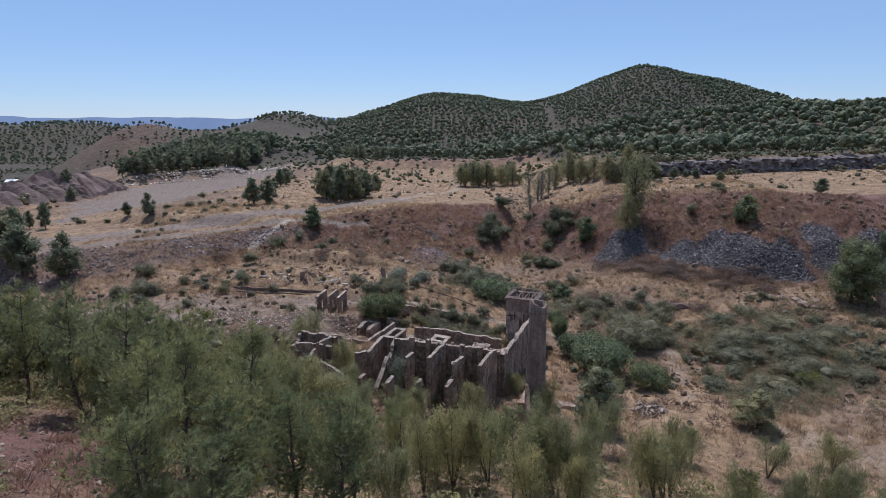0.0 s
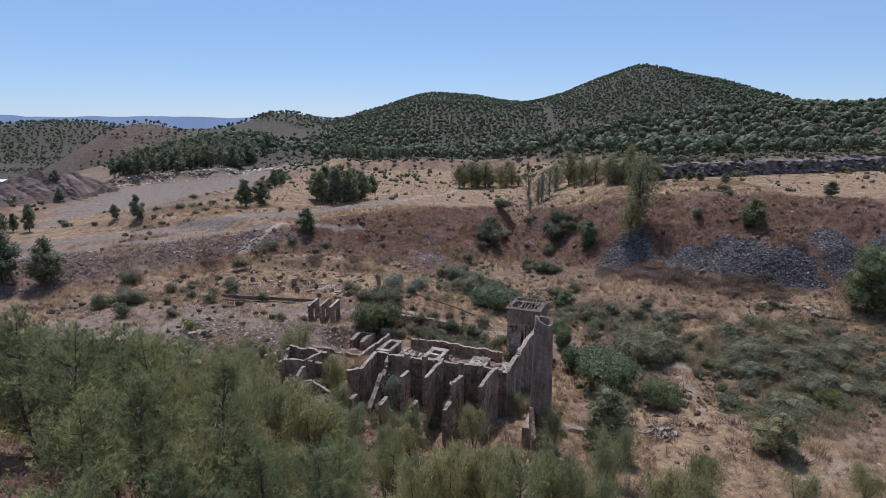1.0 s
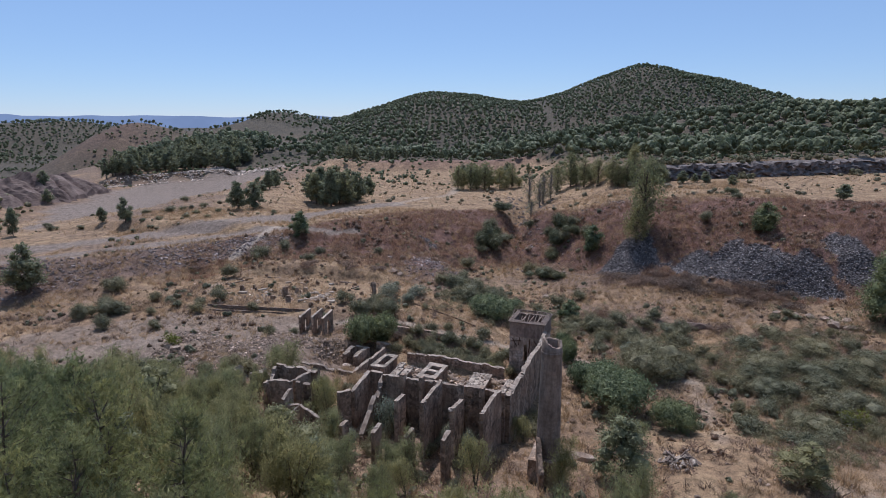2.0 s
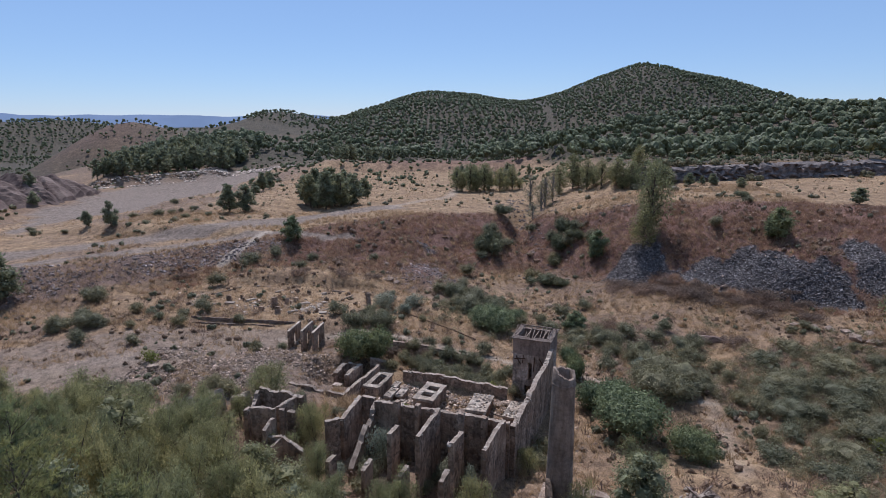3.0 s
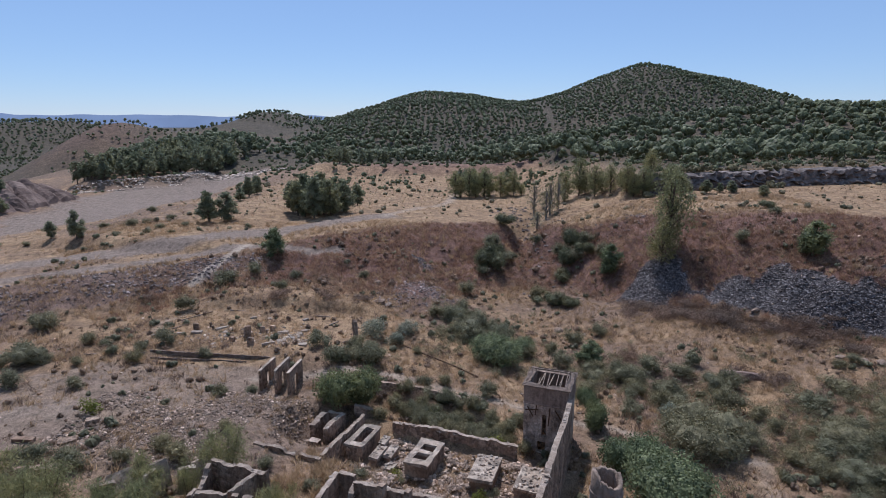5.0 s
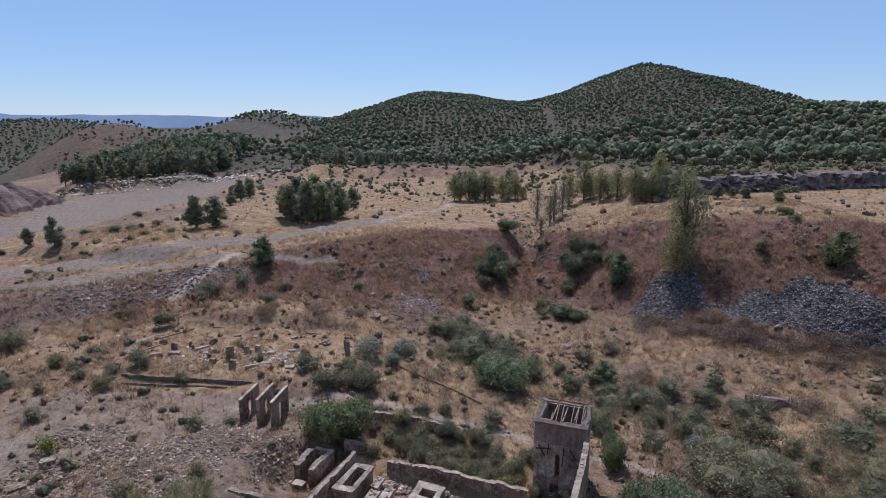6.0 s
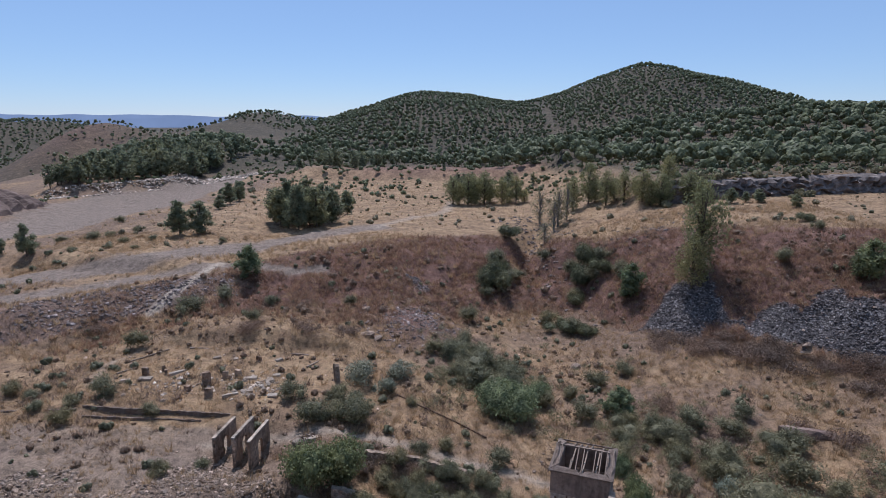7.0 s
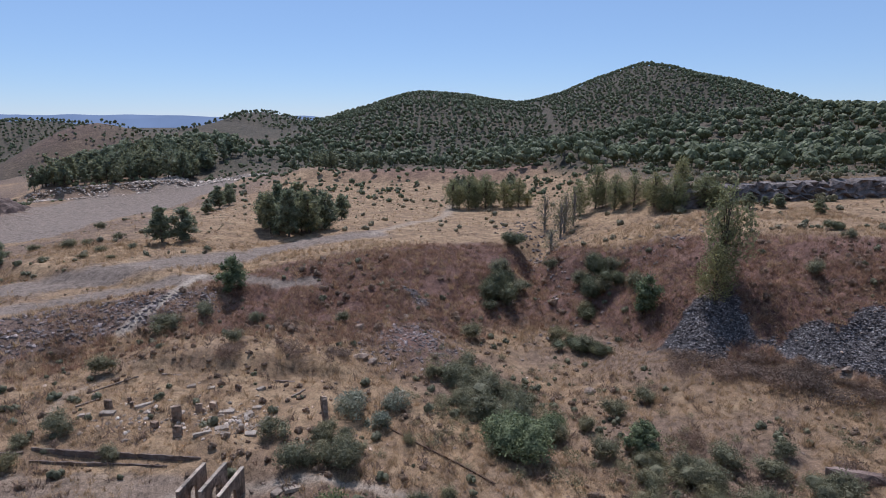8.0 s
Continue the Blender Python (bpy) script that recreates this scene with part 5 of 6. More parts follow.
# near hillside: pines by a jittered plan, thinning towards the ruin and the open red slope
NR = np.random.default_rng(31)
for i in range(20):
    for j in range(17):
        x, y = -62 + i * 4.1 + NR.uniform(-1.6, 1.6), 19 + j * 2.9 + NR.uniform(-1.2, 1.2)
        limit = np.interp(x, [-60, -32, -24, -19, -12, -5, 3, 9, 14, 22], [70, 66, 62, 56, 51, 46, 44, 40, 34, 30])
        u, v = ruin_uv(x, y)
        if y > limit or (in_poly(np.array(x), np.array(y), RED_SLOPE)) or (abs(x) < 5 and y < 24) or abs(x) > 0.76 * y + 6:
            continue
        if NR.random() < (0.15 if x < -7 else 0.68):
            continue
        sc = NR.uniform(0.72, 1.08) * (0.86 if y > 46 else 1.0)
        if x < -8 and y > limit - 15:
            SAPLINGS.put(x, y, sc * 1.35, NR.random() * 6.28, i + j, wide=NR.uniform(0.95, 1.3))
            continue
        low = 0.58 if -13 < x < 9 and y > 35 else 1.0
        PINES.put(x, y, low * sc * np.interp(x, [-20, 0, 15], [1.06, 0.86, 0.62]), NR.random() * 6.28, i + j * 3, wide=NR.uniform(0.9, 1.15))
for i in range(120):
    x, y = NR.uniform(-30, 24) + 3 * (i % 2), NR.uniform(26, 60)
    if y > np.interp(x, [-40, -20, -10, 4, 12, 22], [68, 61, 51, 46, 43, 40]) or in_poly(np.array(x), np.array(y), RED_SLOPE):
        continue
    SAPLINGS.put(x, y, NR.uniform(0.8, 1.3) * (0.7 if -13 < x < 9 and y > 38 else 1.0), NR.random() * 6.28, i)
for i, (x, y, w, h) in enumerate([(-36, 44, 6.5, 7.5), (-30, 50, 6.5, 7.0), (-24, 55, 6.0, 6.5), (-40, 52, 6.0, 7.0), (-33, 38, 5.5, 6.5), (-13, 52, 5.5, 5.5), (-46, 46, 7.0, 8.0), (-20, 42, 5.0, 6.0), (-52, 58, 6.5, 7.0), (-9, 46, 4.5, 5.0), (14.4, 53.6, 5.4, 6.4), (30.2, 54.0, 4.8, 4.2)]):
    LEAFY.put(x, y, h / 7.0, NR.random() * 6.28, i, wide=(w / 5.0) / (h / 7.0))
SAP_ROWS = [(2.4, 51.6, 4.0, 4.6), (8.6, 50.4, 3.2, 5.4), (-17.0, 69.0, 4.6, 5.6), (-28.2, 64.2, 6.0, 5.2), (-32.9, 64.0, 6.6, 5.6), (12.6, 46.0, 4.5, 5.0), (-10.0, 57.2, 3.0, 4.6),
            (-3.0, 53.5, 3.2, 4.2), (21.0, 47.0, 4.0, 3.8), (26.5, 45.0, 3.6, 3.6), (-21.5, 61.5, 4.4, 5.4), (17.0, 61.0, 5.4, 3.6), (7.4, 60.8, 3.2, 2.8), (-14.0, 61.0, 3.6, 4.4), (33.5, 47.5, 3.8, 3.2)]
plant(SAPLINGS, SAP_ROWS, 3.0, 4.6)
plant(GREY, [(-4.6, 57.0, 2.4), (-1.2, 57.6, 2.0), (1.4, 55.6, 2.0), (3.2, 57.0, 1.8), (-6.4, 60.0, 2.6), (-10.4, 63.5, 2.4), (-13.5, 66.0, 2.8), (-6.6, 66.6, 3.0), (8.6, 63.5, 3.0), (9.4, 66.5, 2.8), (4.4, 72.0, 1.8), (-3.8, 73.6, 1.4), (-1.2, 71.4, 1.2), (9.6, 76.6, 1.8)], 2.3,
      label="leafy bush growing inside the ruin")
plant(BRAMBLE, [(35.5, 116.0, 6.0), (40.0, 113.5, 7.0), (44.0, 110.0, 6.5), (50.0, 104.0, 6.0), (30.5, 119.0, 5.0), (37.6, 97.0, 5.0), (56.0, 101.0, 6.0), (41.5, 95.0, 5.0), (-18.0, 115.5, 5.0), (-24.0, 114.0, 5.0), (-12.0, 116.5, 4.5), (26.0, 104.0, 4.6), (-46.0, 117.0, 5.0), (-3.0, 88.2, 3.6), (-7.5, 88.8, 4.0), (1.8, 87.6, 3.2)], 3.6)


CR = np.random.default_rng(71)
for cx, cy, rx, ry, n in ((5.5, 111.0, 6.0, 9.0, 24), (23.0, 95.5, 6.0, 6.0, 14), (46.0, 77.0, 12.0, 9.0, 34), (34.0, 66.0, 6.0, 5.0, 8), (-10.5, 97.5, 4.0, 4.0, 7), (-46.0, 95.0, 8.0, 7.0, 8)):
    for i in range(n):
        x, y = cx + rx * CR.normal(0, 0.55), cy + ry * CR.normal(0, 0.55)
        GREY.put(x, y, CR.uniform(0.6, 1.3), CR.random() * 6.28, i, wide=CR.uniform(1.0, 1.5), label="scrubby grey-green bush in a thicket")
for i in range(34):
    x, y = 48 + CR.normal(0, 10), 77 + CR.normal(0, 9)
    if y > 58 + 0.1 * x and x > 33:
        GREY.put(x, y, CR.uniform(0.8, 1.25), CR.random() * 6.28, i, wide=CR.uniform(1.1, 1.5), label="scrubby grey-green bush in a thicket")


# ---- woods: many small trees in one mesh ----
def scatter_mesh(rng, xy, zs, sizes, templates):
    """Copies of small template meshes (verts, faces) at many places, as one mesh."""
    V, F, o = [], [], 0
    pick = rng.integers(0, len(templates), len(xy))
    for k, (tv, tf) in enumerate(templates):
        sel = np.where(pick == k)[0]
        if not len(sel):
            continue
        a = rng.random(len(sel)) * 2 * np.pi
        c, s = np.cos(a)[:, None], np.sin(a)[:, None]
        sc = sizes[sel][:, None]
        x = (tv[None, :, 0] * c - tv[None, :, 1] * s) * sc + xy[sel, 0][:, None]
        y = (tv[None, :, 0] * s + tv[None, :, 1] * c) * sc + xy[sel, 1][:, None]
        z = tv[None, :, 2] * sc + zs[sel][:, None]
        V.append(np.stack([x, y, z], -1).reshape(-1, 3))
        F.append((tf[None] + (np.arange(len(sel)) * len(tv))[:, None, None] + o).reshape(-1, tf.shape[1]))
        o += len(sel) * len(tv)
    return np.concatenate(V), np.concatenate(F)


def wood_tree(rng, tufts, sprays):
    """A far pine, 1 m high: a short trunk, a crown of uneven tufts, and sprays of needles that break its outline."""
    trunk_v, trunk_f = tube([(0, 0, -0.05), (0, 0, 0.5)], [0.03, 0.02], 3)
    pieces, blobs = [(trunk_v, np.concatenate([trunk_f[:, :3], trunk_f[:, [0, 2, 3]]]))], []
    for k in range(tufts):
        a, d = k * 2.4 + rng.random(), (0.0 if k == 0 else rng.uniform(0.12, 0.21))
        c = (d * math.cos(a), d * math.sin(a), 0.62 if k == 0 else rng.uniform(0.36, 0.74))
        r = 0.26 if k == 0 else rng.uniform(0.13, 0.19)
        pieces.append(clump(rng, c, r, 1.0))
        blobs.append((*c, r, r, r * 0.8))
    P, O = in_blobs(rng, blobs, sprays, 0.1)
    v, f = skin(rng, P, O, 0.13, 0.6, 0.9)
    pieces.append((v, np.concatenate([f[:, :3], f[:, [0, 2, 3]]])))
    return join(pieces)


def bushlet(rng, tufts=4, sprays=16):
    """A small dense shrub or tussock, 1 m high and about 1.4 m wide, that reaches the ground."""
    pieces, blobs = [], []
    for k in range(tufts):
        a, d, r = k * 2.4 + rng.random(), rng.uniform(0.1, 0.42), rng.uniform(0.28, 0.42)
        c = (d * math.cos(a), d * math.sin(a), rng.uniform(0.2, 0.5))
        pieces.append(clump(rng, c, r, 1.1))
        blobs.append((*c, r, r, r * 1.1))
    P, O = in_blobs(rng, blobs, sprays, 0.15)
    v, f = skin(rng, P, O + (0, 0, 0.4), 0.3, 0.45, 1.0)
    return join(pieces + [(v, np.concatenate([f[:, :3], f[:, [0, 2, 3]]]))])


BUSHLET = [bushlet(np.random.default_rng(330 + k)) for k in range(6)]
WOOD_NEAR = [wood_tree(np.random.default_rng(300 + k), 8, 34) for k in range(6)]
WOOD_FAR = [wood_tree(np.random.default_rng(320 + k), 4, 9) for k in range(6)]


def build_forest():
    rng = np.random.default_rng(41)

    def stand(x0, x1, y0, y1, step, keep, hmin, hmax, templates, label, name="pine_forest"):
        gx, gy = np.meshgrid(np.arange(x0, x1, step), np.arange(y0, y1, step))
        x, y = gx.ravel(), gy.ravel()
        x, y = x + rng.normal(0, step * 0.22, len(x)), y + rng.normal(0, step * 0.22, len(x))
        ok = rng.random(len(x)) < keep(x, y)
        x, y = x[ok], y[ok]
        size = rng.uniform(hmin, hmax, len(x)) * (0.75 + 0.5 * vnoise(x, y, 25, 77))
        v, f = scatter_mesh(rng, np.column_stack([x, y]), land_z(x, y) - 0.1, size, templates)
        tagged(new(name, mesh_np(name, v, f, M_FOREST)), label, "forest", kind="stuff")

    cone = lambda x, y: (np.abs(x) < 0.80 * y + 15).astype(float)
    toe = lambda x: np.interp(x, [-140, -60, 0, 40, 70, 120, 200], [330, 318, 300, 250, 184, 184, 190])
    gap = lambda x, y: np.clip(1.25 * sstep((fnoise(x, y, 30, 81) - 0.16) / 0.16), 0, 1) * (1 - 0.8 * near_line(x, y, [(60, 330), (75, 420), (84, 540), (76, 620)], 8, 3))
    stand(20, 340, 180, 400, 5.3, lambda x, y: 0.8 * gap(x, y) * cone(x, y) * (0.4 + 0.6 * sstep((y - toe(x) - 8) / 30)) * sstep((y - toe(x)) / 6), 4.2, 7.4, WOOD_NEAR, "open pine forest at the foot of the hill")
    stand(-160, 20, 300, 402, 5.0, lambda x, y: 0.8 * gap(x, y) * cone(x, y) * sstep((x + 105) / 40) * sstep((y - toe(x)) / 20), 3.6, 6.4, WOOD_NEAR, "open pine plantation beyond the field")
    stand(-160, 420, 400, 500, 4.2, lambda x, y: 0.88 * gap(x, y) * cone(x, y) * sstep((x + 120) / 60), 3.0, 4.8, WOOD_FAR, "pine plantation on the lower slopes of the hill")
    stand(-210, 470, 499, 640, 3.9, lambda x, y: 0.92 * gap(x, y) * cone(x, y) * (0.3 + 0.7 * sstep((x + 120) / 50)), 2.7, 4.3, WOOD_FAR, "pine plantation on the upper hill")
    stand(-200, -72, 300, 440, 5.0, lambda x, y: 0.6 * box01(x + 0.5 * (y - 300), -160, -60, 12) * box01(y - 0.3 * (x + 120), 318, 440, 12), 4.5, 7.5, WOOD_NEAR, "back of the dark western pine wood")
    stand(-620, -165, 300, 640, 4.8, lambda x, y: 0.8 * cone(x, y) * sstep((fnoise(x, y, 50, 85) - 0.33) / 0.2) * (1 - 0.6 * bump2(x, y, -242, 450, 42, 60)), 1.6, 4.0, WOOD_FAR, "scattered scrub and trees on the far western slopes", "far_trees")
    stand(-1000, -330, 640, 960, 8.0, lambda x, y: 0.9 * cone(x, y) * (0.4 + 0.6 * sstep((fnoise(x, y, 70, 86) - 0.4) / 0.2)), 4, 7, WOOD_FAR, "dark woods on the far western hills", "far_trees")


build_forest()
WR = np.random.default_rng(51)
# dark pines of the western wood, on its mound beside the quarry floor
for i in range(150):
    f, g = WR.random(), WR.random() ** 1.3
    x, y = -145 + 45 * f + 2 * g, 262 + 18 * f + 66 * g + WR.uniform(-3, 3)
    WOODPINE.put(x, y, WR.uniform(0.95, 1.65), WR.random() * 6.28, i)
for i in range(34):
    f = WR.random()
    WOODPINE.put(-56 + 36 * f, 280 + WR.uniform(-4, 26) + 6 * f, WR.uniform(0.7, 1.1), WR.random() * 6.28, i, label="dark pine in a row beyond the grass field")
for i in range(18):
    WOODPINE.put(WR.uniform(4, 34), WR.uniform(236, 262), WR.uniform(0.55, 0.95), WR.random() * 6.28, i, label="dark pine at the edge of the hill forest")


# bushes that have grown up inside and round the ruin: (u, v, width, height)
def in_ruin(rows):
    return [(*ruin(u, v), w, h) for u, v, w, h in rows]


plant(SAPLINGS, in_ruin([(-26.5, -9.5, 4.0, 4.6), (-24.5, -11.5, 4.0, 4.4), (-22.0, -10.5, 3.4, 4.0), (-21.5, -13.0, 4.0, 4.4), (-18.5, -12.5, 3.4, 3.8), (-16.6, -11.0, 2.6, 3.0), (-11.0, -11.6, 3.0, 3.0), (-9.8, -13.0, 3.4, 3.4), (-4.0, -13.0, 3.0, 3.2), (-26.5, -6.0, 3.0, 3.8), (-28.5, -3.5, 3.4, 3.8), (-25.8, -2.2, 2.4, 3.2), (-16.9, -2.9, 3.2, 5.6), (-17.8, -1.6, 2.6, 4.6), (-21.2, -3.2, 1.8, 3.6), (-14.0, -10.5, 3.0, 3.2), (-6.8, -10.6, 3.0, 3.6), (-23.8, -7.5, 3.2, 3.6)]), 2.6, 4.6, "feathery sapling growing inside the ruined walls")
plant(SILVER, in_ruin([(-10.4, -2.4, 3.0, 4.2), (-9.6, -3.4, 2.2, 3.0), (-4.4, -3.6, 2.0, 2.8), (-1.7, -3.8, 2.0, 2.6), (-13.2, -5.6, 2.2, 2.2)]), 3.4, 2.3, "pale feathery bush between the buttress walls")
plant(LIME, in_ruin([(-13.9, 9.6, 1.8, 1.3), (-6.0, 9.4, 1.8, 1.4), (-7.2, 18.3, 2.4, 1.6), (-19.9, -8.8, 1.6, 1.6)]), 2.0, 1.5, "small yellow-green bush among the rubble")
plant(GREY, in_ruin([(-4.3, 18.6, 1.9, 1.6), (-14.2, 19.4, 2.6, 2.0), (-15.8, 19.2, 2.2, 2.4), (-11.6, 18.6, 2.4, 1.6), (-9.2, 18.9, 2.2, 1.4), (-13.0, 21.5, 2.8, 1.8), (-10.4, 20.6, 2.6, 1.7), (-8.2, 20.4, 2.6, 1.9), (-6.4, 19.6, 2.2, 1.7), (-11.8, 22.8, 2.4, 1.5), (-17.6, 21.0, 2.6, 2.0), (-15.0, 22.4, 2.2, 1.6), (-8.8, 22.6, 2.2, 1.4), (-7.3, -8.4, 1.8, 1.3), (-4.3, -9.4, 1.6, 1.2), (-10.6, -7.0, 1.8, 1.4), (-1.2, -9.8, 1.8, 1.3), (-16.5, 4.0, 2.0, 1.2), (-18.3, 3.2, 1.8, 1.0), (-15.5, 6.0, 1.8, 1.0), (-23.5, 4.0, 2.0, 1.3)]), 2.3, 1.7, "grey-green bush beside the ruined walls")
plant(GREY, [(12.6, 147.9, 6.0, 2.6), (14.8, 150.2, 4.5, 2.2)], 2.3, 1.7, "dark bush filling a hollow of the bank")
BR = np.random.default_rng(75)
for i in range(26):
    f = BR.random()
    BRAMBLE.put(33 + 24 * f + BR.normal(0, 1.0), 120 - 15 * f + BR.normal(0, 1.3), BR.uniform(0.9, 1.7), BR.random() * 6.28, i, wide=BR.uniform(0.9, 1.3), label="dark brown bramble mound at the foot of the slag")
plant(GREY, [(-76.6, 152.5, 2.6, 1.2), (-74.2, 156.8, 3.0, 1.5), (-66.7, 147.4, 2.4, 1.0), (-69.7, 159.4, 4.0, 1.9), (-66.5, 160.5, 3.0, 1.5), (-61.3, 149.2, 2.2, 1.0), (-61.0, 154.9, 3.0, 1.3), (-55.2, 147.5, 2.0, 0.9), (-56.1, 156.7, 2.4, 1.1),
             (-84.4, 146.3, 2.4, 1.1), (-91.4, 146.7, 3.0, 1.5), (-95.7, 151.7, 2.6, 1.3), (-63.5, 166.0, 2.6, 1.4), (-59.0, 172.0, 2.4, 1.4), (-54.0, 170.0, 2.2, 1.2)], 2.3, 1.7, "low dry bush on the strip beside the gravel road")

BANK_BUSHES = [(10.1, 144.5, 7.5, 6.0), (11.8, 148.5, 6.0, 4.5), (25.4, 145.0, 6.0, 4.2), (27.5, 149.0, 6.5, 4.5), (23.4, 141.0, 5.0, 2.6), (28.5, 143.0, 4.5, 3.0), (14.6, 166.0, 6.5, 3.0), (60.5, 121.5, 5.5, 4.5), (63.5, 142.5, 3.6, 1.8), (19.5, 131.5, 6.0, 2.4), (23.5, 129.5, 5.0, 2.2)]
NB = np.random.default_rng(78)
for i in range(46):
    u, v = NB.uniform(-20, -5.5), NB.uniform(18.2, 24.5)
    x, y = ruin(u, v)
    GREY.put(x, y, NB.uniform(0.7, 1.25), NB.random() * 6.28, i, wide=NB.uniform(0.8, 1.2), label="leafy grey-green bush behind the roofless hall")

# large full bushes with a dense skin of small leaves
FULL = shrub_kind("broad_bush", M_BROAD, "broad dense grey-green bush with a rounded top", 260, 2.6, 5.0, 10000, 0.135, 0.38, 0.9, 2, "bush", heart=0.6)
plant(FULL, [(26.0, 81.2, 10.5, 4.8), (30.6, 81.6, 5.0, 2.8), (33.8, 94.6, 4.4, 2.4), (27.1, 91.4, 4.6, 2.2), (-48.8, 92.8, 4.6, 2.8), (-52.5, 92.0, 3.6, 2.2), (-55.7, 106.6, 4.6, 2.4), (41.4, 82.0, 6.4, 2.2), (49.0, 85.6, 6.4, 2.2), (45.0, 77.5, 6.0, 2.2), (38.0, 75.6, 5.0, 2.0), (51.0, 79.0, 6.0, 2.2), (39.0, 68.0, 5.4, 2.2), (46.0, 70.5, 5.4, 2.0),
             (4.0, 113.0, 6.4, 2.4), (7.5, 108.8, 6.0, 2.4), (24.0, 97.5, 5.2, 2.2), (20.0, 99.8, 4.0, 1.8)], 5.0, 2.6)
DARK = shrub_kind("dark_bush", M_DARKLEAF, "dark dense bush in a hollow of the bank", 270, 2.6, 5.0, 7000, 0.18, 0.5, 0.4, 3, "bush", heart=0.6)
plant(DARK, BANK_BUSHES, 5.0, 2.6, "dark dense bush in a hollow of the bank")


# ---- grass, brush and loose stones ----
def tuft(rng, n, spread_, lean, width):
    """A tussock 1 m high of n blades."""
    P = np.column_stack([rng.normal(0, spread_, (n, 2)), np.zeros(n)])
    O = np.column_stack([rng.normal(0, lean, (n, 2)), np.ones(n)])
    return needles(rng, P, O, 0.95, width, 0.12)


GRASS = [tuft(np.random.default_rng(400 + k), 11, 0.24, 0.5, 0.085) for k in range(6)]
BRUSH = [make_shrub(np.random.default_rng(420 + k), 1.0, 1.5, 56, 0.23, 0.34, 0.6) for k in range(6)]


THICK = [make_shrub(np.random.default_rng(430 + k), 1.0, 1.7, 170, 0.15, 0.4, 0.7) for k in range(5)]


def in_view(x, y):
    return np.abs(x) < 0.78 * y + 12


def sown(seed, n, box, keep):
    """Random places in a box, kept with the chance that keep gives."""
    rng = np.random.default_rng(seed)
    x, y = rng.uniform(box[0], box[1], n), rng.uniform(box[2], box[3], n)
    u, v = ruin_uv(x, y)
    ok = in_view(x, y) & (rng.random(n) < keep(x, y)) & ~((u > -21.5) & (u < 0.8) & (v > -1.2) & (v < 17.5))
    return rng, x[ok], y[ok]


def stuff(name, label, category, mat, seed, n, box, keep, templates, lo, hi, sink=0.05, power=2.0):
    rng, x, y = sown(seed, n, box, keep)
    size = lo + (hi - lo) * rng.random(len(x)) ** power
    v, f = scatter_mesh(rng, np.column_stack([x, y]), land_z(x, y) - sink, size, templates)
    return tagged(new(name, mesh_np(name, v, f, mat)), label, category, kind="stuff")


def bare(x, y):
    z = ground_zones(x, y)
    return np.clip(1.0 - z["gravel"] - 1.2 * z["path"] - z["slag"] - 1.1 * bump2(x, y, -3.5, 124, 5, 6), 0, 1)


def bank_k(x, y):
    fy, ey = smooth_interp(x, PLAN_X, FOOT_Y, 6), smooth_interp(x, PLAN_X, EDGE_Y, 6)
    return (y - fy) / (ey - fy)


patchy = lambda x, y, size, seed, lo=0.4, soft=0.2: sstep((fnoise(x, y, size, seed) - lo) / soft)
stuff("dry_grass", "tufts of dry straw-coloured grass", "grass", M_DRY, 501, 80000, (-75, 75, 40, 165), lambda x, y: bare(x, y) * patchy(x, y, 7, 91, 0.32), GRASS, 0.3, 0.75)
stuff("dry_grass", "sparse dry grass on the plateau", "grass", M_DRY, 502, 9000, (-110, 120, 140, 260), lambda x, y: bare(x, y) * 0.9 * sstep(bank_k(x, y) - 0.9) * patchy(x, y, 9, 92, 0.3), GRASS, 0.4, 0.9)
TALL = [tuft(np.random.default_rng(440 + k), 22, 0.2, 0.45, 0.07) for k in range(5)]
stuff("tall_grass", "tall bunches of bleached wild grass", "grass", M_DRY, 508, 7000, (-72, 72, 44, 160), lambda x, y: bare(x, y) * patchy(x, y, 8, 86, 0.42, 0.15), TALL, 0.6, 1.3)
stuff("brown_brush", "brown withered brush on the bank and valley floor", "brush", M_BRAMBLE, 503, 13000, (-80, 85, 75, 175), lambda x, y: bare(x, y) * (0.25 + 0.75 * box01(bank_k(x, y), -0.1, 1.0, 0.12)) * patchy(x, y, 6, 93, 0.42), BRUSH, 0.3, 0.95)
stuff("low_scrub", "low grey-green scrub in the valley", "scrub", M_SHRUB, 504, 6000, (-70, 80, 50, 150), lambda x, y: bare(x, y) * (0.22 + 0.9 * bump2(x, y, 8, 112, 9, 14) + 1.3 * bump2(x, y, 48, 78, 17, 14) + 0.9 * bump2(x, y, 24, 95, 9, 9) + 0.6 * bump2(x, y, 30, 66, 8, 6) + 0.5 * bump2(x, y, -46, 96, 12, 10)) * patchy(x, y, 6, 94, 0.4) * (1 - in_poly(x, y, GREY_BANK)), BUSHLET, 0.3, 1.1)
thick = lambda x, y: bare(x, y) * sstep((fnoise(x, y, 7, 83) - 0.36) / 0.15) * np.clip(1.25 * bump2(x, y, 48, 78, 16, 14) + bump2(x, y, 35, 65, 7, 6) + 0.8 * bump2(x, y, 6, 112, 8, 11) + 0.7 * bump2(x, y, 23, 95, 7, 7), 0, 1)
stuff("thicket", "unbroken mat of grey-green thicket in the valley", "thicket", M_SHRUB, 521, 9000, (-6, 72, 56, 126), lambda x, y: 0.85 * thick(x, y), THICK, 0.6, 1.7)
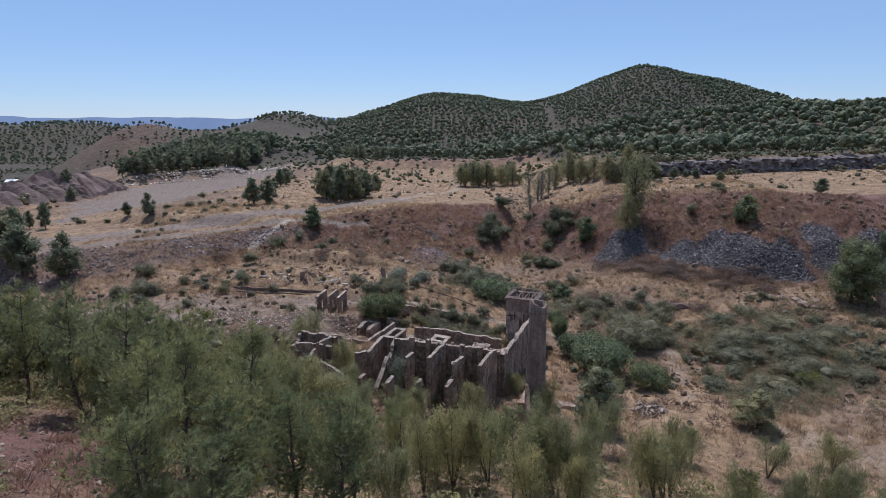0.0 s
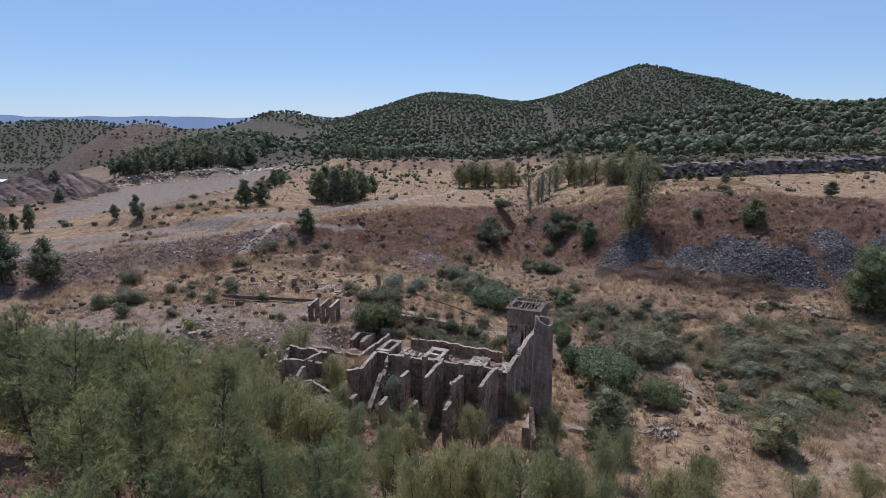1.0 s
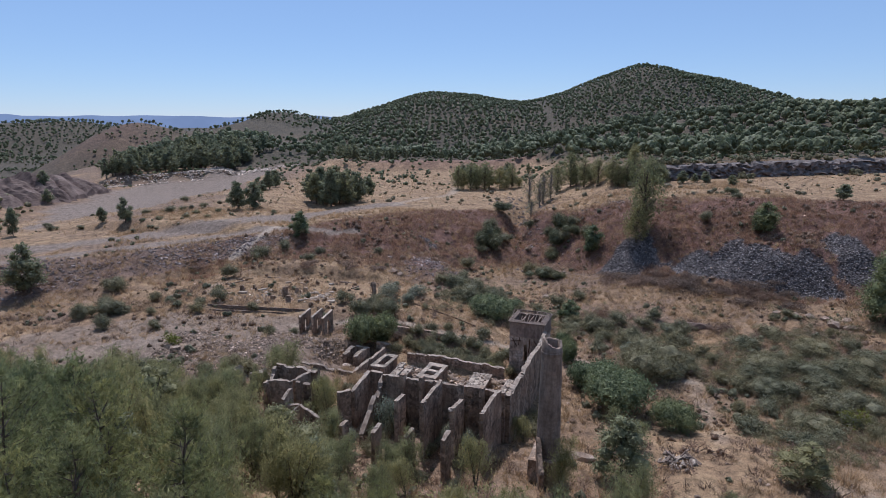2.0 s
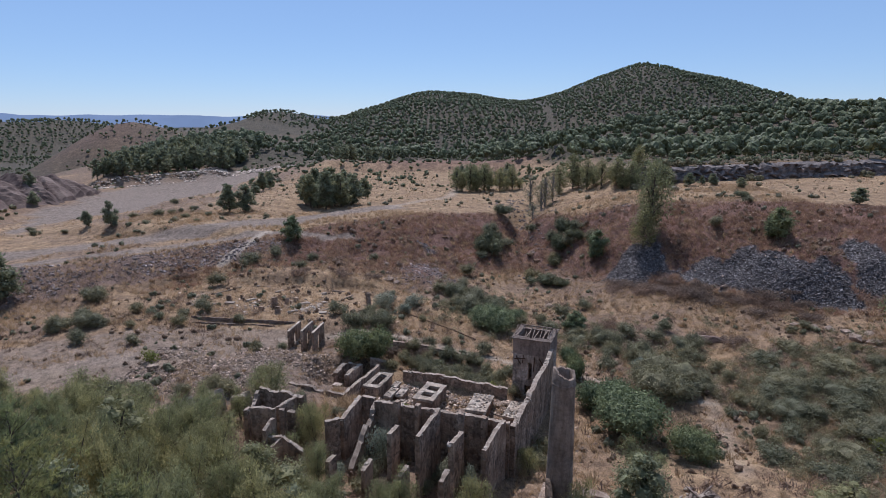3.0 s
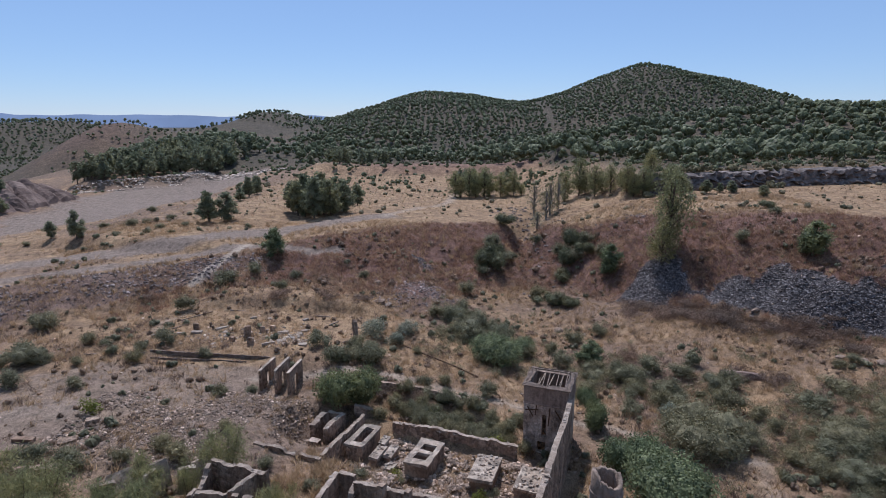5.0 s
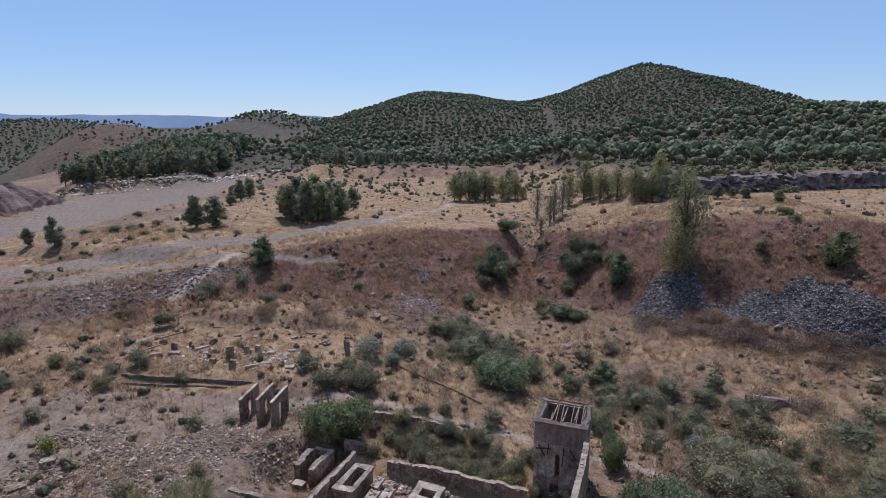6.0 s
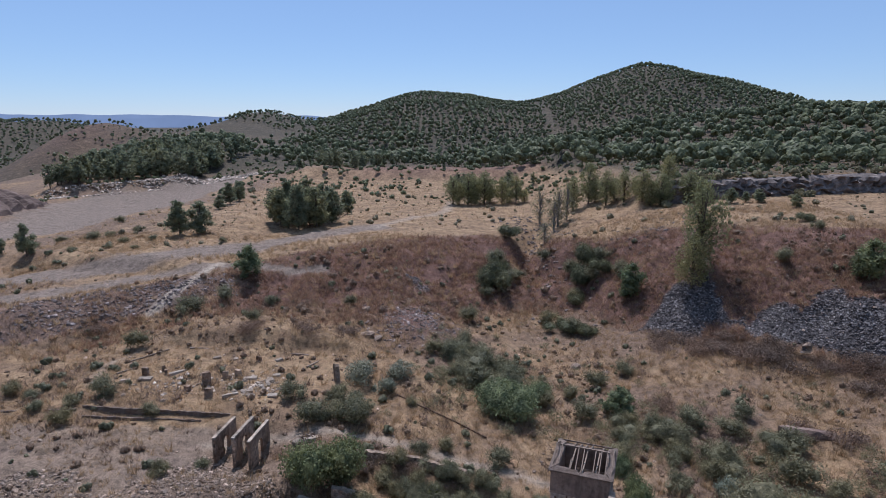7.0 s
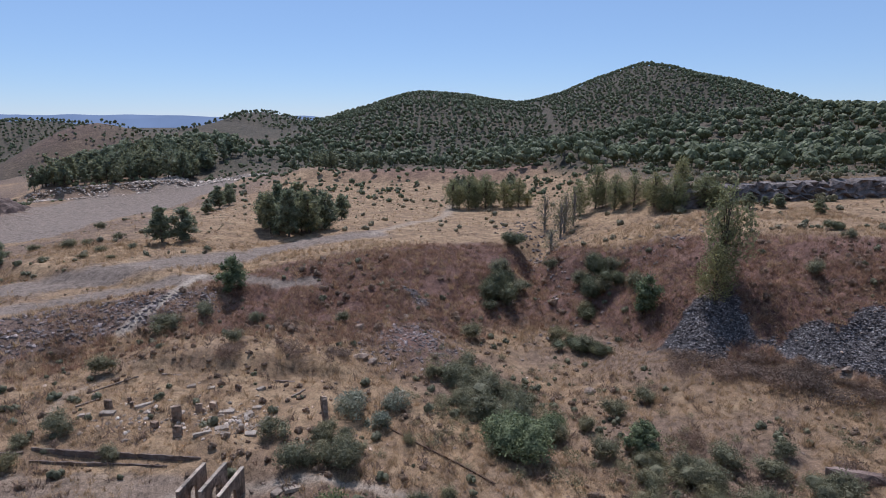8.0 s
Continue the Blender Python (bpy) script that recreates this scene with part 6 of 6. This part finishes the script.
stuff("thicket", "brown dead stems in the valley thicket", "thicket", M_BRAMBLE, 522, 3500, (-6, 72, 56, 126), lambda x, y: 0.6 * thick(x, y), BRUSH, 0.5, 1.3)
TUSS = [tuft(np.random.default_rng(460 + k), 12, 0.34, 0.75, 0.11) for k in range(6)]
stuff("bank_tussocks", "reddish-brown tussocks covering the steep bank", "brush", M_RUSSET, 523, 42000, (-50, 85, 98, 172), lambda x, y: bare(x, y) * box01(bank_k(x, y), -0.12, 1.03, 0.08) * (0.35 + 0.65 * patchy(x, y, 4, 82, 0.4)), TUSS, 0.35, 1.15)
stuff("valley_tussocks", "brown dry tussocks dotted over the valley floor", "brush", M_BRAMBLE, 524, 14000, (-66, 72, 52, 128), lambda x, y: bare(x, y) * patchy(x, y, 5, 81, 0.45), TUSS, 0.35, 0.95)
stuff("brown_tussocks", "small rounded brown tussocks over the dry valley", "brush", M_WITHER, 528, 7000, (-66, 80, 58, 135), lambda x, y: bare(x, y) * (1 - bump2(x, y, -26, 103, 14, 6)) * patchy(x, y, 6, 74, 0.44) * (1 - in_poly(x, y, GREY_BANK)), BUSHLET, 0.2, 0.75, power=2.5)
stuff("bank_scrub", "dark scrub in the hollows of the bank", "scrub", M_WITHER, 529, 3600, (-40, 85, 105, 168), lambda x, y: bare(x, y) * box01(bank_k(x, y), 0.0, 1.0, 0.1) * patchy(x, y, 5, 73, 0.5, 0.1), BUSHLET, 0.3, 1.2, power=3.0)
stuff("slope_tussocks", "russet tussocks on the near red slope", "brush", M_RUSSET, 526, 2600, (-42, -6, 17, 42), lambda x, y: np.clip(1.2 * bump2(x, y, -22, 27, 11, 9), 0, 1) * patchy(x, y, 3, 80, 0.35), TUSS, 0.3, 1.0)
stuff("scarp_brush", "dry bushes along the foot and lip of the stone face", "scrub", M_SHRUB, 527, 2600, (48, 150, 166, 192), lambda x, y: 0.6 * np.clip(box01(y - 0.12 * (x - 70), 169.5, 172.5, 1.0) + box01(y - 0.12 * (x - 70), 174.6, 180, 1.0), 0, 1) * patchy(x, y, 6, 78, 0.4), BUSHLET, 0.7, 2.2)
stuff("mound_scrub", "dark scrub on the spoil mound beside the quarry floor", "scrub", M_SHRUB, 525, 5000, (-175, -96, 140, 262), lambda x, y: np.clip(0.5 * bump2(x, y, -133, 198, 18, 40), 0, 0.9) * patchy(x, y, 9, 77, 0.45) * (ground_zones(x, y)["gravel"] < 0.3), BUSHLET, 0.8, 2.6)
stuff("dry_herbs", "withered brown herbs among the saplings", "brush", M_BRAMBLE, 509, 1300, (-15, 42, 24, 66), lambda x, y: 0.8 * patchy(x, y, 5, 84, 0.35), BRUSH, 0.4, 1.2)
stuff("undergrowth", "tangled undergrowth beneath the hillside pines", "undergrowth", M_OLIVE, 505, 3200, (-60, 30, 20, 64), lambda x, y: sstep((np.interp(x, [-60, -20, -8, 6, 16, 30], [70, 62, 54, 50, 44, 38]) - y) / 5) * (1 - bump2(x, y, -23, 27, 10, 9)), BRUSH, 0.6, 1.8)
stuff("field_bushes", "small dry bushes dotted over the plateau field", "bush", M_FIELD, 506, 2600, (-100, 130, 140, 260), lambda x, y: bare(x, y) * sstep((bank_k(x, y) - 1.0) / 0.1) * patchy(x, y, 10, 79, 0.4) * 0.7, BUSHLET, 0.3, 1.4, power=3.0)
stuff("hill_scrub", "low scrub on the lower hill slopes", "scrub", M_FOREST, 507, 9000, (-140, 260, 178, 440), lambda x, y: 0.8 * patchy(x, y, 20, 95, 0.3) * np.maximum(sstep((y - 215) / 20), sstep((x - 48) / 10) * sstep((y - 176 - 0.12 * (x - 70)) / 3)) * (ground_zones(x, y)["gravel"] < 0.2), BUSHLET, 0.8, 2.0)
stuff("slag_rocks", "heap of broken dark blue-grey slag rocks", "slag rocks", M_SLAG, 510, 90000, (-10, 90, 95, 148), lambda x, y: ground_zones(x, y)["slag"], ROCKS, 0.1, 0.45, -0.02, 2.5)
stuff("slag_rocks", "dark broken rock on the western bank", "rocks", M_SCARP_ROCK, 511, 34000, (-95, -28, 95, 140), lambda x, y: 0.85 * in_poly(x, y, GREY_BANK) * patchy(x, y, 5, 96, 0.3), ROCKS, 0.12, 0.7, -0.02, 3.5)
stuff("rubble", "strewn rubble of broken masonry", "rubble", M_ROCK, 512, 34000, (-38, -8, 64, 92), lambda x, y: in_poly(x + 3 * fnoise(x, y, 4, 97), y, RUBBLE) * patchy(x, y, 3.5, 98, 0.38), ROCKS, 0.06, 0.42, -0.02, 3.5)
stuff("quarry_rubble", "pale tumbled rock rising beside the western wood", "rocks", M_CAP, 517, 5000, (-112, -70, 262, 312), lambda x, y: box01(y - 0.6 * (x + 100), 272, 290, 4) * patchy(x, y, 6, 76, 0.3), ROCKS, 0.3, 1.5, -0.05, 3.0)
stuff("rocks", "scattered field stones", "rocks", M_ROCK, 513, 2600, (-60, 70, 45, 130), lambda x, y: 0.8 * patchy(x, y, 9, 99, 0.45), ROCKS, 0.12, 0.5, -0.02)
stuff("rocks", "purple-brown stones on the bare mound", "rocks", M_SCARP_ROCK, 518, 4000, (-12, 5, 114, 134), lambda x, y: np.clip(1.2 * bump2(x, y, -3.5, 124, 5, 6), 0, 1), ROCKS, 0.1, 0.55, -0.02, 3.0)
stuff("rocks", "broken stones on the red slope", "rocks", M_ROCK, 514, 1200, (-40, -8, 18, 42), lambda x, y: bump2(x, y, -22, 27, 10, 9), ROCKS, 0.15, 0.5, -0.02)
stuff("gully_rocks", "dark stones spilled down the gully and bank top", "rocks", M_SCARP, 515, 4000, (10, 60, 130, 190), lambda x, y: np.clip(bump2(x, y, 21, 165, 5, 22) + 0.8 * bump2(x, y, 40, 150, 7, 8), 0, 1) * patchy(x, y, 5, 89, 0.35), ROCKS, 0.3, 0.9, -0.02)
stuff("quarry_rubble", "pale rock bank below the western wood", "rocks", M_CAP, 516, 16000, (-150, -70, 244, 305), lambda x, y: box01(y - 0.45 * (x + 120), 258, 270, 3) * sstep((x + 146) / 8) * sstep((-74 - x) / 8), ROCKS, 0.3, 1.3, -0.05, 3.0)


def hall_rubble():
    rng = np.random.default_rng(520)
    u, v = rng.uniform(-17, -0.6, 7000), rng.uniform(5.5, 16.2, 7000)
    ok = rng.random(7000) < 0.35 + 0.65 * patchy(u, v, 3, 87, 0.35)
    x, y = ruin(u[ok], v[ok])
    size = 0.1 + 0.42 * rng.random(len(x)) ** 3
    vv, ff = scatter_mesh(rng, np.column_stack([x, y]), land_z(x, y) + 0.02 + 0.5 * vnoise(x, y, 2, 5) * (vnoise(x, y, 1.7, 9) > 0.45), size, ROCKS)
    tagged(new("hall_rubble", mesh_np("hall_rubble", vv, ff, M_ROCK)), "pale rubble heaped on the floor of the hall", "rubble", kind="stuff")


hall_rubble()


def ruin_grass():
    """Straw that has seeded itself on the terrace west of the hall and among its rubble."""
    rng = np.random.default_rng(540)
    n = 3600
    u, v = rng.uniform(-22, -1, n), rng.uniform(0.8, 16, n)
    ok = np.where(u < -13, v < 8, rng.random(n) < 0.22) & (rng.random(n) < 0.3 + 0.7 * patchy(u, v, 3, 72, 0.35))
    x, y = ruin(u[ok], v[ok])
    vv, ff = scatter_mesh(rng, np.column_stack([x, y]), land_z(x, y) - 0.03, 0.3 + 0.7 * rng.random(len(x)) ** 2, TALL)
    tagged(new("ruin_grass", mesh_np("ruin_grass", vv, ff, M_DRY)), "dry straw grass growing inside the ruin", "grass", kind="stuff")


ruin_grass()


# ---- distance ----
def build_distance():
    m = bpy.data.materials.new("haze_glow_ridges")
    m.use_nodes = True
    n, l = m.node_tree.nodes, m.node_tree.links
    n.clear()
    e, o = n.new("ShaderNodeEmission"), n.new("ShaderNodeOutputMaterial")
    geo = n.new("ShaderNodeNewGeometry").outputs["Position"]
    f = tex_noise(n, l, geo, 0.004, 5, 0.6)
    # distance haze is put into the ridges' colour, which glows blue by itself
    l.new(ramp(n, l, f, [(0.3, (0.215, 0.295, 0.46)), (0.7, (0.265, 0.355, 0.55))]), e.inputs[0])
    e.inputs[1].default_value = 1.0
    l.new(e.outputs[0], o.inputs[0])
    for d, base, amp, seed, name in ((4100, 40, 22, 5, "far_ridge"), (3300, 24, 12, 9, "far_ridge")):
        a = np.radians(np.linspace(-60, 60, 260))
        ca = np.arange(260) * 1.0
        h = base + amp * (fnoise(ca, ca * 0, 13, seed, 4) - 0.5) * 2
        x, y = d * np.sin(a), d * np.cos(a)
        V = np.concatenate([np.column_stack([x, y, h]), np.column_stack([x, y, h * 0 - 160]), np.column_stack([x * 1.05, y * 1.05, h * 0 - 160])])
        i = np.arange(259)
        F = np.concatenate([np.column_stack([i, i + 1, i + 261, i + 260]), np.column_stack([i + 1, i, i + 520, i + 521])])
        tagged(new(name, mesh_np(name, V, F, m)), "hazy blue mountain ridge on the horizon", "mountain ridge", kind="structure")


build_distance()


def build_scarp():
    """The dark rough stone wall behind the upper field."""
    rng = np.random.default_rng(61)
    x = np.arange(50, 165, 1.1)
    yb = 173.2 + 0.12 * (x - 70)
    rows = 7
    V = []
    for r in range(rows + 1):
        f = r / rows
        z = ground_z(x, yb - 1.5) - 0.5 + f * (4.0 + 0.4 * (vnoise(x, x * 0, 5, 3) - 0.5) + rng.normal(0, 0.3, len(x)))
        V.append(np.column_stack([x + rng.normal(0, 0.15, len(x)), yb - 0.6 + 1.5 * f + rng.normal(0, 0.5, len(x)), z]))
    V.append(np.column_stack([x, yb + 4.0, ground_z(x, yb + 4.0) - 0.2]))
    V = np.concatenate(V)
    n = len(x)
    q = np.concatenate([np.arange((rows + 2) * n).reshape(rows + 2, n)])
    F = np.stack([q[:-1, :-1], q[:-1, 1:], q[1:, 1:], q[1:, :-1]], -1).reshape(-1, 4)
    tagged(new("stone_scarp", mesh_np("stone_scarp", V, F, M_SCARP)), "long dark quarried stone face behind the upper field", "stone wall", kind="structure")


build_scarp()


def build_mound():
    """The eroded spoil mound beside the quarry floor, cut by steep rills."""
    gx, gy = np.meshgrid(np.arange(-172, -100, 0.7), np.arange(148, 262, 0.7))
    lump = bump2(gx, gy, -132, 203, 15, 29)
    mask = sstep((lump - 0.16) / 0.3) * (1 - in_poly(gx, gy, QUARRY))
    along = gy * 0.86 + gx * 0.5 + 5 * fnoise(gx, gy, 11, 36)
    rill = np.abs(np.sin(along * 0.55)) ** 0.7 * 1.5 + np.abs(np.sin(along * 1.7 + 1)) * 0.5 + fnoise(gx, gy, 3, 38) * 0.8
    gz = ground_z(gx, gy) - 0.8 + mask * (0.5 + rill)
    ny, nx = gx.shape
    i = np.arange(nx * ny).reshape(ny, nx)
    f = np.stack([i[:-1, :-1], i[:-1, 1:], i[1:, 1:], i[1:, :-1]], -1).reshape(-1, 4)
    tagged(new("spoil_mound", mesh_np("spoil_mound", np.stack([gx, gy, gz], -1).reshape(-1, 3), f, M_SPOIL, False)), "eroded purple-brown spoil mound cut by rills", "spoil mound", kind="structure")


build_mound()


# ---- small things ----
def stone_thing(name, x, y, sx, sy, sz, label, category="stone", mat=None, turn=0.0, tilt=0.0, rise=0.0, group=""):
    """A worn upright or lying block with chamfered, uneven edges."""
    rng = np.random.default_rng(int(abs(x * 91 + y * 37)))
    bm = bmesh.new()
    bmesh.ops.create_cube(bm, size=1.0)
    bmesh.ops.bevel(bm, geom=bm.edges[:], offset=0.09, segments=1, affect="EDGES")
    for v in bm.verts:
        v.co = Vector((v.co.x * sx, v.co.y * sy, (v.co.z + 0.5) * sz)) + Vector(rng.normal(0, 0.035, 3)) * min(sx, sy, sz) * 2
    ob = tagged(new(name, bm_mesh(name, bm, mat or M_CONCRETE)), label, category, group)
    ob.matrix_basis = Matrix.LocRotScale((x, y, float(land_z(x, y)) - 0.12 + rise), Euler((tilt, 0.0, turn)), None)
    return ob


PIER = "worn grey machine-foundation stone standing in dry grass"
for x, y, sx, sy, sz in ((-33.0, 103.2, 0.9, 0.35, 1.2), (-31.4, 104.2, 0.3, 0.3, 0.9), (-30.9, 103.6, 0.35, 0.3, 0.7), (-25.5, 101.3, 1.1, 0.45, 2.0), (-24.3, 98.6, 0.9, 0.5, 1.3), (-24.1, 103.2, 0.8, 0.35, 1.1), (-22.7, 103.4, 0.9, 0.35, 1.2), (-27.3, 100.5, 0.8, 0.5, 0.9), (-23.4, 102.6, 0.3, 0.3, 0.8)):
    stone_thing("foundation_stone", x, y, sx * 0.8, sy, sz * 0.85, PIER, "stone pier", M_WALL, R.uniform(-0.5, 0.5), R.normal(0, 0.05), group="foundation stones")
LYING = "pale broken slab lying in dry grass"
for x, y, sx, sy, tn in ((-29.7, 103.9, 2.0, 0.4, 0.7), (-34.7, 101.9, 1.0, 0.6, 0.3), (-32.6, 102.2, 1.4, 0.7, 0.1), (-21.3, 102.9, 1.5, 0.9, 0.2), (-20.6, 99.5, 1.2, 0.6, 0.4), (-20.1, 98.4, 1.3, 0.5, -0.2), (-19.2, 103.0, 1.0, 0.7, 0.8), (-18.8, 104.4, 0.9, 0.6, 0.3), (-17.8, 99.2, 1.1, 0.7, 0.1), (-26.8, 108.2, 0.9, 0.5, 0.5), (-24.6, 107.9, 0.8, 0.6, 0.2), (-19.4, 108.1, 1.0, 0.5, 0.9), (-22.0, 98.4, 1.6, 0.5, 0.5), (-12.3, 91.8, 1.3, 0.8, 0.4), (-13.5, 91.5, 0.9, 0.7, 1.0), (-12.8, 92.2, 0.8, 0.5, 0.1)):
    stone_thing("stone_slab", x, y, sx, sy, 0.32, LYING, "stone slab", M_CAP, tn, R.normal(0, 0.12), group="lying slabs")
for x, y, s in ((-11.1, 127.6, 1.5), (-4.8, 132.6, 1.1), (-9.7, 117.3, 1.6), (-8.4, 117.0, 1.1), (19.2, 118.7, 1.2), (22.6, 116.0, 0.9), (47.9, 113.4, 1.0), (57.9, 96.3, 1.4), (57.4, 93.8, 1.8), (56.4, 97.9, 1.2), (59.0, 92.3, 1.5), (54.7, 98.9, 1.1), (60.2, 95.2, 1.3), (52.6, 100.5, 1.0), (12.1, 57.3, 1.5)):
    k = int(x * 7) % 8
    ob = tagged(new("boulder", bpy.data.meshes.new_from_object(new("boulder_seed", STONE_MESH[k]))), "weathered boulder half sunk in the dry grass", "boulder", "boulders")
    bpy.data.objects.remove(bpy.data.objects["boulder_seed"])
    ob.data.materials.clear()
    ob.data.materials.append(M_ROCK)
    ob.matrix_basis = Matrix.LocRotScale((x, y, float(land_z(x, y)) + 0.1 * s), Euler((0.2, 0.1, x)), (s * 1.3, s * 1.1, s))


def beam_thing(name, a, b, w, h, mat, label, category, lift=0.1):
    za, zb = float(land_z(*a)) + lift, float(land_z(*b)) + lift
    d = Vector((b[0] - a[0], b[1] - a[1], zb - za))
    bm = bmesh.new()
    m = Matrix.Translation((Vector((*a, za)) + Vector((*b, zb))) / 2) @ d.to_track_quat("X", "Z").to_matrix().to_4x4()
    bmesh.ops.create_cube(bm, size=1.0, matrix=m @ Matrix.Diagonal((d.length, w, h, 1)))
    bmesh.ops.bevel(bm, geom=bm.edges[:], offset=0.02, segments=1, affect="EDGES")
    return tagged(new(name, bm_mesh(name, bm, mat)), label, category)


BEAM = "weathered fallen timber beam in dry grass"
for a, b in (((-36.8, 106.6), (-33.4, 110.2)), ((-36.4, 103.4), (-34.9, 105.2)), ((-18.1, 99.4), (-17.0, 102.6)), ((-15.9, 107.2), (-14.9, 109.2)), ((-33.9, 69.6), (-31.4, 69.2)), ((-22.9, 67.4), (-22.6, 69.6))):
    beam_thing("timber_beam", a, b, 0.16, 0.14, M_WOOD, BEAM, "timber beam")
KERB = "long low stone kerb along the edge of the yard"
for a, b in (((-43.8, 95.4), (-36.2, 95.3)), ((-35.8, 95.8), (-21.0, 95.3)), ((-35.1, 94.4), (-23.6, 94.5)), ((-31.0, 110.6), (-16.4, 110.9))):
    v, f = wall_mesh(a, b, float(land_z(*a)) - 1.0, [float(land_z(*a)) + 0.16, float(land_z(*b)) + 0.16], 0.15, int(abs(a[0]) * 10), 0.05)
    tagged(new("stone_kerb", mesh_np("stone_kerb", v, f, M_TILE)), KERB, "kerb", "kerbs of the old works")
for a, b in (((-8.1, 89.3), (-2.3, 89.2)), ((-2.3, 89.2), (2.2, 87.8))):
    v, f = wall_mesh(a, b, float(land_z(*a)) - 1.2, [float(land_z(*a)) + 0.75, float(land_z(*b)) + 0.8], 0.4, int(abs(a[0]) * 10), 0.15)
    tagged(new("retaining_wall", mesh_np("retaining_wall", v, f, M_WALL)), "low dark retaining wall under the footpath", "retaining wall", "kerbs of the old works")
for a, b in (((-6.8, 103.9), (-2.3, 100.0)), ((-2.3, 100.0), (1.4, 97.4)), ((1.4, 97.4), (4.6, 95.0))):
    beam_thing("iron_rail", a, b, 0.16, 0.14, M_RUST, "rusty pipe rail lying along the slope", "rail", 0.12)
FALLEN = "leaning slab of a fallen concrete wall among bushes"
for x, y, sx, sy, sz, tn, tl in ((-26.0, 67.6, 1.7, 0.3, 1.5, 0.5, 0.5), (-24.7, 67.9, 1.9, 0.28, 1.6, 0.8, -0.5), (-22.2, 66.8, 1.3, 0.3, 2.9, 1.2, 0.16), (-21.6, 68.0, 1.5, 0.3, 2.7, 1.0, -0.2), (-20.4, 69.6, 1.4, 0.4, 1.8, 0.4, 0.3), (-19.6, 70.4, 1.0, 0.35, 1.7, 1.1, -0.3)):
    stone_thing("fallen_slab", x, y, sx, sy, sz, FALLEN, "concrete slab", M_CONCRETE, tn, tl, group="fallen slabs west of the ruin")
for x, y, sx, sy, sz, tn in ((-33.7, 75.6, 1.5, 0.9, 0.5, 0.5), (-33.2, 78.7, 1.1, 0.8, 0.7, 0.3), (-37.8, 75.8, 1.9, 0.6, 0.5, 0.0), (-32.3, 69.7, 4.2, 0.7, 1.1, 0.15)):
    stone_thing("concrete_block", x, y, sx, sy, sz, "worn brown concrete foundation block in rubble", "concrete block", M_WALL, tn, group="fallen slabs west of the ruin")
stone_thing("stone_pillar", 66.8, 89.6, 1.0, 0.9, 3.0, "broken stone gate pillar in dry grass", "stone pillar", M_WALL, 0.2)
# leaning slab post beside the silver bush
post = stone_thing("leaning_post", -11.2, 101.2, 0.5, 1.2, 3.0, "tall flat stone post leaning beside a silver bush", "stone post", M_WALL, 0.35, -0.32)
# masonry heap with planks on the east slope
heap = tagged(new("rubble_heap"), "small heap of broken masonry and planks in dry grass", "rubble heap")
HR = np.random.default_rng(66)
for k in range(44):
    st = part("stone", STONE_MESH[k % 8], None, heap)
    x, y = 20.9 + HR.normal(0, 1.0), 57.7 + HR.normal(0, 0.9)
    s = HR.uniform(0.2, 0.75)
    st.matrix_basis = Matrix.LocRotScale((x, y, float(land_z(x, y)) + 0.1 + 0.35 * math.exp(-((x - 20.9) ** 2 + (y - 57.7) ** 2))), Euler((HR.random(), HR.random(), HR.random() * 6)), (s, s, s * 0.7))
for k in range(8):
    bm = bmesh.new()
    bmesh.ops.create_cube(bm, size=1.0, matrix=Matrix.LocRotScale((19.6 + 0.36 * k, 57.3 + 0.5 * (k % 3), float(land_z(20.5, 57.5)) + 0.4 + 0.05 * (k % 3)), Euler((0.1 * k, 0.14, 0.3 + 0.7 * k)), (1.9, 0.2, 0.07)))
    part("plank", bm, M_TILE, heap)


def build_shed():
    """The low white-roofed shed down in the western valley."""
    x, y, z = -296.0, 419.0, float(land_z(-296, 419))
    s = tagged(new("white_shed"), "long low shed with a white sheet roof in the far valley", "shed")
    bm = bmesh.new()
    box_bm(bm, x, y, z + 0.6, 23, 9, 2.4, 0.25)
    part("walls", bm, M_CONCRETE, s)
    bm = bmesh.new()
    c, q = math.cos(0.25), math.sin(0.25)
    pts = [(-12, -5, 1.8), (12, -5, 1.8), (12, 5, 1.8), (-12, 5, 1.8), (-12, 0, 3.2), (12, 0, 3.2)]
    V = [bm.verts.new((x + a * c - b * q, y + a * q + b * c, z + h)) for a, b, h in pts]
    for f in ((0, 1, 5, 4), (2, 3, 4, 5), (1, 2, 5), (3, 0, 4), (3, 2, 1, 0)):
        bm.faces.new([V[i] for i in f])
    part("roof", bm, M_WHITE, s, "white sheet roof")


build_shed()


# dark undercut bank in the valley floor
V, F = ROCKS[3]
out = tagged(new("earth_outcrop", mesh_np("earth_outcrop", V, F, M_SPOIL)), "dark undercut earth outcrop in dry grass", "outcrop")
out.matrix_basis = Matrix.LocRotScale((38.8, 96.4, float(land_z(38.8, 96.4)) + 0.1), Euler((0, 0, -0.25)), (5.2, 2.6, 1.9))


# small rubble strewn round the old foundations
def foundation_rubble():
    rng = np.random.default_rng(530)
    n = 420
    x = np.where(rng.random(n) < 0.5, rng.normal(-20.0, 1.6, n), rng.normal(-26.5, 4.5, n))
    y = rng.normal(101.3, 1.7, n)
    vv, ff = scatter_mesh(rng, np.column_stack([x, y]), land_z(x, y) + 0.02, 0.1 + 0.5 * rng.random(n) ** 2.5, ROCKS)
    tagged(new("foundation_rubble", mesh_np("foundation_rubble", vv, ff, M_CAP)), "pale broken stones round the old foundations", "rubble", kind="stuff")


foundation_rubble()
